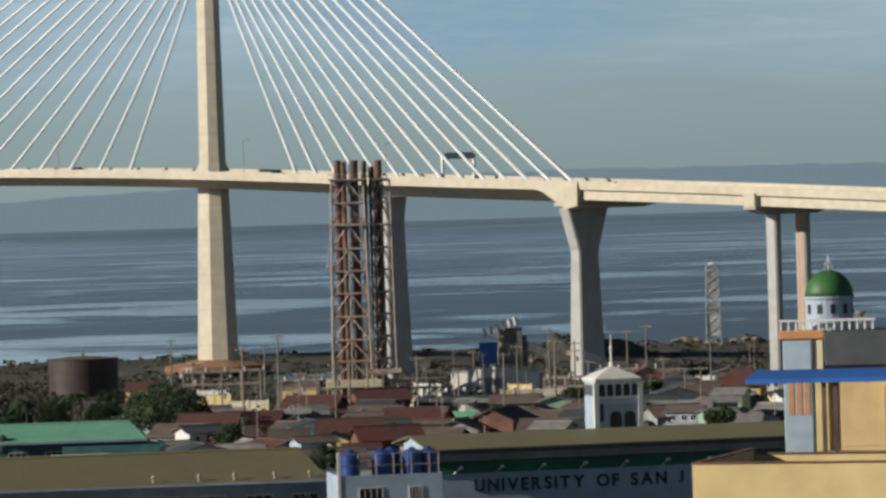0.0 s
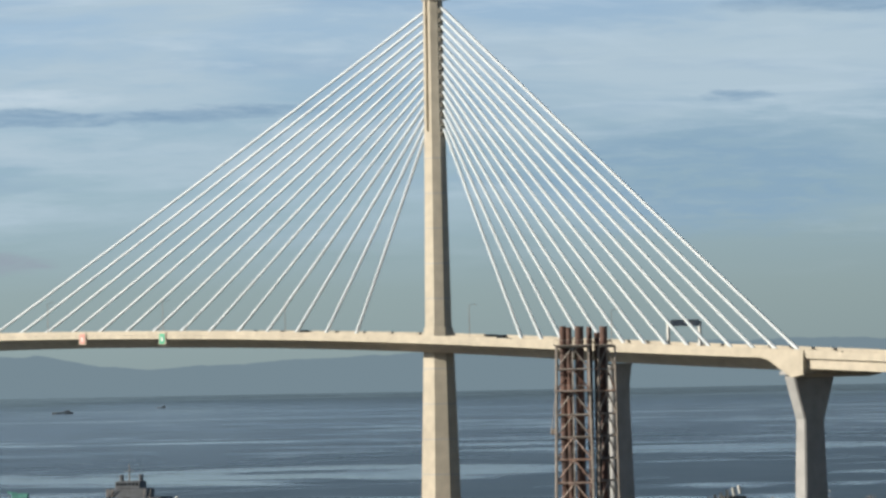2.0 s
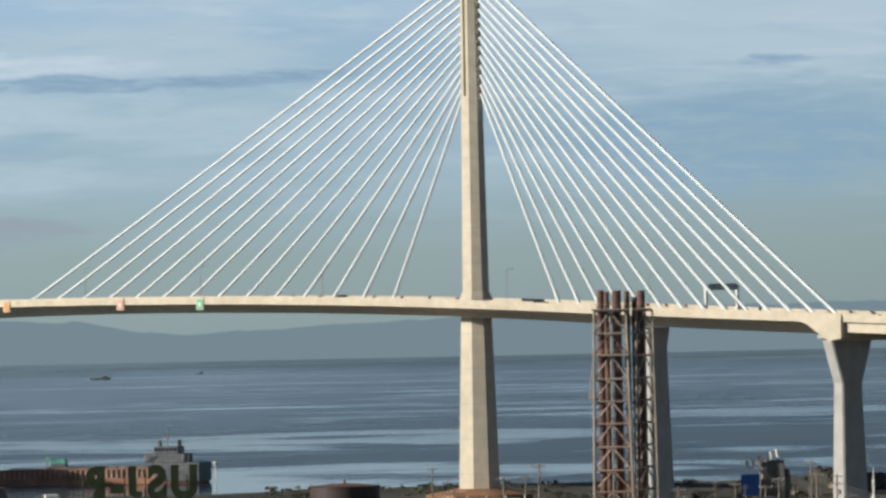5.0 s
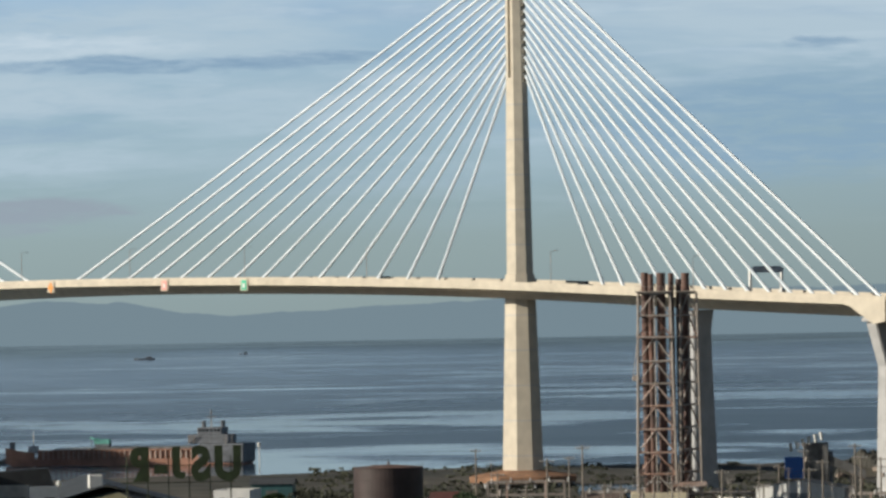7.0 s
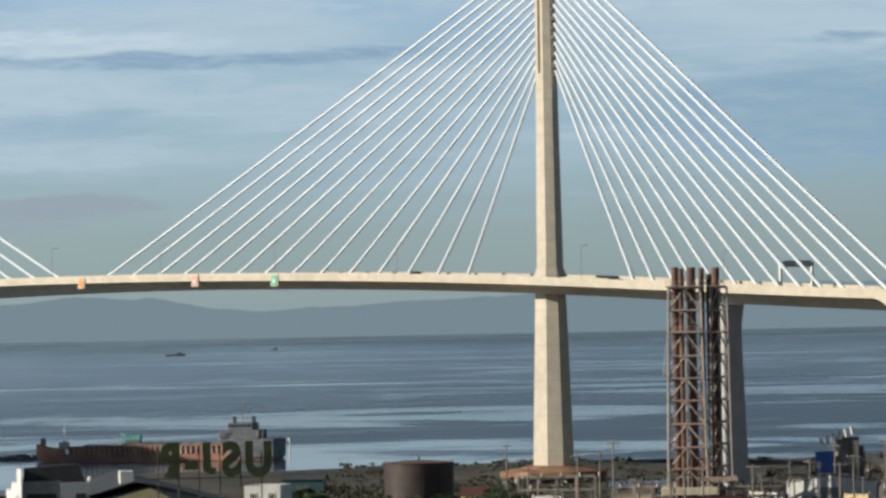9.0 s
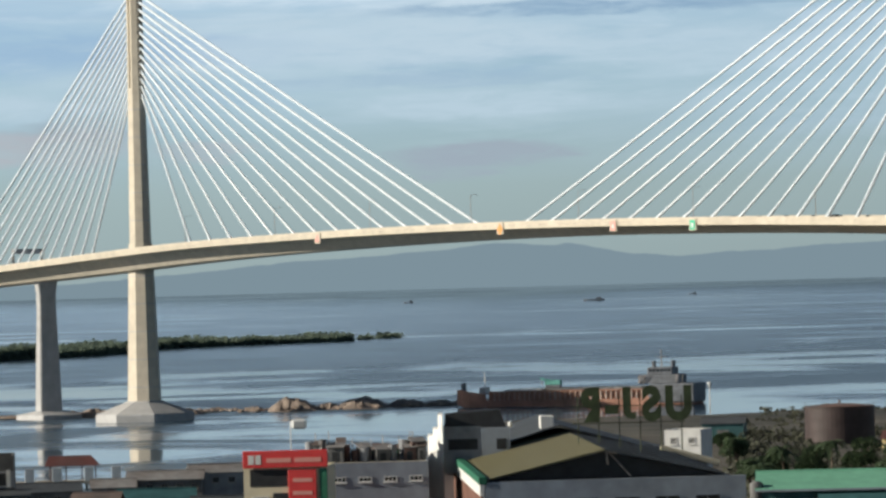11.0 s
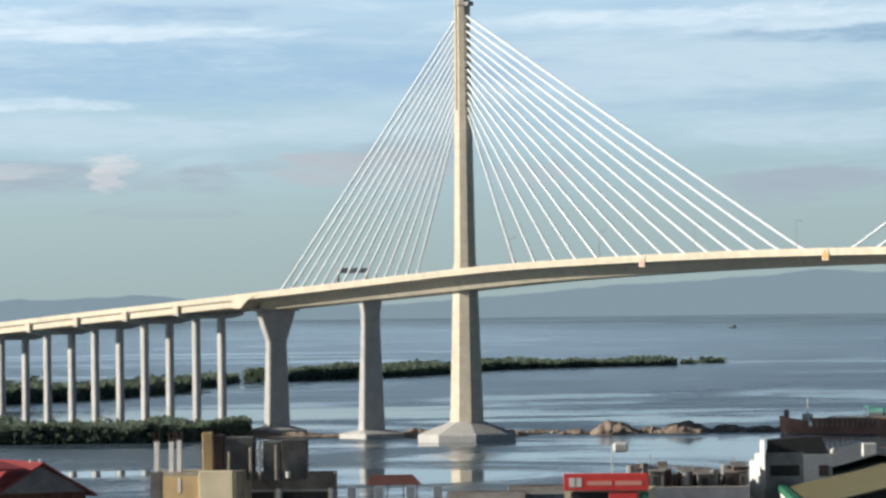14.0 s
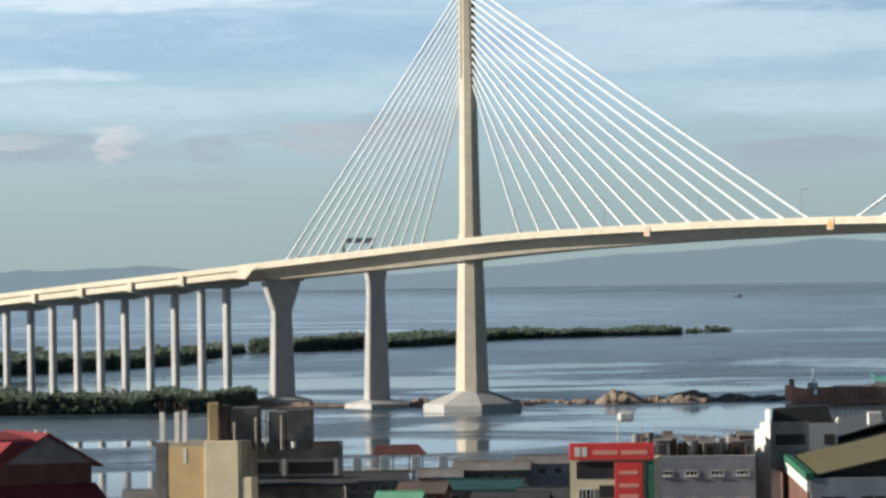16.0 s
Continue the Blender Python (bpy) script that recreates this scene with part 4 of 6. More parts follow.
def water_tank(x, y, z, r, h, parent_place, turn, mat, label):
    t = thing("water_tank", parent_place, turn, label, "water tank", "rooftop tanks")
    smooth_profile = [(r * 0.96, 0), (r, 0.1), (r, h * 0.3), (r * 1.04, h * 0.33), (r, h * 0.36), (r, h * 0.6), (r * 1.04, h * 0.63), (r, h * 0.66), (r, h * 0.82), (r * 0.8, h * 0.93), (r * 0.3, h)]
    part("tank_body", turned(B(), x, y, [(a, z + c) for a, c in smooth_profile], 18), mat, t)
    part("lid", turned(B(), x, y, [(r * 0.3, z + h), (r * 0.32, z + h + 0.12), (0.05, z + h + 0.16)], 12), mat, t)
    return t


# ---- the stack cluster in its lattice towers
def lattice(t, cx, cy, w0, w1, dep, zs, z_top, pale, heavy):
    half = lambda z: w0 / 2 + (w1 - w0) / 2 * (z / z_top)
    pt = lambda sx, sy, z: Vector((cx + sx * half(z), cy + sy * dep / 2 * half(z) / (w0 / 2), z))
    for sx in (-1, 1):
        for sy in (-1, 1):
            part("leg", tube(B(), pt(sx, sy, 0), pt(sx, sy, z_top), heavy, 6, heavy * 0.8), M["grey_steel"], t)
    corners = ((-1, -1), (1, -1), (1, 1), (-1, 1))
    for i, (za, zb) in enumerate(zip(zs, zs[1:])):
        m = M["pale_steel"] if za in pale else (M["grey_steel"] if i % 4 else M["rust"])
        for (ax, ay), (bx, by) in zip(corners, corners[1:] + corners[:1]):
            part("beam", tube(B(), pt(ax, ay, zb), pt(bx, by, zb), 0.24, 5), M["pale_steel"] if zb in pale else M["grey_steel"], t)
            mid = (pt(ax, ay, zb) + pt(bx, by, zb)) / 2
            if ay == by:
                part("brace", tube(B(), pt(ax, ay, za), mid, 0.19, 5), m, t)
                part("brace", tube(B(), pt(bx, by, za), mid, 0.19, 5), m, t)
                part("post", tube(B(), (pt(ax, ay, za) + pt(bx, by, za)) / 2, mid, 0.16, 5), M["grey_steel"], t)
            else:
                part("brace", tube(B(), pt(ax, ay, za), pt(bx, by, zb), 0.17, 5), M["rust"], t)


def build_stacks():
    t = polar_thing("chimney_cluster", 7.0, 975, "cluster of rusty steel chimneys held in two lattice towers", "chimney stack")
    k = 975 / 8000
    X = lambda px: (px - 632) * k
    for px, py, r, top in ((594, -1.2, 0.75, 52.5), (607, -1.6, 0.6, 52.2), (625, -1.4, 0.95, 52.4), (643, 1.6, 0.6, 52.3), (668, -1.0, 0.85, 52.3), (602, 2.0, 0.8, 52.0), (656, 1.6, 0.6, 51.0)):
        flue = part("flue", turned(B(), X(px) + (0.3 if px < 600 else 0), py, [(r, 0), (r, top), (r * 0.85, top), (r * 0.85, top - 1)], 14), M["rust"], t)
        for z in (10, 19, 28, 36, 43, 48.8):
            part("flange", turned(B(), X(px) + (0.3 if px < 600 else 0), py, [(r + 0.02, z), (r + 0.14, z + 0.02), (r + 0.14, z + 0.3), (r + 0.02, z + 0.32)], 14), M["pale_steel"] if z in (43,) else M["rust"], flue)
    zs = [0, 4.6, 9.2, 13.8, 18.8, 23.8, 28.6, 33.4, 38.6, 43.2, 48.0]
    lattice(t, X(613), 0, 8.6, 6.9, 8.0, zs, 48.0, (9.2, 13.8, 18.8, 23.8), 0.34)
    lattice(t, X(673), -0.5, 4.6, 3.5, 4.4, [0, 4.8, 9.6, 14.4, 19.2, 24, 28.8, 33.6, 38.4, 43.2, 48.0], 48.0, (), 0.3)
    for z, m in ((38.4, M["pale_steel"]), (48.2, M["grey_steel"])):
        part("walkway", box(B(), X(580), X(646), -4.2, 4.2, z, z + 0.3), m, t)
        part("walkway", box(B(), X(651), X(686), -2.8, 2.0, z, z + 0.3), m, t)
        for x in np.linspace(X(580), X(646), 9):
            part("rail_post", tube(B(), (x, -4.1, z + 0.3), (x, -4.1, z + 1.3), 0.05, 4), M["grey_steel"], t)
        part("handrail", tube(B(), (X(580), -4.1, z + 1.3), (X(646), -4.1, z + 1.3), 0.06, 4), M["grey_steel"], t)
    part("side_cage", box(B(), X(572), X(581), -1.5, 1.5, 29.2, 30.4, 0.1), M["grey_steel"], t)
    part("side_strut", tube(B(), (X(573), 0, 30), (X(581), 0, 37), 0.08, 5), M["grey_steel"], t)
    part("base_platform", box(B(), X(566), X(664), -5.4, 5.0, 3.6, 5.2, 0.1), M["pale_cream"], t, "pale lit base platform")
    part("base_platform", box(B(), X(640), X(700), -4.6, 4.0, 6.4, 7.4, 0.1), M["pale_steel"], t)
    for px in (566, 590, 615, 640, 664, 690):
        part("platform_leg", tube(B(), (X(px) + 0.3, -5.0, 0), (X(px) + 0.3, -5.0, 3.7), 0.2, 6), M["pale_steel"], t)


build_stacks()

# ---- the university hall with its sign, turret and roof tanks
def build_hall():
    t = polar_thing("university_hall", 10.3, 484, "long pale-blue hall with an olive roof and dark lettering", "school building", turn=14)
    L = 21.5
    part("wall", box(B(), -L, L + 6, 0.5, 14, 0, 14.0), M["blue_white"], t)
    part("frieze", box(B(), -L, L + 6, 0.35, 0.5, 13.7, 15.0), M["green_trim"], t, "green painted frieze under the eave")
    # the eave's shade is put into the dark colour of this band
    part("gutter", box(B(), -L - 0.3, L + 6.3, -0.9, 0.4, 15.0, 16.3, 0.08), M["dark_roof"], t, "gutter band coloured dark for the shade under the eave")
    r = part("roof_slope", slab(B(), (-L - 0.4, -1.0, 16.42), (L + 6.4, -1.0, 16.42), (L + 6.4, 9, 17.5), (-L - 0.4, 9, 17.5)), M["olive_roof"], t)
    part("roof_seams", ribs(B(), (-L - 0.4, -1.0, 16.42), (L + 6.4, -1.0, 16.42), (L + 6.4, 9, 17.5), (-L - 0.4, 9, 17.5), 44, 0.02), M["olive_roof"], r)
    part("roof_slope", slab(B(), (-L - 0.4, 19, 16.3), (L + 6.4, 19, 16.3), (L + 6.4, 9, 17.5), (-L - 0.4, 9, 17.5)), M["olive_roof"], t)
    part("gable_wall", loft(B(), [[(x, y, z) for y, z in ((0.5, 14), (14, 14), (14, 16.4), (9, 17.3), (0.5, 16.3))] for x in (-L + 0.1, -L)]), M["blue_white"], t)
    for i in range(9):
        x = -L + 2.6 + i * 4.55
        a = part("lamp_arm", tube(B(), (x, 0.4, 13.6), (x + 0.55, -0.5, 14.35), 0.07, 5), M["white"], t)
        part("lamp_head", box(B(), x + 0.4, x + 0.8, -0.75, -0.35, 14.25, 14.5, 0.04), M["white"], a)
    glyphs(t, "UNIVERSITY OF SAN J", -L + 4.85, 0.44, 11.75, 1.32, M["letter"], depth=0.06, bold=0.045, width=0.965)
    return t


build_hall()


def arch(parent, x, y, z, w, h, mat, name="arch_opening", left=False):
    pts = [(-w / 2, 0), (w / 2, 0), (w / 2, h - w / 2)] + [(w / 2 * math.cos(a), h - w / 2 + w / 2 * math.sin(a)) for a in (math.pi * i / 8 for i in range(1, 8))] + [(-w / 2, h - w / 2)]
    ring = lambda o: [(x + o, y + p, z + q) if left else (x + p, y + o, z + q) for p, q in pts]
    bm = loft(B(), [ring(-0.02), ring(0.06)])
    bmesh.ops.recalc_face_normals(bm, faces=bm.faces)
    return part(name, bm, mat, parent)


def build_turret():
    t = polar_thing("roof_turret", 10.22, 497, "pale-blue turret with white cornice, arched openings and a spire", "turret", turn=16)
    w = 2.5
    part("wall", box(B(), -w, w, 0, 2 * w, 12.0, 22.3, 0.12), M["blue_white"], t)
    for x in (-w - 0.02, w + 0.02):
        part("corner_pilaster", box(B(), x - 0.28, x + 0.28, -0.12, 0.4, 12.0, 22.3), M["white"], t)
    part("cornice", loft(B(), [[(x * k, w + (y - w) * k, z) for x, y in ((-w, 0), (w, 0), (w, 2 * w), (-w, 2 * w))] for k, z in ((1.0, 22.25), (1.05, 22.4), (1.07, 22.65), (1.04, 22.75))]), M["white"], t)
    part("roof_cap", loft(B(), [[(x * k, w + (y - w) * k, z) for x, y in ((-w, 0), (w, 0), (w, 2 * w), (-w, 2 * w))] for k, z in ((1.02, 22.75), (0.75, 23.15), (0.3, 23.65), (0.08, 23.95))]), M["white"], t)
    part("spire", turned(B(), 0, w, [(0.3, 23.8), (0.28, 24.3), (0.12, 24.5), (0.14, 25.8), (0.22, 26.0), (0.1, 26.2), (0.04, 27.5)], 8), M["white"], t)
    part("arcade_band", box(B(), -w - 0.05, w + 0.05, -0.04, 0.01, 20.45, 22.25), M["white"], t, "white painted arcade band")
    for i in range(5):
        arch(t, -w + 0.62 + i * 0.94, -0.03, 20.75, 0.72, 1.35, M["dark"])
        arch(t, -w - 0.02, 0.7 + i * 1.01, 20.8, 0.7, 1.25, M["dark"], left=True)
    for x in (-0.35, 1.25):
        a = arch(t, x, -0.02, 15.6, 1.3, 3.5, M["dark"])
    part("slot_window", box(B(), -2.15, -1.75, -0.05, 0.02, 18.0, 20.0), M["dark"], t)
    part("string_course", box(B(), -w - 0.1, w + 0.1, -0.1, 0.02, 19.95, 20.15), M["blue_white"], t)


build_turret()


def build_tank_block():
    d = 428
    t = block("stair_block", 7.3, d, 9.9, 9.0, 19.7, M["blue_white"], "pale-blue stair block carrying blue plastic water tanks", turn=8, parapet=0.25)
    for x, w in ((-1.9, 2.3), (2.4, 1.3)):
        window(t, x, 0, 14.3, w, 1.5, bars=3)
    part("corner_post", box(B(), -5.05, -4.75, -0.06, 0.3, 0, 19.2), M["white"], t)
    base = site(7.3, d, 19.76)
    for x, y in ((-3.6, 1.6), (-0.6, 1.6), (0.6, 3.6), (2.35, 1.6), (3.95, 2.0)):
        water_tank(x, y, 0, 0.95, 2.5, base, -7.3 + 8, M["blue"], "blue ribbed plastic water tank on the stair block's roof")
    r = thing("tank_railing", base, -7.3 + 8, "thin grey pipe railing round the roof tanks", "railing")
    for x in (-4.7, -3.0, -1.3, 0.4, 2.1, 3.8, 4.7):
        part("post", tube(B(), (x, 0.3, 0), (x, 0.3, 2.2), 0.05, 5), M["grey_steel"], r)
    for z in (1.1, 2.2):
        part("rail", tube(B(), (-4.7, 0.3, z), (4.7, 0.3, z), 0.04, 5), M["grey_steel"], r)


build_tank_block()


def long_roof_house(name, b, d, w, dep, eave, ridge, roof, wall, label, turn, seams, hip=0.0):
    t = polar_thing(name, b, d, label, "building", turn=turn)
    h = eave - 3.0
    part("wall", box(B(), -w / 2, w / 2, 0.4, dep - 0.4, 0, h - 0.1), wall, t)
    r0 = ridge - 3.0
    c = ((-w / 2, -0.5, h), (w / 2, -0.5, h), (w / 2 - hip, dep / 2, r0), (-w / 2 + 0, dep / 2, r0))
    s = part("roof_slope", slab(B(), *c, 0.2), roof, t)
    part("roof_seams", ribs(B(), *c, seams, 0.02), roof, s)
    part("roof_slope", slab(B(), (-w / 2, dep + 0.5, h), (w / 2, dep + 0.5, h), (w / 2 - hip, dep / 2, r0), (-w / 2, dep / 2, r0), 0.2), roof, t)
    if hip:
        part("roof_hip", slab(B(), (w / 2, -0.5, h), (w / 2, dep + 0.5, h), (w / 2 - hip, dep / 2 + 0.01, r0), (w / 2 - hip, dep / 2 - 0.01, r0), 0.2), roof, t)
    part("ridge_cap", tube(B(), (-w / 2, dep / 2, r0 + 0.06), (w / 2 - hip, dep / 2, r0 + 0.06), 0.18, 6), roof, t)
    part("gutter", box(B(), -w / 2, w / 2, -0.75, -0.5, h - 0.3, h - 0.05), M["grey_blue"], t)
    n = int(w / 4.5)
    for i in range(n):
        window(t, -w / 2 + w * (i + 0.5) / n, 0.4, h - 3.0, 2.6, 1.6, bars=2)
    return t


olive = long_roof_house("classroom_wing", 3.57, 447, 46.0, 22, 18.6, 21.0, M["olive_roof"], M["grey_blue"], "long classroom wing with a faded olive sheet roof", 1.5, 48, hip=2.0)
for x in (5.7, 10.2, 13.7, 17.7, 21.2):
    part("roof_vent", turned(B(), x, 0.2, [(0.12, 15.6), (0.12, 16.1), (0.28, 16.2), (0.05, 16.5)], 8), M["grey_steel"], olive)
mint = long_roof_house("covered_court", 3.3, 620, 20.2, 16, 14.6, 16.6, M["mint_roof"], M["teal_roof"], "open covered court with a mint-green sheet roof", 0, 24, hip=2.2)
part("roof_tank", turned(B(), -9.9, 1.0, [(0.9, 10.4), (0.95, 12.3), (0.5, 12.7)], 14), M["dark_wall"], mint)
part("lower_roof", slab(B(), (-1.5, -5.5, 9.2), (11.0, -5.5, 9.2), (12.5, 0, 11.0), (-1.5, 0, 11.0)), M["teal_roof"], mint)
part("white_awning", slab(B(), (-3.0, -6.5, 9.6), (5.0, -6.5, 9.6), (5.0, -5, 10.0), (-3.0, -5, 10.0)), M["white"], mint)


# ---- the gymnasium with the rooftop letters
def build_gym():
    t = polar_thing("gymnasium", 0.48, 459, "gymnasium with an olive gable roof, shaded slope coloured dark, and grey-blue front", "gymnasium", turn=4.5)
    w, L, e, r = 12.7, 68, 21.3, 24.1
    part("front_wall", box(B(), -w + 0.3, w + 1.5, -1.0, 0, 0, e - 0.2), M["grey_blue"], t)
    part("side_wall", box(B(), -w + 0.05, -w + 0.5, 0.02, L, 0, e - 1.6), M["brick_red"], t, "red-brown brick side wall")
    part("side_band", box(B(), -w - 0.1, -w + 0.5, -1.0, L, e - 1.6, e - 0.4), M["white"], t, "white band under the green parapet")
    part("side_parapet", box(B(), -w - 0.25, -w + 0.6, -1.1, L, e - 0.4, e + 0.35, 0.05), M["green_trim"], t, "dark green parapet")
    part("side_wall", box(B(), w - 0.5, w, 0.02, L, 0, e - 0.2), M["grey_blue"], t)
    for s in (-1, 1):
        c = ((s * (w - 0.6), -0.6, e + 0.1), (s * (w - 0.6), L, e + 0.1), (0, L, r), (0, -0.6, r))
        # one roof: the slope away from the sun has its shade put into dark sheets
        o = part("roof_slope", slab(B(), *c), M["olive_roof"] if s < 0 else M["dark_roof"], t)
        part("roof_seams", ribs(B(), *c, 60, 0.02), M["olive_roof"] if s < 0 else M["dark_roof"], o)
    # a black sheet stands in for the shade inside the open gable
    part("gable_panel", loft(B(), [[(-w + 0.7, y, e - 0.2), (w - 0.7, y, e - 0.2), (0, y, r - 0.25)] for y in (0.6, 0.5)]), M["dark"], t, "black sheet standing for the deep shade in the gable")
    part("gable_strut", tube(B(), (0.3, 0.2, r - 0.2), (2.6, 0.2, e), 0.09, 5), M["grey_steel"], t)
    part("gable_strut", tube(B(), (0.2, 0.2, r - 0.2), (0.3, 0.2, r - 1.6), 0.12, 5), M["grey_steel"], t)
    for i in range(6):
        window(t, -10.2 + i * 4.1, -1.0, e - 3.4, 2.6, 1.4, bars=1, frame_mat=M["grey_blue"], glass=M["dark"])
    # taller rear roof, its far end and pale gutter
    c = ((16.8, 52, 20.0), (16.8, 90, 20.0), (-1.0, 90, 24.9), (-1.0, 52, 24.9))
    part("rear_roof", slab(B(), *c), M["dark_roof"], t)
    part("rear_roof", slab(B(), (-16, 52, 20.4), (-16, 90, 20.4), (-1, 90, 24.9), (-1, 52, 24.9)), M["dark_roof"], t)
    part("rear_wall", box(B(), -15, 16.5, 60, 88, 0, 20), M["grey_wall"], t)
    part("pale_gutter", tube(B(), (10.4, 51.5, 22.0), (17.0, 51.5, 20.1), 0.38, 6), M["pale_cream"], t, "sunlit cream gutter edge")
    part("roof_box", box(B(), -3.0, -1.4, 54, 56, 24.4, 25.9, 0.1), M["white"], t, "small white box on the ridge")


build_gym()


def build_letters():
    t = polar_thing("rooftop_letters", 0.06, 480, "big dark rooftop letters seen from behind on a frame", "rooftop sign", z=28.4)
    glyphs(t, "R-JSU", 0.35, 0.0, 1.0, 3.4, M["sign_back"], mirrored=True, width=0.86, gap=0.5, depth=0.25, bold=0.08)
    for i in range(6):
        x = 0.8 + i * 2.2
        part("frame_post", tube(B(), (x, 0.5, -2.5), (x, 0.5, 3.4), 0.06, 5), M["sign_back"], t)
        part("frame_stay", tube(B(), (x, 0.5, 3.0), (x, 2.6, -2.5), 0.05, 5), M["sign_back"], t)
    for z in (0.6, 2.4):
        part("frame_rail", tube(B(), (0.2, 0.45, z), (12.2, 0.45, z), 0.05, 5), M["sign_back"], t)


build_letters()


def build_stair_heads():
    t = polar_thing("roof_cabin", -1.1, 505, "grey roof cabin with a black enclosure and stepped white wall", "roof cabin", z=3.0)
    k = 505 / 8000
    part("room", box(B(), -4.0, 0.2, 0, 6, 20, 25.2), M["grey_wall"], t)
    part("room", box(B(), 0.22, 3.4, -1.0, 5, 20, 25.0), M["grey_blue"], t)
    for x0, x1, y in ((-3.5, -0.2, -0.04), (1.9, 3.0, -1.04)):
        part("opening", box(B(), x0, x1, y, y + 0.05, 22.6, 23.8), M["dark"], t)
    part("roof_house", loft(B(), [[(-3.9, 0.3, 25.2), (3.0, 0.3, 25.0), (3.0, 5, 25.0), (-3.9, 5, 25.2)], [(-3.8, 0.4, 26.6), (2.3, 0.4, 27.0), (2.3, 5, 27.0), (-3.8, 5, 26.6)]]), M["dark"], t, "black roof enclosure")
    bm = B()
    prof = [(0, 0), (0, 24.2), (0.6, 24.2), (0.6, 25.0), (1.2, 25.0), (1.2, 26.6), (1.7, 26.6), (1.7, 0)]
    loft(bm, [[(-5.8 + x, y - x * 1.7, z) for x, z in prof] for y in (2.0, 9.0)])
    bmesh.ops.recalc_face_normals(bm, faces=bm.faces)
    part("stepped_wall", bm, M["white"], t, "white stepped wall")
    part("globe_lamp", turned(B(), 3.5, -1.2, [(0.1, 25), (0.3, 25.2), (0.3, 25.5), (0.1, 25.7)], 10), M["white"], t)


build_stair_heads()

# ---- the domed tower, the yellow house and its roof terrace
def build_domed_tower():
    t = polar_thing("domed_tower", 12.9, 425, "white and orange tower with a green dome and balustrade", "tower", turn=-8)
    k = 425 / 8000
    part("body", box(B(), -3.9, 7.0, 0.6, 9, 0, 29.2), M["grey_blue"], t)
    part("front_pier", box(B(), -4.4, -1.7, 0, 2.6, 0, 29.0, 0.08), M["blue_white"], t)
    part("front_pier", box(B(), -1.2, -0.6, 0, 1.0, 18, 29.0, 0.05), M["pale_cream"], t)
    part("cornice", box(B(), -4.7, -0.4, -0.25, 3.0, 28.7, 29.5, 0.1), M["orange_trim"], t, "orange cornice")
    # dark material carries the shade of the overhanging roof edge
    part("dark_overhang", box(B(), -0.3, 7.6, -1.2, 9, 26.2, 29.4, 0.08), M["dark_roof"], t, "roof edge coloured dark for its shade")
    for x in (-3.7, -2.95, -2.2):
        a = arch(t, x, -0.03, 21.6, 0.5, 3.6, M["orange_trim"], "arch_niche")
    dx, dy = -0.3, 3.0
    for i in range(13):
        x = -4.5 + i * 0.72
        part("baluster", turned(B(), x, 0.1, [(0.09, 29.5), (0.13, 29.8), (0.07, 30.1), (0.1, 30.35)], 6), M["white"], t)
    part("balustrade_rail", box(B(), -4.7, 4.4, -0.05, 0.25, 30.35, 30.55), M["white"], t)
    part("drum", turned(B(), dx, dy, [(2.25, 29.4), (2.25, 32.3), (2.4, 32.45), (2.4, 32.65)], 24), M["blue_white"], t)
    for i in range(8):
        a = -math.pi / 2 - 0.85 + i * 0.57
        c, s = math.cos(a), math.sin(a)
        bm = B()
        ring = lambda rr: [(dx + rr * c - s * u, dy + rr * s + c * u, z) for u, z in ((-0.24, 31.0), (0.24, 31.0), (0.24, 31.9), (-0.24, 31.9))]
        loft(bm, [ring(2.2), ring(2.28)])
        bmesh.ops.recalc_face_normals(bm, faces=bm.faces)
        part("drum_window", bm, M["dark"], t)
    dome = part("dome", turned(B(), dx, dy, [(2.32, 32.65)] + [(2.3 * math.cos(a), 32.65 + 2.45 * math.sin(a)) for a in (math.pi / 2 * i / 9 for i in range(1, 9))] + [(0.1, 35.1)], 28), M["green_dome"], t)
    smooth(dome)
    part("finial", tube(B(), (dx, dy, 35.0), (dx, dy, 36.6), 0.07, 6, 0.02), M["white"], t)
    for w in (-0.5, 0.5):
        part("finial_stay", tube(B(), (dx + w, dy, 34.9), (dx, dy, 36.4), 0.03, 4), M["white"], t)
    part("dish", turned(B(), 2.9, 1.0, [(0.1, 29.5), (0.08, 30.6), (0.5, 31.0), (0.55, 31.2)], 10), M["grey_steel"], t)


build_domed_tower()


def build_yellow_house():
    t = polar_thing("yellow_house", 12.6, 288, "cream-yellow house with a parapeted roof terrace", "house", turn=-13)
    part("wall", box(B(), -7.65, 14, 0, 16, 0, 23.6), M["cream"], t)
    part("terrace", box(B(), -7.35, 13.8, 0.3, 15.8, 23.6, 23.7), M["dark_wall"], t, "dark terrace floor")
    for x0, x1, y0, y1 in ((-7.65, 14, 0, 0.3), (-7.65, -7.35, 0.3, 15.7), (-7.65, 14, 15.7, 16.0)):
        p = part("parapet", box(B(), x0, x1, y0, y1, 23.603, 25.25 if y0 < 1 else 24.9), M["cream"], t)
        part("coping", box(B(), x0 - 0.1, x1 + 0.1, y0 - 0.1, y1 + 0.1, 25.253 if y0 < 1 else 24.903, 25.36 if y0 < 1 else 25.02, 0.03), M["brick_red"], p)
    part("corner_joint", box(B(), 6.9, 7.05, -0.05, 0.0, 0, 24.6), M["raw_concrete"], t)


build_yellow_house()


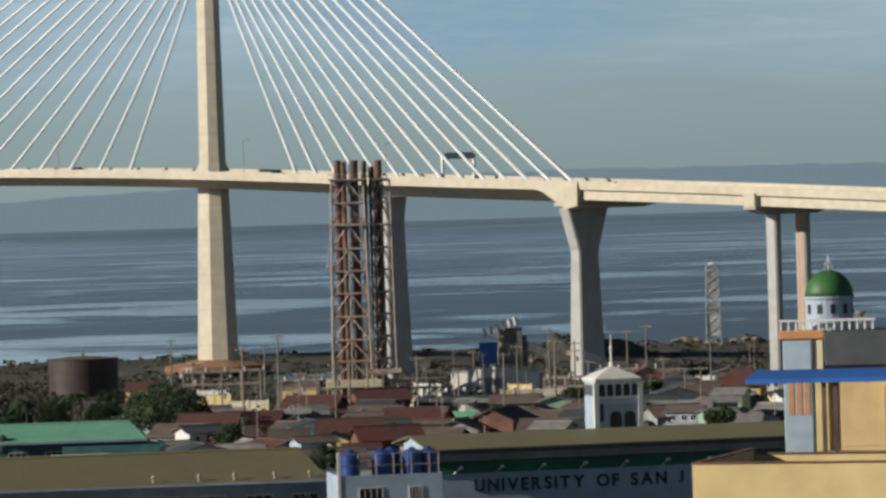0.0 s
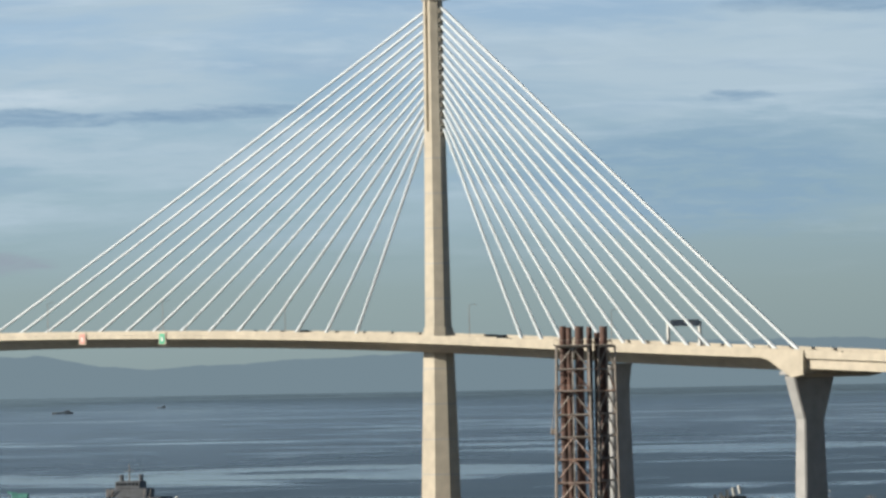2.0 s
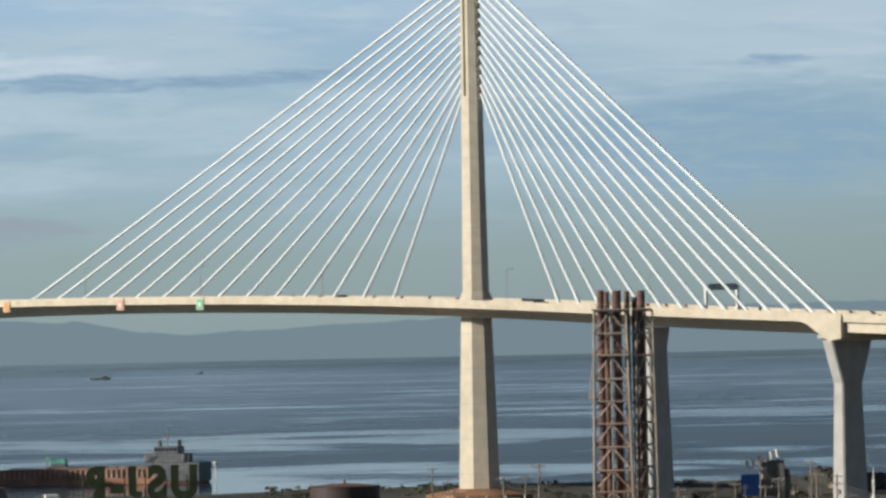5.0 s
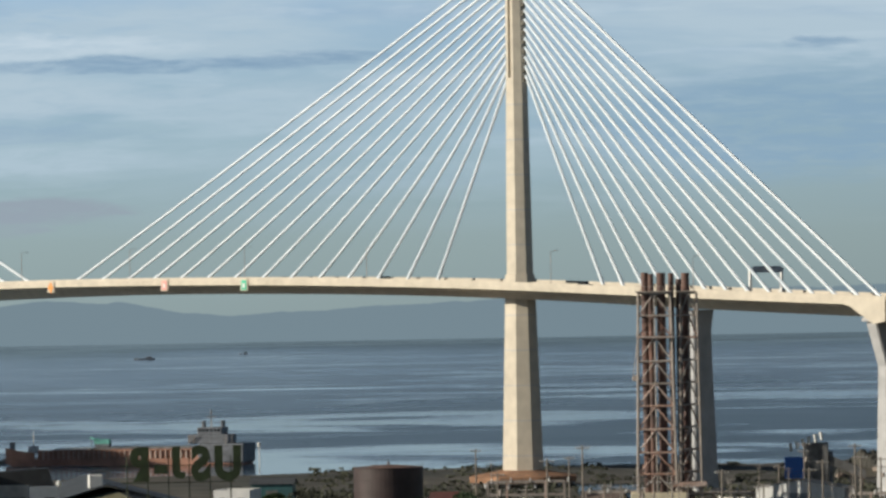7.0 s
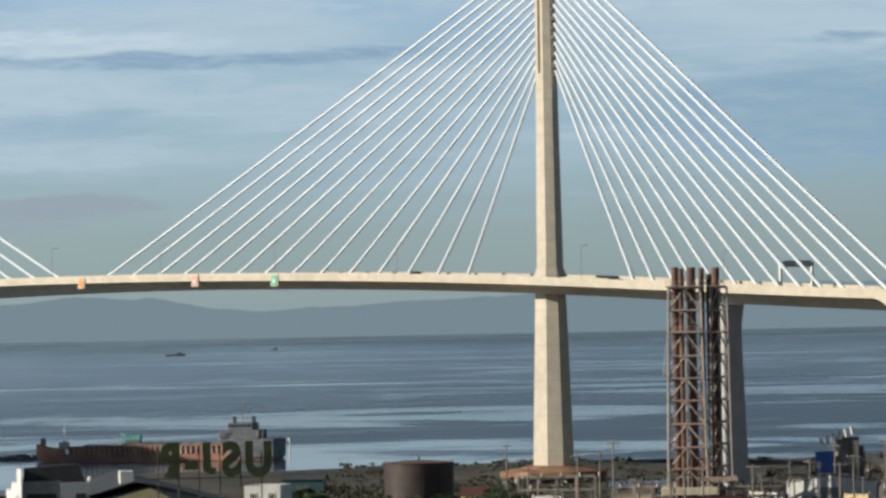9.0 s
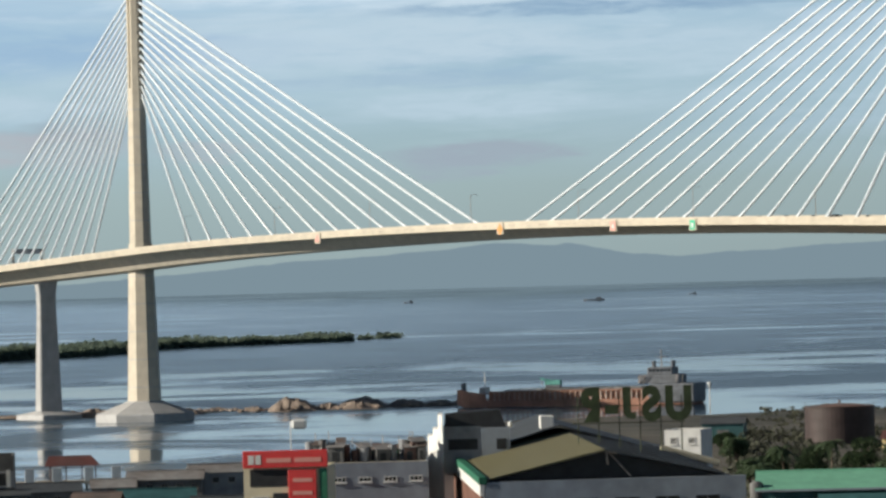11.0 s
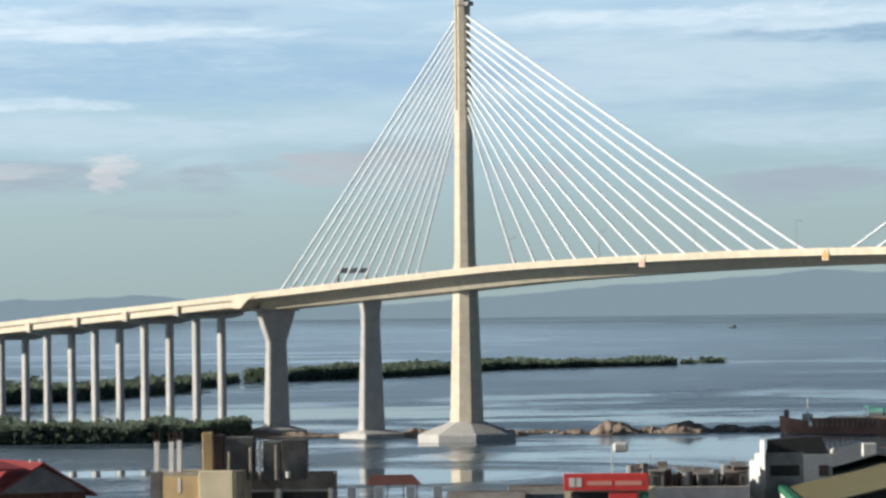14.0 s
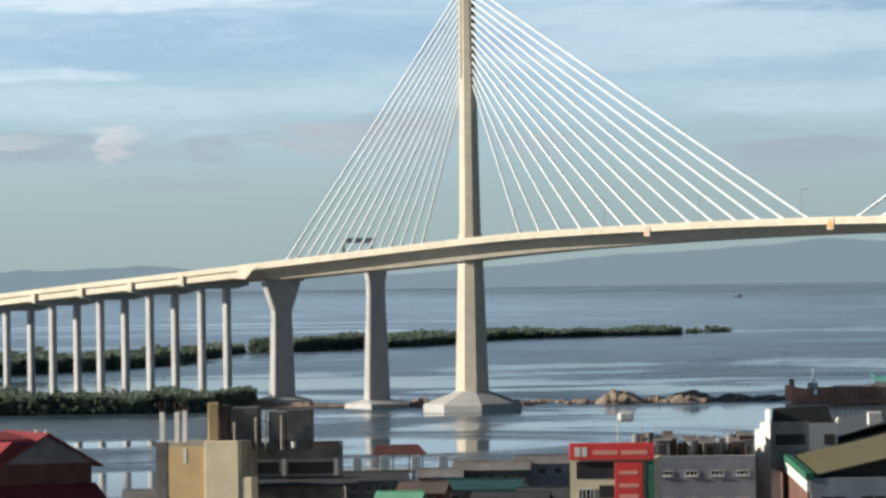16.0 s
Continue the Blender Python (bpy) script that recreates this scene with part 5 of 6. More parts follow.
def build_roof_room():
    t = polar_thing("roof_room", 13.6, 342, "tan roof room under a blue sheet canopy on thin posts", "roof room", turn=-10)
    part("wall", box(B(), -5.1, 9, 0.5, 8, 0, 28.2), M["tan"], t)
    part("corner_pier", box(B(), -5.4, -4.4, 0, 1.0, 0, 28.4, 0.05), M["cream"], t)
    part("corner_pier", box(B(), 0.4, 1.6, -0.6, 0.6, 0, 28.2, 0.05), M["cream"], t)
    part("recess", box(B(), -3.4, -0.2, 0.42, 0.52, 23.2, 27.7), M["tan"], t)
    part("ledge", box(B(), -5.3, 6.0, -1.6, 0.5, 22.4, 22.9, 0.05), M["raw_concrete"], t)
    c = thing("canopy", site(13.3, 333, 3), -13.3 - 6, "blue sheet canopy on thin steel posts", "canopy")
    part("canopy_sheet", slab(B(), (-8.3, -2.6, 28.9), (9, -2.6, 28.9), (9, 4.0, 29.3), (-8.3, 4.0, 29.3), 0.35), M["blue_sheet"], c)
    for x in (-8.1, -5.4, -2.7, 0.6):
        part("rafter", tube(B(), (x, -2.4, 28.5), (x, 3.8, 28.9), 0.06, 5), M["grey_steel"], c)
    for x in (-2.6, -1.75):
        part("canopy_post", box(B(), x - 0.16, x + 0.16, -2.2, -1.9, 0, 28.7), M["rust"], c)


build_roof_room()

# ---- houses along the bay side
def build_sign_house():
    t = block("sign_house", -3.57, 420, 7.8, 8, 27.6, M["pale_cream"], "cream house with a long red signboard and banner", turn=-6, parapet=0.2)
    part("signboard", box(B(), -3.9, 4.0, -0.45, -0.15, 24.75, 26.35, 0.04), M["red"], t, "red signboard with unreadable white lettering")
    x = -3.4
    for w, h in ((0.55, 0.85), (0.5, 0.85)):
        part("sign_mark", box(B(), x, x + w, -0.48, -0.45, 25.1, 25.1 + h), M["white"], t)
        x += w + 0.12
    for x0, x1 in ((-1.7, 0.6), (0.9, 3.4)):
        part("sign_bar", box(B(), x0, x1, -0.48, -0.45, 25.25, 25.65), M["pink"], t)
    part("banner", box(B(), 0.3, 2.9, -0.3, -0.12, 20.5, 24.6, 0.03), M["red"], t, "red hanging banner")
    for z in (23.4, 22.2, 21.2):
        part("banner_bar", box(B(), 0.7, 2.5, -0.33, -0.3, z, z + 0.35), M["pink"], t)
    part("edge_post", box(B(), 3.2, 3.9, -0.2, 0.3, 0, 24.6), M["green_trim"], t)
    # flat dark sheets on the wall stand for shade in the loggia and recess
    part("recess", box(B(), -3.3, 0.2, -0.04, 0.02, 23.0, 24.6), M["dark"], t, "dark sheet standing for the shade in the loggia")
    part("recess", box(B(), -1.2, 0.2, -0.04, 0.02, 21.2, 22.4), M["dark"], t)
    window(t, -2.4, 0, 20.9, 1.5, 1.2, bars=3)
    window(t, -2.4, 0, 17.6, 1.5, 1.2, bars=3)
    f = polar_thing("rooftop_light", -3.45, 452, "white floodlight box on a rooftop pole", "floodlight", z=24.0)
    part("pole", tube(B(), (-0.3, 0, -3), (-0.3, 0, 7.0), 0.06, 6), M["white"], f)
    part("lamp_box", box(B(), -0.2, 1.3, -0.4, 0.4, 6.2, 7.2, 0.2), M["white"], f)


build_sign_house()


def roof_clutter(b, d, w, z, n, seed, label):
    """Sheds, tanks, crates and washing on one flat roof: each its own thing."""
    rng = random.Random(seed)
    for i in range(n):
        x = -w / 2 + w * (i + 0.5) / n + rng.uniform(-0.3, 0.3)
        bb = b + math.degrees(x / d)
        k = rng.random()
        h = rng.uniform(1.1, 2.6)
        ww = rng.uniform(0.7, 1.7)
        mat = rng.choice([M["brick_red"], M["dark_wall"], M["dark_wall"], M["rust"], M["green_trim"], M["grey_wall"]])
        t = polar_thing("roof_shed" if k < 0.6 else "roof_drum", bb, d + rng.uniform(0, 3), label, "roof shed" if k < 0.6 else "drum", "rooftop clutter", turn=rng.uniform(-20, 20), z=z)
        if k < 0.6:
            part("shed_wall", box(B(), -ww / 2, ww / 2, 0, 1.4, 0, h), mat, t)
            part("shed_roof", slab(B(), (-ww / 2 - 0.2, -0.3, h + 0.05), (ww / 2 + 0.2, -0.3, h + 0.05), (ww / 2 + 0.2, 1.7, h + 0.5), (-ww / 2 - 0.2, 1.7, h + 0.5), 0.08), rng.choice([M["dark_roof"], M["rust_roof"], M["grey_roof"]]), t)
            part("shed_opening", box(B(), -ww * 0.25, ww * 0.2, -0.04, 0.02, 0.1, h * 0.7), M["dark"], t)
        else:
            part("drum_body", turned(B(), 0, 0.5, [(0.45, 0), (0.48, 0.05), (0.48, h * 0.5), (0.52, h * 0.52), (0.48, h * 0.55), (0.48, h), (0.3, h + 0.08)], 12), mat, t)
            part("pipe", tube(B(), (0.7, 0.4, 0), (0.7, 0.4, h + 1.0), 0.05, 5), M["grey_steel"], t)


block("grey_house", -2.4, 498, 11.2, 10, 24.6, M["grey_blue"], "grey flat-roofed house with small high windows", turn=0, floors=((22.6, 4, 1.4, 0.6), (19, 4, 1.4, 1.2)), group="bay side houses", parapet=0.15)
roof_clutter(-2.55, 502, 13.0, 24.65, 26, 5, "rusty shed or drum on a crowded flat roof")


def build_concrete_house():
    t = polar_thing("concrete_house", -8.75, 440, "unfinished concrete house with a sunlit tan wall", "house", turn=-16)
    part("wall", box(B(), -4.6, 3.6, 0, 7, 0, 26.2), M["raw_concrete"], t)
    part("front_panel", box(B(), -3.4, 0.2, -0.06, 0.0, 14, 25.8), M["tan"], t, "rough rendered panel")
    part("side_pier", box(B(), 0.3, 3.7, -0.35, 1.0, 0, 26.3, 0.06), M["pale_cream"], t, "sunlit cream pier")
    part("dark_corner", box(B(), -4.7, -3.6, -0.05, 0.3, 14, 26.25), M["dark_wall"], t)
    part("step_pier", box(B(), 3.7, 5.0, -0.2, 2.0, 0, 22.8, 0.06), M["pale_cream"], t)
    for x, h in ((-4.2, 3.9), (-2.7, 3.9), (-1.9, 4.1)):
        part("rebar_column", box(B(), x - 0.22, x + 0.22, 0.4, 0.9, 26.2, 26.2 + h * 0.75), M["white"], t)
        for dx in (-0.15, 0.15):
            part("rebar", tube(B(), (x + dx, 0.65, 26.2 + h * 0.7), (x + dx * 1.8, 0.65, 26.2 + h), 0.04, 4), M["rust"], t)
    part("hose_stain", box(B(), -1.9, -1.6, -0.1, -0.06, 24.2, 25.6), M["white"], t)
    r = polar_thing("roof_store", -7.95, 444, "dark roof store with tanks, posts and stacked panels", "roof shed", turn=-4, z=29.0)
    part("store_column", box(B(), -5.6, -4.6, -0.4, 1.0, -3, 3.9, 0.05), M["tan"], r)
    for x0, x1, h, m in ((-4.5, -3.6, 3.6, M["rust"]), (-3.5, -0.6, 3.4, M["dark_wall"]), (0.3, 2.0, 2.9, M["dark_wall"]), (2.1, 4.6, 3.1, M["dark_wall"])):
        part("panel", box(B(), x0, x1, 0.0, 3.0, -0.8, h, 0.05), m, r)
    for x, h in ((-3.0, 2.0), (-0.9, 2.4), (0.0, 3.0), (1.6, 2.6)):
        part("store_post", tube(B(), (x, -0.4, -0.8), (x, -0.4, h), 0.14, 6), M["grey_steel"], r)
    for x in (-2.6, -1.8, 2.8):
        part("bucket", turned(B(), x, -0.6, [(0.2, -0.6), (0.26, 0.0)], 8), M["white"], r)
    s = block("shop_house", -7.7, 449, 11.0, 9, 27.3, M["dark_wall"], "dark shop house with a grey parapet and wide openings", turn=-2, parapet=1.2, group="bay side houses")
    part("front_band", box(B(), -5.5, 5.6, -0.25, -0.02, 22.4, 24.0), M["grey_wall"], s)
    for x0, x1 in ((-5.2, -0.6), (0.3, 4.8)):
        part("opening", box(B(), x0, x1, -0.3, -0.24, 22.6, 23.8), M["dark"], s)
    for x in (-5.35, -0.15, 5.0):
        part("band_pier", box(B(), x - 0.2, x + 0.2, -0.35, -0.2, 22.4, 24.1), M["white"], s)
    part("lower_awning", slab(B(), (-5.6, -1.8, 21.5), (7.2, -1.8, 21.5), (7.2, 0, 22.2), (-5.6, 0, 22.2)), M["dark_roof"], s)


build_concrete_house()


def build_red_house():
    t = polar_thing("red_roof_house", -10.72, 484, "house with a dark red gable roof and grey gable end", "house", turn=22, z=3.0)
    w, d, e, r = 9.0, 12.0, 22.6, 25.9
    part("wall", box(B(), -w, 5.2, 0, d, 0, e), M["brick_red"], t)
    for s in (-1, 1):
        # the ridge runs away from the front
        part("roof_slope", slab(B(), (s * 6.2, -0.9, e - 0.3), (s * 6.2, d, e - 0.3), (0, d, r), (0, -0.9, r), 0.25), M["red_paint_roof"], t)
    part("roof_slope", slab(B(), (-16, -0.9, r - 0.6), (-2, -0.9, r - 0.6), (-2, 6, r), (-16, 6, r), 0.25), M["red_paint_roof"], t)
    part("gable_wall", loft(B(), [[(-5.4, y, e), (5.4, y, e), (0, y, r - 0.35)] for y in (0.0, -0.1)]), M["grey_wall"], t)
    part("lower_roof", slab(B(), (-16, -5, 18.0), (5.6, -5, 18.0), (5.6, -0.1, 20.4), (-16, -0.1, 20.4), 0.2), M["red_paint_roof"], t)
    part("porch_beam", box(B(), -16, 2.0, -5.2, -4.9, 17.4, 17.8), M["white"], t)
    window(t, -7.0, 0, 20.6, 2.2, 1.5, frame_mat=M["white"])
    part("annex_wall", box(B(), -16, -w - 0.02, 0, d, 0, e), M["brick_red"], t)
    for x in (-1.5, -0.4):
        part("ridge_lamp", turned(B(), x, -0.9, [(0.12, r), (0.18, r + 0.2), (0.05, r + 0.4)], 8), M["white"], t)


build_red_house()

# long low sheds, shacks and a jetty along the shore
SHORE = [(-10.1, 700, 20, 8.0, "grey_roof", "grey_wall"), (-9.2, 830, 16, 6.0, "grey_roof", "white"), (-6.55, 800, 11, 10.0, "dark_roof", "dark_wall"), (-6.0, 690, 7, 13.0, "rust_roof", "brick_red"), (-5.75, 840, 8, 8.6, "grey_roof", "dark_wall"),
         (-5.1, 845, 14, 9.6, "grey_roof", "dark_wall"), (-4.35, 850, 12, 10.4, "grey_roof", "grey_wall"), (-4.4, 700, 9, 11.5, "dark_roof", "brick_red"), (-5.2, 720, 12, 12.0, "teal_roof", "dark_wall"), (-6.3, 620, 6, 15.0, "mint_roof", "dark_wall"),
         (-3.0, 860, 10, 9.0, "grey_roof", "grey_wall"), (-2.2, 850, 9, 8.5, "rust_roof", "dark_wall"), (-7.2, 820, 12, 7.5, "rust_roof", "brick_red"), (-8.2, 840, 10, 7.0, "dark_roof", "dark_wall"), (-11.6, 800, 18, 7.0, "grey_roof", "grey_wall"), (-4.9, 610, 10, 15.2, "dark_roof", "dark_wall"), (-5.6, 600, 9, 14.6, "rust_roof", "brick_red")]
for i, (b, d, w, top, roof, wall) in enumerate(SHORE):
    rng = random.Random(40 + i)
    colour = {"grey_roof": "grey", "dark_roof": "dark", "rust_roof": "rusty", "teal_roof": "teal", "mint_roof": "pale green"}[roof]
    t = polar_thing("shore_house", b, d, "crowded shore house with a " + colour + " sheet roof", "house", "shore houses", turn=rng.uniform(-8, 8))
    gable(t, w, rng.uniform(7, 10), top - 3 - 1.3, 1.3, M[wall], M[roof], 0.4)
    for k in range(max(2, int(w / 2.6))):
        window(t, -w / 2 + w * (k + 0.5) / max(2, int(w / 2.6)), 0, top - 3 - 3.2, 1.3, 1.1, frame_mat=M["grey_steel"], glass=M["dark"])


def build_jetty():
    t = polar_thing("jetty_pavilion", -6.25, 1000, "small red-roofed pavilion on a jetty with pale posts", "pavilion", z=0.0)
    part("jetty_deck", box(B(), -14, 14, -3, 5, 1.2, 1.8), M["raw_concrete"], t)
    r = [(-6.2, -2.6, 5.2), (6.0, -2.6, 5.2), (6.0, 4.0, 5.2), (-6.2, 4.0, 5.2)]
    part("roof", loft(B(), [r, [(-5.2, 0.4, 7.4), (4.0, 0.4, 7.4), (4.0, 1.0, 7.4), (-5.2, 1.0, 7.4)]]), M["red_roof"], t)
    for x in (-9.5, -3.5, 3.5, 9.5):
        part("pale_post", box(B(), x - 1.0, x + 1.0, -2.9, -2.5, 1.8, 4.9, 0.05), M["white"], t)
    for x in (-5, -1.5, 2, 5):
        for y in (-2, 3.4):
            part("roof_post", tube(B(), (x, y, 1.8), (x, y, 5.3), 0.14, 6), M["rust"], t)
    for x in (-13, -8, -3, 3, 8, 13):
        part("jetty_pile", tube(B(), (x, 0, -2), (x, 0, 1.3), 0.35, 8), M["raw_concrete"], t)


build_jetty()

# ---- behind the university: tank, warehouse, conveyor, poles, houses and trees
def build_tank():
    t = polar_thing("storage_tank", 3.46, 1058, "round brown-black steel storage tank with a low roof", "storage tank")
    part("shell", turned(B(), 0, 8, [(8.2, 0), (8.2, 8.4), (8.3, 8.5), (8.3, 8.7)], 48), M["tank"], t)
    part("roof", turned(B(), 0, 8, [(8.2, 8.7), (4, 9.1), (0.3, 9.3)], 48), M["rust"], t)
    part("roof_vent", turned(B(), 0, 8, [(0.3, 9.2), (0.3, 9.7), (0.5, 9.8), (0.1, 10)], 10), M["rust"], t)
    for z in (2.8, 5.6):
        part("weld_ring", turned(B(), 0, 8, [(8.21, z), (8.26, z + 0.03), (8.26, z + 0.15), (8.21, z + 0.18)], 48), M["tank"], t)
    for i in range(16):
        a = math.pi + math.pi * i / 15
        part("rail_post", tube(B(), (8.1 * math.cos(a), 8 + 8.1 * math.sin(a), 8.7), (8.1 * math.cos(a), 8 + 8.1 * math.sin(a), 9.6), 0.05, 4), M["rust"], t)


build_tank()


def build_warehouse():
    t = polar_thing("warehouse", 8.66, 985, "pale low-gabled warehouse lit by the sun", "warehouse", turn=-20)
    gable_front = loft(B(), [[(-10.2, y, 0), (10.2, y, 0), (10.2, y, 5.4), (0, y, 6.9), (-10.2, y, 5.4)] for y in (0.3, 0.0)])
    part("front_wall", gable_front, M["white"], t)
    part("side_wall", box(B(), -10.2, 10.2, 0.32, 6, 0, 5.3), M["grey_wall"], t)
    for s in (-1, 1):
        part("roof_slope", slab(B(), (s * 10.6, -0.3, 5.5), (s * 10.6, 6, 5.5), (0, 6, 7.1), (0, -0.3, 7.1), 0.2), M["grey_roof"], t)
    part("roller_door", box(B(), -2.5, 2.5, -0.06, 0.0, 0, 4.2), M["grey_wall"], t)
    for i in range(7):
        part("wall_rib", box(B(), -9 + i * 3 - 0.06, -9 + i * 3 + 0.06, -0.08, 0.0, 4.3, 5.3), M["white"], t)
    w = polar_thing("yard_wall", 9.2, 930, "long pale concrete yard wall with piers", "wall")
    part("wall_panel", box(B(), -7.5, 7.5, 0, 0.3, 0, 3.6), M["cream"], w)
    for i in range(7):
        part("wall_pier", box(B(), -7.5 + i * 2.5 - 0.2, -7.5 + i * 2.5 + 0.2, -0.15, 0.45, 0, 4.0), M["white"], w)
    part("wall_coping", box(B(), -7.7, 7.7, -0.1, 0.4, 3.603, 3.8), M["white"], w)


build_warehouse()


def build_conveyor():
    t = polar_thing("loading_plant", 8.85, 1120, "dark loading plant with a blue bin and pale pipes", "plant")
    part("blue_bin", box(B(), -7.4, -2.6, 0, 5, 2.5, 7.8, 0.1), M["blue_sheet"], t)
    part("dark_frame", box(B(), -2.5, 3.4, 0, 6, 0, 11.2, 0.1), M["dark_wall"], t)
    part("dark_frame", box(B(), -0.6, 4.6, 1, 7, 0, 9.0, 0.1), M["ship_grey"], t)
    part("belt_gallery", slab(B(), (3.5, 0.5, 8.2), (12.5, 0.5, 4.4), (12.5, 4, 4.4), (3.5, 4, 8.2), 2.2), M["dark_wall"], t)
    for i in range(6):
        x = -5.6 + i * 1.5
        part("pale_pipe", tube(B(), (x, -0.5, 9.2 + i * 0.55), (x - 0.35, -0.5, 11.2 + i * 0.55), 0.42, 8), M["white"], t)
    for x in (6, 9, 12):
        part("gallery_leg", tube(B(), (x, 2, 0), (x, 2, 5.5 - (x - 6) * 0.4), 0.2, 6), M["rust"], t)


build_conveyor()


def build_striped_tower():
    t = polar_thing("striped_mast", 11.45, 1300, "grey lattice mast with pale panels near the shore", "mast", z=2.5)
    w = 1.9
    for x in (-w, w):
        for y in (-w, w):
            part("leg", tube(B(), (x * 1.1, y * 1.1, 0), (x * 0.85, y * 0.85, 22.8), 0.22, 6), M["mast_grey"], t)
    for i in range(8):
        z = i * 2.9
        for y in (-w, w):
            part("brace", tube(B(), (-w, y, z), (w, y, z + 2.9), 0.12, 5), M["mast_grey"], t)
            part("brace", tube(B(), (w, y, z), (-w, y, z + 2.9), 0.12, 5), M["mast_grey"], t)
        part("ring_beam", box(B(), -w, w, -w, w, z + 2.7, z + 2.95), M["mast_grey"], t)
    part("lit_panel", box(B(), -w + 0.2, w - 0.3, -w + 0.1, w, 3.0, 9.4, 0.1), M["white"], t)
    part("mid_panel", box(B(), -w, w, -w, w, 10.2, 12.4, 0.1), M["grey_wall"], t)
    part("upper_panel", box(B(), -w + 0.3, w - 0.2, -w + 0.1, w, 13.6, 21.8, 0.1), M["mast_grey"], t)
    part("head", turned(B(), 0, 0, [(1.0, 22.8), (1.6, 23.3), (0.3, 23.9)], 10), M["white"], t)


build_striped_tower()

POLES = [(4.57, 1083, 12.2), (4.84, 819, 15.3), (5.47, 813, 17.8), (5.75, 1033, 11.6), (5.92, 809, 20.2), (6.64, 812, 14.7), (6.82, 852, 12.2), (7.68, 833, 14.6), (8.4, 996, 10.0), (8.72, 1025, 14.1),
         (8.95, 936, 12.9), (9.36, 932, 16.3), (9.43, 894, 15.1), (10.02, 1106, 13.1), (10.59, 1098, 11.7), (11.07, 868, 9.8), (11.27, 855, 10.4), (7.92, 852, 7.5), (9.14, 874, 6.0), (10.35, 1150, 9.0), (7.25, 900, 9.5), (6.2, 930, 9.0),
         (7.05, 880, 11.0), (8.2, 905, 9.2), (8.78, 880, 13.2), (9.68, 960, 12.6), (9.85, 905, 10.4), (10.8, 930, 9.6), (11.4, 980, 11.2), (5.2, 900, 9.4), (6.4, 870, 10.6)]
for i, (b, d, h) in enumerate(POLES):
    utility_pole(b, d, h, 1 + (i % 4 == 1))


def wires(a, b, n=3):
    """Sagging wires between two poles."""
    (b0, d0, h0), (b1, d1, h1) = a, b
    t = thing("power_line", site(b0, d0, 3 + h0 - 0.3), 0, "thin sagging power lines between utility poles", "power line", "power lines")
    p1 = site(b1, d1, 3 + h1 - 0.3) - site(b0, d0, 3 + h0 - 0.3)
    for k in range(n):
        off = Vector((0, 0, -0.7 * k))
        pts = [p1 * s + off + Vector((0, 0, -1.6 * 4 * s * (1 - s))) for s in (i / 10 for i in range(11))]
        d = p1.normalized()
        u, v = d.orthogonal().normalized(), d.cross(d.orthogonal().normalized())
        rings = [[p + u * (0.03 * math.cos(q)) + v * (0.03 * math.sin(q)) for q in (0, 2.1, 4.2)] for p in pts]
        part("wire", loft(B(), rings), M["dark_wall"], t)


for i, j in ((1, 2), (2, 4), (4, 5), (5, 7), (7, 12), (12, 15), (15, 16), (10, 11), (9, 10)):
    wires(POLES[i], POLES[j])

# houses of the quarter between the university and the shore
KINDS = [shanty("town_house", 9, 8, 4.2, 1.6, M["grey_wall"], M["rust_roof"], "small house with a rusty sheet roof in a crowded quarter", "quarter houses"),
         shanty("town_house", 7, 7, 3.2, 1.3, M["dark_wall"], M["grey_roof"], "small house with a grey sheet roof in a crowded quarter", "quarter houses"),
         shanty("town_house", 10, 8, 5.4, 1.8, M["brick_red"], M["red_roof"], "two-storey house with a dark red sheet roof", "quarter houses"),
         shanty("town_house", 6, 6, 4.6, 1.0, M["cream"], M["rust_roof"], "cream-walled house under a rusty roof", "quarter houses"),
         shanty("town_house", 12, 9, 3.4, 1.5, M["grey_wall"], M["red_roof"], "long low house with a red sheet roof", "quarter houses"),
         shanty("town_house", 6.5, 7, 5.2, 0.9, M["white"], M["dark_roof"], "whitewashed narrow house under a dark roof", "quarter houses"),
         shanty("town_house", 5.5, 6, 5.6, 0.8, M["mint_wall"], M["grey_roof"], "pale green two-storey house under a grey roof", "quarter houses"),
         shanty("town_house", 6, 6, 5.0, 0.7, M["blue_white"], M["rust_roof"], "pale blue house under a rusty roof", "quarter houses")]
rng = random.Random(11)
spots = []
for k in range(4000):
    if len(spots) >= 165:
        break
    b = rng.uniform(4.3, 13.6)
    d = rng.uniform(640, 865 if b < 10.3 else 960)
    if any((site(b, d) - site(*s[:2])).length < 7.6 for s in spots) or any((site(b, d) - site(*q)).length < 13 for q in ((7.0, 975), (3.46, 1058), (9.2, 930), (4.4, 800))) or (7.6 < b < 9.3 and d > 800):
        continue
    spots.append((b, d))
for k, (b, d) in enumerate(spots):
    src = KINDS[k % len(KINDS)] if k < len(KINDS) else rng.choices(KINDS, (4, 7, 2, 3, 1, 6, 2, 2))[0]
    m = pose(*site(b, d, 3.0 - 0.05), 0, 0, -b + rng.choice((0, 0, 90, 180)) + rng.uniform(-25, 25))
    if k < len(KINDS):
        KINDS[k].matrix_world = m
    else:
        copy_thing(src, m)
for b, d, w, label in ((6.15, 1000, 9, "pale low shed beside the water inlet"), (4.15, 1010, 6, "cream hut beside the storage tank"), (10.9, 1000, 8, "low pale house with orange roof near the shore")):
    t = polar_thing("shed", b, d, label, "shed", turn=-10)
    gable(t, w, 6, 3.0, 1.3, M["cream"], M["rust_roof"] if b > 4.2 else M["red_roof"], 0.4)
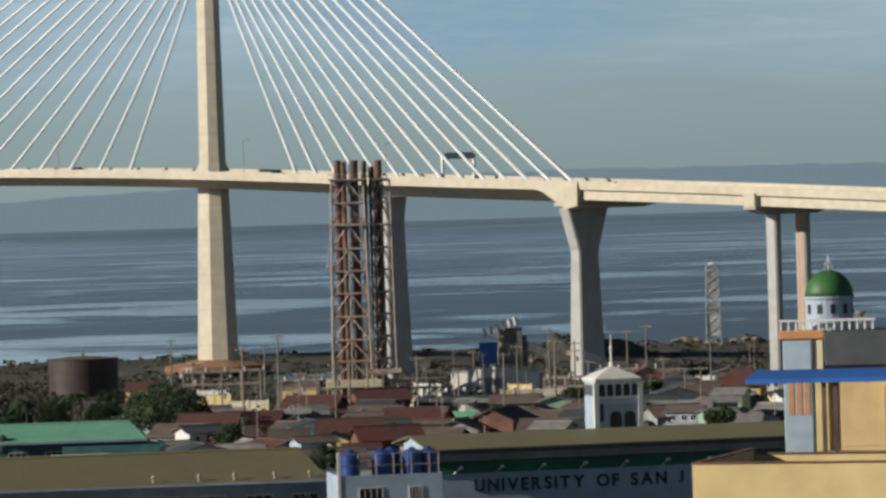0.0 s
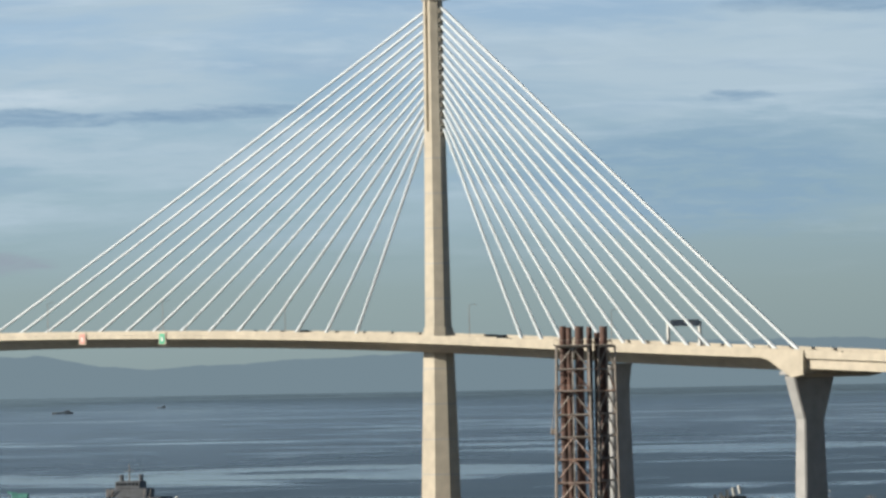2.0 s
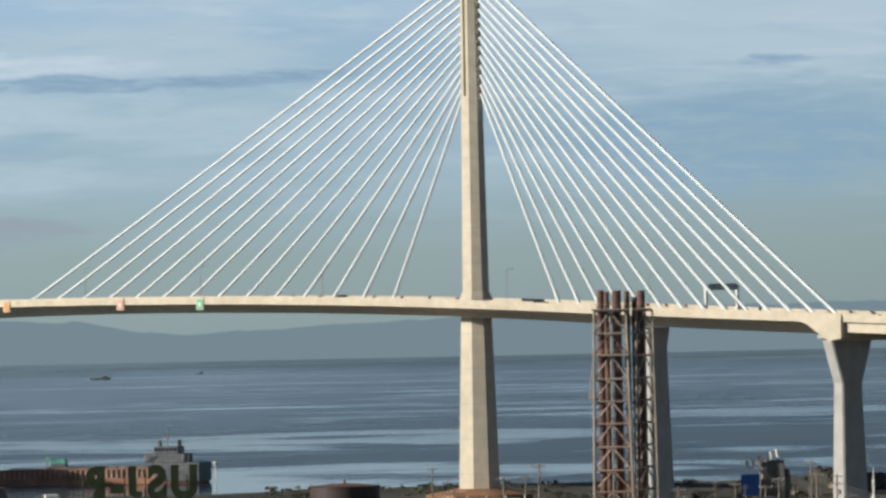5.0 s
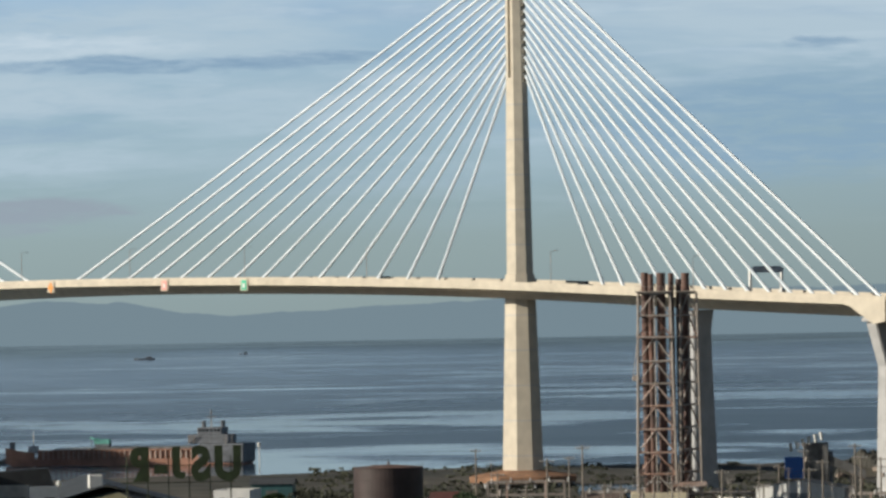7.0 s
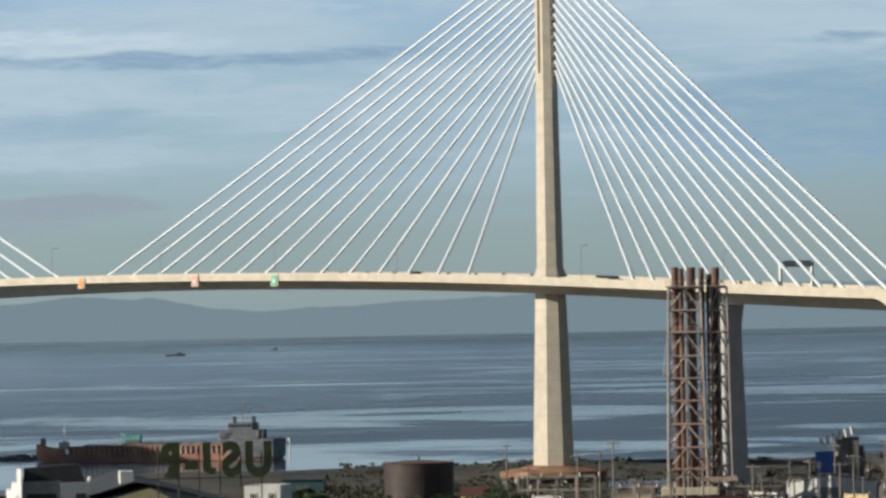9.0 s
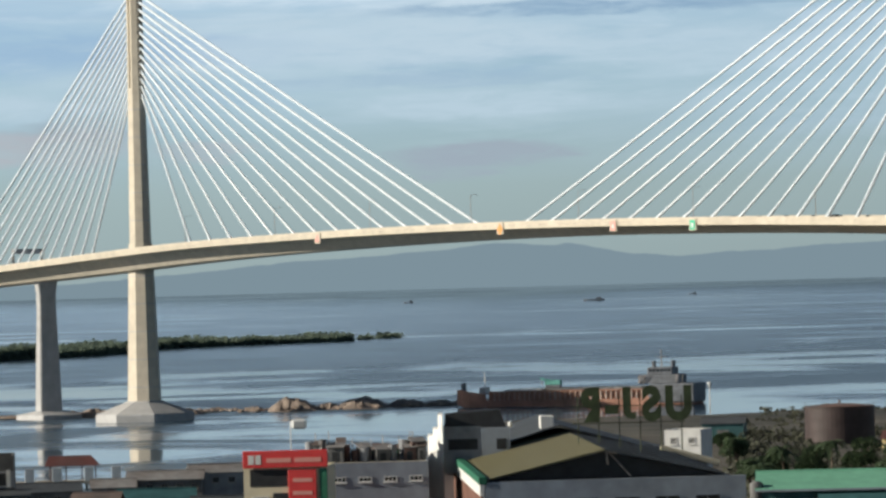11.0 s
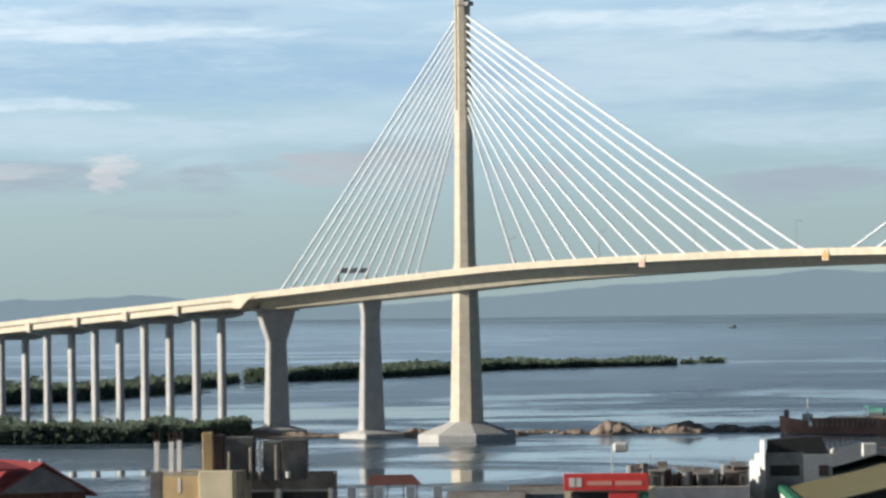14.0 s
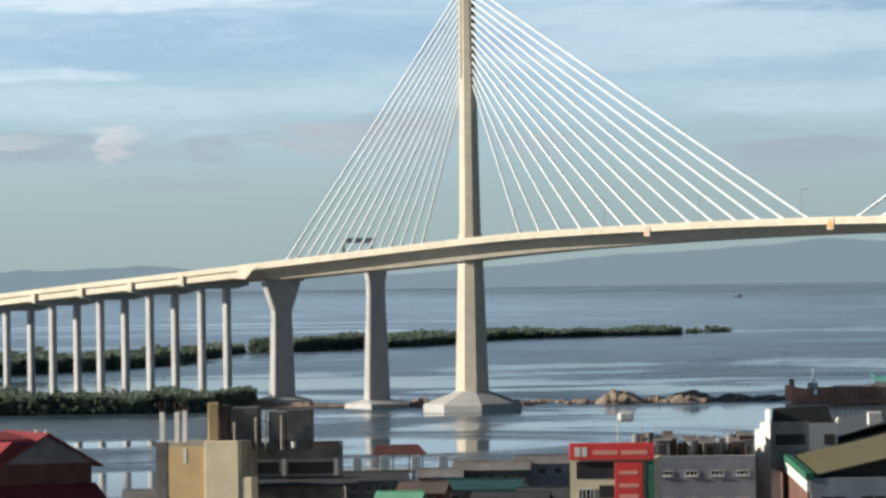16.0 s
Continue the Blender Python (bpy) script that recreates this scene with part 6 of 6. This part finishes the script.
t = polar_thing("red_roof_villa", 11.75, 900, "house with a broad dark red hipped roof", "house", turn=-10)
part("wall", box(B(), -4.2, 4.2, 0, 8, 0, 4.6), M["cream"], t)
part("roof", loft(B(), [[(-5.4, -1, 4.6), (5.4, -1, 4.6), (5.4, 9, 4.6), (-5.4, 9, 4.6)], [(-1.8, 3.6, 8.0), (1.8, 3.6, 8.0), (1.8, 4.4, 8.0), (-1.8, 4.4, 8.0)]]), M["red_roof"], t)
for x in (-2.6, 0, 2.6):
    window(t, x, 0, 2.2, 1.4, 1.4)
def roof_mast(b, d, h):
    t = polar_thing("antenna_mast", b, d, "thin steel aerial mast rising among the roofs", "aerial", "aerial masts")
    part("pole", tube(B(), (0, 0, 0), (0, 0, h), 0.09, 5, 0.05), M["grey_steel"], t)
    for k in range(4):
        w = 0.9 - 0.15 * k
        part("rung", tube(B(), (-w, 0, h - 0.2 - 0.35 * k), (w, 0, h - 0.2 - 0.35 * k), 0.035, 4), M["grey_steel"], t)


def yard_wall(b, d, w, h, mat, label):
    t = polar_thing("yard_wall", b, d, label, "wall", "yard walls", turn=rng.uniform(-35, -8))
    part("wall_panel", box(B(), -w / 2, w / 2, 0, 0.25, 0, h), mat, t)
    part("wall_coping", box(B(), -w / 2 - 0.1, w / 2 + 0.1, -0.08, 0.33, h + 0.003, h + 0.15), M["raw_concrete"], t)
    for x in (-w / 2, 0, w / 2):
        part("wall_pier", box(B(), x - 0.2, x + 0.2, -0.1, -0.003, 0, h + 0.3), mat, t)


def lean_to(b, d, w, h):
    t = polar_thing("lean_to", b, d, "patched sheet-metal lean-to with an open front", "shed", "lean-to sheds", turn=rng.uniform(-30, 10))
    for x in (-w / 2, w / 2):
        for y, hh in ((0, h), (3.0, h + 0.7)):
            part("post", tube(B(), (x, y, 0), (x, y, hh), 0.09, 5), M["wood_pole"], t)
    part("back_wall", box(B(), -w / 2, w / 2, 2.9, 3.0, 0, h + 0.5), M["grey_wall"], t)
    part("sheet_roof", slab(B(), (-w / 2 - 0.4, -0.6, h), (w / 2 + 0.4, -0.6, h), (w / 2 + 0.4, 3.4, h + 0.8), (-w / 2 - 0.4, 3.4, h + 0.8), 0.08), rng.choice([M["rust_roof"], M["grey_roof"], M["red_roof"], M["mint_roof"]]), t)
    part("tarpaulin", box(B(), -w * 0.4, w * 0.1, -0.12, -0.06, h * 0.35, h - 0.1), rng.choice([M["white"], M["blue_sheet"], M["cream"], M["pale_cream"]]), t, "hanging sheet at the open front")


rng = random.Random(29)
for k in range(34):
    roof_mast(rng.uniform(4.6, 12.2), rng.uniform(720, 980), rng.uniform(7.5, 13.5))
for k in range(12):
    yard_wall(rng.uniform(4.7, 11.8), rng.uniform(900, 1000), rng.uniform(5, 13), rng.uniform(2.6, 4.6), rng.choice([M["pale_cream"], M["white"], M["cream"], M["raw_concrete"]]), "sunlit plastered yard wall with low piers")
for k in range(40):
    lean_to(rng.uniform(4.5, 12.2), rng.uniform(700, 880), rng.uniform(3.5, 7), rng.uniform(3.0, 5.0))
# the inlet behind the chimneys
solo("water_inlet", prism(B(), [(-9, -45), (7, -45), (10, 35), (-10, 40)], 0.0, 0.12), M["sea"], "small inlet of still grey water", "water", place=site(6.35, 1115, 3.3), turn=-6, kind="structure")

TREES = [(4.43, 800, 13.4, 5.6), (4.75, 815, 11, 4.5), (4.15, 830, 10, 4.2), (3.1, 880, 7.0, 3.6), (3.7, 890, 8.4, 3.8), (2.6, 890, 5.5, 3.2), (2.15, 950, 6.4, 3.4), (2.3, 860, 5.5, 2.8), (9.62, 850, 7.2, 4.0),
         (10.62, 900, 6.6, 4.4), (11.47, 720, 8.6, 3.0), (6.5, 560, 14.0, 2.8), (10.1, 840, 5.5, 3.2), (11.2, 1000, 5.0, 3.6), (5.3, 760, 7.0, 3.2), (2.0, 1010, 5.0, 3.0), (1.7, 1060, 4.0, 2.6), (2.9, 800, 5.5, 2.8), (7.35, 760, 6.0, 2.8)]
for i, (b, d, h, r) in enumerate(TREES):
    tree(b, d, h, r, "dense dark green tree among the houses" if r > 4 else "small dark green tree between roofs", 60 + i)
for i, (b, d, h) in enumerate(((2.75, 770, 11.0), (2.5, 760, 8.6), (3.35, 840, 9.0))):
    palm(b, d, h, 90 + i)
# rocks heaped on the far shore
def heap(b, d, w, dep, h, mat, label, seed, name="rock_mound", category="mound", z=0.0, turn=0):
    rng = random.Random(seed)
    t = polar_thing(name, b, d, label, category, "mounds", z=z, turn=turn)
    bm = B()
    nx, ny = 26, 10
    g = [[bm.verts.new(((i / nx - 0.5) * w, (j / ny - 0.5) * dep, -0.8 + (h + 0.8) * max(0, (1 - (2 * i / nx - 1) ** 2) ** 0.7 * (1 - (2 * j / ny - 1) ** 2) ** 0.6) * (0.85 + 0.28 * noise.fractal((i * 0.25 + seed * 7, j * 0.35, seed), 1.0, 2, 3)))) for j in range(ny + 1)] for i in range(nx + 1)]
    for i in range(nx):
        for j in range(ny):
            bm.faces.new((g[i][j], g[i + 1][j], g[i + 1][j + 1], g[i][j + 1]))
    part("earth", bm, mat, t)
    for i in range(rng.randint(10, 16)):
        x, y, r = rng.uniform(-0.46, 0.46) * w, rng.uniform(-0.5, 0.1) * dep, rng.uniform(0.5, 1.3)
        rb = B()
        bmesh.ops.create_icosphere(rb, subdivisions=1, radius=r)
        for v in rb.verts:
            v.co = Vector((v.co.x * 1.3, v.co.y, v.co.z * 0.75)) * (1 + 0.3 * noise.noise(v.co * 1.7 + Vector((i, seed, 0)))) + Vector((x, y, 0.2 + h * 0.25 * (1 - abs(2 * x / w))))
        part("boulder", rb, M["rock"], t)


for i, (b, d, w, dep, h) in enumerate(((-3.45, 1540, 18, 22, 6.5), (-3.0, 1545, 10, 16, 3.6), (-2.55, 1545, 20, 22, 5.8), (-2.0, 1550, 16, 18, 4.0), (-1.6, 1550, 13, 18, 3.2), (-3.95, 1545, 10, 14, 2.6), (-1.3, 1552, 10, 16, 3.0),
                                       (-4.4, 1560, 16, 14, 1.5), (-5.95, 1530, 16, 20, 4.4), (-6.25, 1550, 14, 16, 2.4), (-4.75, 1530, 9, 10, 3.0), (-6.95, 1535, 18, 14, 1.8), (-7.5, 1555, 18, 16, 2.6), (-5.2, 1500, 22, 12, 1.2), (-8.0, 1560, 18, 14, 3.0), (-3.3, 1552, 60, 18, 1.4), (-6.6, 1545, 60, 22, 1.1))):
    heap(b, d, w, dep, h * 0.75, M["rock"], "brown heap of earth and boulders on the sand spit", 3 + i)
for i, (b, d, w, h) in enumerate(((11.1, 1330, 9, 1.6), (11.9, 1320, 10, 2.2), (10.0, 1240, 30, 5.0), (9.6, 1200, 22, 8.0), (12.7, 1310, 20, 3.0))):
    heap(b, d, w, 14, h, M["earth"], "dark heap of spoil on the reclaimed shore", 33 + i, z=3.0)


# ---- mangroves and the long low island
def mangrove(name, outline_fn, n, label, seed, size, top):
    rng = random.Random(seed)
    verts, faces = [], []
    for k in range(n):
        b, d = outline_fn(rng)
        h = top * rng.uniform(0.6, 1.0) * (0.75 + 0.4 * noise.noise((b * 2.1, d * 0.01, seed)))
        c = site(b, d, h * rng.uniform(0.15, 0.95))
        for q in range(8):
            s = size * rng.uniform(0.4, 0.95)
            p = c + Vector((rng.uniform(-1.2, 1.2), rng.uniform(-1.2, 1.2), rng.uniform(-0.7, 0.7))) * size
            u = Vector((rng.uniform(-1, 1), rng.uniform(-1, 1), rng.uniform(-0.5, 0.5))).normalized()
            v = u.cross(Vector((rng.uniform(-1, 1), rng.uniform(-1, 1), rng.uniform(0.2, 1)))).normalized()
            o = len(verts)
            verts += [p + u * s, p + v * s * 0.7, p - u * s, p - v * s * 0.7]
            faces.append([o, o + 1, o + 2, o + 3])
    me = bpy.data.meshes.new(name)
    me.from_pydata([tuple(v) for v in verts], [], faces)
    me.materials.append(M["mangrove"])
    tagged(new(name, me), label, "mangrove", kind="stuff")


def strip(pts):
    """Bearing, near and far distance: scatter evenly along it."""
    def f(rng):
        b = rng.uniform(pts[0][0], pts[-1][0])
        lo = np.interp(b, [p[0] for p in pts], [p[1] for p in pts])
        hi = np.interp(b, [p[0] for p in pts], [p[2] for p in pts])
        return b, rng.uniform(lo, hi) if rng.random() < 0.6 else lo + rng.uniform(0, 6)
    return f


mangrove("mangrove_thicket", strip([(-13, 1500, 1620), (-11.3, 1500, 1610), (-10, 1496, 1600), (-9.0, 1496, 1580), (-8.4, 1530, 1570), (-8.1, 1560, 1575)]), 9500, "dense green mangrove thicket at the feet of the viaduct", 1, 1.15, 8.6)
mangrove("mangrove_island", strip([(-8.1, 2650, 2660), (-7.7, 2640, 2700), (-7.1, 2705, 2900), (-6, 2760, 3000), (-5, 2905, 3080), (-4, 2940, 3080), (-3.0, 2970, 3040), (-2.7, 2980, 3000)]), 9000, "long low mangrove island out in the bay", 2, 2.0, 9.0)
mangrove("mangrove_islet", strip([(-2.55, 3020, 3035), (-2.42, 3025, 3035)]), 30, "tiny mangrove islet beyond the island's tip", 3, 3.0, 5.0)
mangrove("mangrove_islet", strip([(-2.3, 3040, 3055), (-2.1, 3045, 3055)]), 45, "tiny mangrove islet beyond the island's tip", 4, 3.4, 7.0)
mangrove("mangrove_shore", strip([(-13, 2060, 2300), (-11.3, 2125, 2330), (-9.8, 2230, 2400), (-9.2, 2330, 2480), (-8.5, 2560, 2620), (-8.25, 2630, 2640)]), 4200, "ragged mangrove shore behind the viaduct columns", 5, 2.1, 9.5)
solo("sand_bar", prism(B(), [(-60, -16), (45, -14), (60, 2), (40, 12), (-50, 14), (-66, 0)], -0.8, 0.5), M["rock"], "low brown sand and gravel bar beside the pylon", "sand bar", place=site(-6.6, 1543, 0), turn=6, kind="structure")


# ---- the barge aground on the spit and a far boat
def build_barge():
    t = polar_thing("barge", 0.17, 1512, "rust-orange cargo barge with a dark grey deckhouse", "barge", z=0.0, turn=-15)
    hull = [(-41, 0.9, 4.5, 5.2), (-38.5, 0.2, 6.5, 5.0), (-36, -0.6, 7.5, 4.4), (-30, -0.8, 8, 3.6), (20, -0.8, 8, 3.6), (27, -0.8, 8, 4.2), (40, -0.8, 7.5, 4.6), (41.5, 0.4, 6.5, 4.6)]
    part("hull", loft(B(), [[(x, -w, z0), (x, w, z0), (x, w, z1 * 0.6), (x, -w, z1 * 0.6)] for x, z0, w, z1 in hull]), M["hull_orange"], t)
    part("bulwark", loft(B(), [[(x, -w - 0.08, z1 * 0.6 - 0.1), (x, -w + 0.4, z1 * 0.6 - 0.1), (x, -w + 0.4, z1 + 0.9), (x, -w - 0.08, z1 + 0.9)] for x, z0, w, z1 in hull[:4]]), M["hull_orange"], t, "raised bow bulwark")
    for i in range(30):
        x = -27 + i * 1.75
        part("coaming_rib", box(B(), x - 0.2, x + 0.2, -8.0, -7.5, 2.2, 5.0), M["pale_steel"], t)
    part("hold_wall", box(B(), -29, 26, -7.5, -7.2, 2.2, 4.9), M["hull_orange"], t, "shaded hold wall behind the ribs")
    part("rail", box(B(), -29, 26, -8.05, -7.3, 4.9, 5.35), M["hull_orange"], t)
    part("pale_cover", box(B(), -24, -12, -6, 5, 5.1, 5.7, 0.1), M["white"], t)
    part("dark_cargo", box(B(), -11, 24, -6.5, 6, 4.4, 6.0, 0.3), M["dark_wall"], t)
    part("stern", box(B(), 26, 41.8, -8.2, 8.2, 0.4, 6.8, 0.5), M["ship_grey"], t)
    part("deckhouse", box(B(), 22, 36, -5.5, 5.5, 6.8, 9.8, 0.2), M["ship_grey"], t)
    part("bridge_house", box(B(), 25, 33.5, -4.5, 4.5, 9.8, 12.2, 0.2), M["ship_grey"], t)
    for i in range(6):
        part("bridge_window", box(B(), 25.5 + i * 1.3, 26.4 + i * 1.3, -4.56, -4.5, 10.8, 11.7), M["glass"], t)
    for x, h in ((26.2, 3.0), (32.8, 3.2)):
        part("funnel", turned(B(), x, 0, [(0.8, 12.0), (0.7, 12 + h * 0.5), (0.95, 12.1 + h * 0.6), (0.6, 12.3 + h * 0.65)], 10), M["ship_grey"], t)
    part("mast", tube(B(), (28.8, 0, 12.2), (28.8, 0, 18.0), 0.22, 6), M["grey_steel"], t)
    part("mast_yard", tube(B(), (27.2, 0, 15.6), (30.4, 0, 15.6), 0.12, 5), M["grey_steel"], t)
    for x in (22.5, 24, 35, 37):
        part("davit", tube(B(), (x, -5.6, 6.8), (x + 0.6, -6.4, 9.8), 0.14, 5), M["grey_steel"], t)
    part("foremast", tube(B(), (-32.5, 0, 4), (-32.5, 0, 11.5), 0.3, 6, 0.15), M["white"], t)
    part("windlass", box(B(), -34.0, -31.2, -2, 2, 4.2, 6.6, 0.3), M["white"], t)
    part("bow_post", box(B(), -40.6, -39.2, -1, 1, 5, 8.0, 0.2), M["ship_grey"], t)
    c = thing("excavator", t.matrix_world @ Vector((-8.5, 0, 6.0)), -11.17, "pale teal excavator standing on the barge's load", "excavator")
    part("track", box(B(), -2.6, 2.6, -2, -1, 0, 0.9, 0.25), M["ship_grey"], c)
    part("track", box(B(), -2.6, 2.6, 1, 2, 0, 0.9, 0.25), M["ship_grey"], c)
    part("house", box(B(), -1.8, 2.6, -1.6, 1.6, 0.95, 2.6, 0.2), M["teal"], c)
    part("cab", box(B(), -2.8, -1.2, -1.6, 0.2, 0.95, 3.0, 0.15), M["teal"], c)
    part("boom", slab(B(), (-1.5, 0.3, 2.2), (-1.5, 0.9, 2.2), (-4.6, 0.9, 3.6), (-4.6, 0.3, 3.6), 0.6), M["teal"], c)
    part("arm", slab(B(), (-4.4, 0.3, 3.5), (-4.4, 0.9, 3.5), (-4.0, 0.9, 1.0), (-4.1, 0.3, 1.0), 0.5), M["white"], c)


build_barge()
g = polar_thing("harbour_light", 1.83, 1480, "thin white harbour light post by the barge", "light post", z=0.0)
part("post", tube(B(), (0, 0, -1), (0, 0, 6.0), 0.2, 6), M["white"], g)
part("lamp", turned(B(), 0, 0, [(0.3, 6), (0.8, 7.2), (0.2, 7.5)], 8), M["white"], g)
for b, d, w, z in ((0.4, 4130, 19, 16.3), (-1.95, 4250, 9, 17.6), (1.65, 4300, 8, 18.2)):
    f = polar_thing("far_boat", b, d, "small dark boat far out on the bay", "boat", "far boats", z=z)
    part("hull", loft(B(), [[(x, -k, 0.2), (x, k, 0.2), (x, k * 1.2, z), (x, -k * 1.2, z)] for x, k, z in ((-w / 2, 0.4, 2.0), (-w / 3, 1.4, 1.5), (w / 3, 1.5, 1.5), (w / 2, 1.0, 1.8))]), M["ship_grey"], f)
    part("cabin", box(B(), w * 0.1, w * 0.36, -1, 1, 1.5, 3.2, 0.1), M["ship_grey"], f)
# cars on the deck
for s, y in ((345, -6), (420, -6), (-30, -6)):
    c = thing("car", on_bridge(s, y, deck_z(s) - 0.89), BRIDGE_TURN, "small dark car crossing the bridge", "car", "bridge cars")
    part("body", loft(B(), [[(-2.1, k, z) for k, z in ((-0.85, 0.35), (0.85, 0.35), (0.85, 0.9), (-0.85, 0.9))], [(2.1, k, z) for k, z in ((-0.85, 0.35), (0.85, 0.35), (0.85, 0.85), (-0.85, 0.85))]]), M["ship_grey"], c)
    part("cabin", loft(B(), [[(x, k, 0.88) for x, k in ((-1.8, -0.8), (1.0, -0.8), (1.0, 0.8), (-1.8, 0.8))], [(x, k, 1.5) for x, k in ((-1.3, -0.65), (0.4, -0.65), (0.4, 0.65), (-1.3, 0.65))]]), M["glass"], c)
    for x in (-1.3, 1.3):
        for y2 in (-0.8, 0.8):
            part("wheel", tube(B(), (x, y2 - 0.1, 0.33), (x, y2 + 0.1, 0.33), 0.33, 10), M["dark"], c)


# ---- more of the quarter: switchyard frames, sheds, scrub
def switchyard(b, d, w, h, label):
    t = polar_thing("switchyard_frame", b, d, label, "steel frame", "switchyard frames")
    n = max(2, int(w / 4))
    for i in range(n + 1):
        x = -w / 2 + w * i / n
        for y in (0, 6):
            part("frame_post", box(B(), x - 0.2, x + 0.2, y - 0.2, y + 0.2, 0, h), M["pale_steel"] if i % 2 else M["grey_steel"], t)
        part("cross_beam", box(B(), x - 0.14, x + 0.14, 0, 6, h - 0.4, h - 0.1), M["grey_steel"], t)
        part("bushing", turned(B(), x + 0.9, -0.2, [(0.14, h), (0.22, h + 0.2), (0.12, h + 0.4), (0.2, h + 0.6), (0.06, h + 1.0)], 8), M["white"], t)
    for z in (h * 0.55, h - 0.25):
        for y in (0, 6):
            part("main_beam", box(B(), -w / 2, w / 2, y - 0.16, y + 0.16, z, z + 0.4), M["grey_steel"], t)


switchyard(5.2, 1000, 17, 7.0, "grey steel switchyard frame before the pylon's foot")
switchyard(6.3, 985, 12, 5.0, "low steel switchyard frame beside the chimneys")
switchyard(7.7, 980, 13, 4.6, "low steel switchyard frame beside the chimneys")
switchyard(9.55, 955, 9, 5.0, "grey steel switchyard frame beside the pale warehouse")
switchyard(10.3, 985, 12, 5.4, "grey steel switchyard frame near the shore")
block("white_house", 1.47, 560, 4.6, 6, 24.9, M["white"], "small white flat-roofed house behind the gymnasium", turn=-14, parapet=0.3, floors=((23.4, 2, 0.9, 0.9),))
for b, d, w, top, wall, roof, label in ((1.98, 1090, 10, 4.4, "teal_roof", "dark_roof", "dark teal store shed near the shore"), (8.2, 872, 17, 3.6, "brick_red", "dark_roof", "long dark red-brown mill shed"), (5.55, 800, 10, 5.2, "brick_red", "red_roof", "rusty red two-part shed"), (8.9, 850, 9, 4.6, "dark_wall", "rust_roof", "weathered low shed with a rusty roof"), (10.9, 800, 13, 4.8, "brick_red", "grey_roof", "brown shed with a pale edge")):
    t = polar_thing("shed", b, d, label, "shed", turn=-6)
    gable(t, w, 9, top, 1.2, M[wall], M[roof], 0.5)
    part("sliding_door", box(B(), -1.4, 1.4, -0.08, 0.0, 0, 2.8), M["dark_wall"], t)


def scrub(name, b0, b1, d0, d1, n, size, top, label, seed):
    rng = random.Random(seed)
    verts, faces = [], []
    for k in range(n):
        b, d = rng.uniform(b0, b1), rng.uniform(d0, d1)
        dens = noise.noise((b * 1.6, d * 0.012, seed))
        if dens < rng.uniform(-0.5, 0.25):
            continue
        h = top * rng.uniform(0.3, 1.0)
        c = site(b, d, 3.0 + h * 0.5)
        for q in range(9):
            p = c + Vector((rng.uniform(-1, 1) * size * 1.6, rng.uniform(-1, 1) * size * 1.6, rng.uniform(-0.5, 0.5) * h))
            a = Vector((rng.uniform(-1, 1), rng.uniform(-1, 1), rng.uniform(-0.7, 0.7))).normalized() * size * rng.uniform(0.5, 1)
            e = a.orthogonal().normalized() * size * rng.uniform(0.35, 0.7)
            o = len(verts)
            verts += [p + a, p + e, p - a, p - e]
            faces.append([o, o + 1, o + 2, o + 3])
    me = bpy.data.meshes.new(name)
    me.from_pydata([tuple(v) for v in verts], [], faces)
    me.materials.append(M["scrub"])
    tagged(new(name, me), label, "scrub", kind="stuff")


scrub("shore_scrub", 1.9, 13.8, 1130, 1335, 700, 0.8, 1.0, "dark scrub and bushes along the reclaimed shore", 21)
scrub("town_scrub", 4.4, 13.6, 650, 1120, 2600, 0.75, 3.4, "dark bushes between the crowded roofs", 22)
scrub("yard_scrub", 2.0, 4.4, 700, 1130, 1500, 0.8, 2.4, "dense dark bushes round the storage tank", 23)
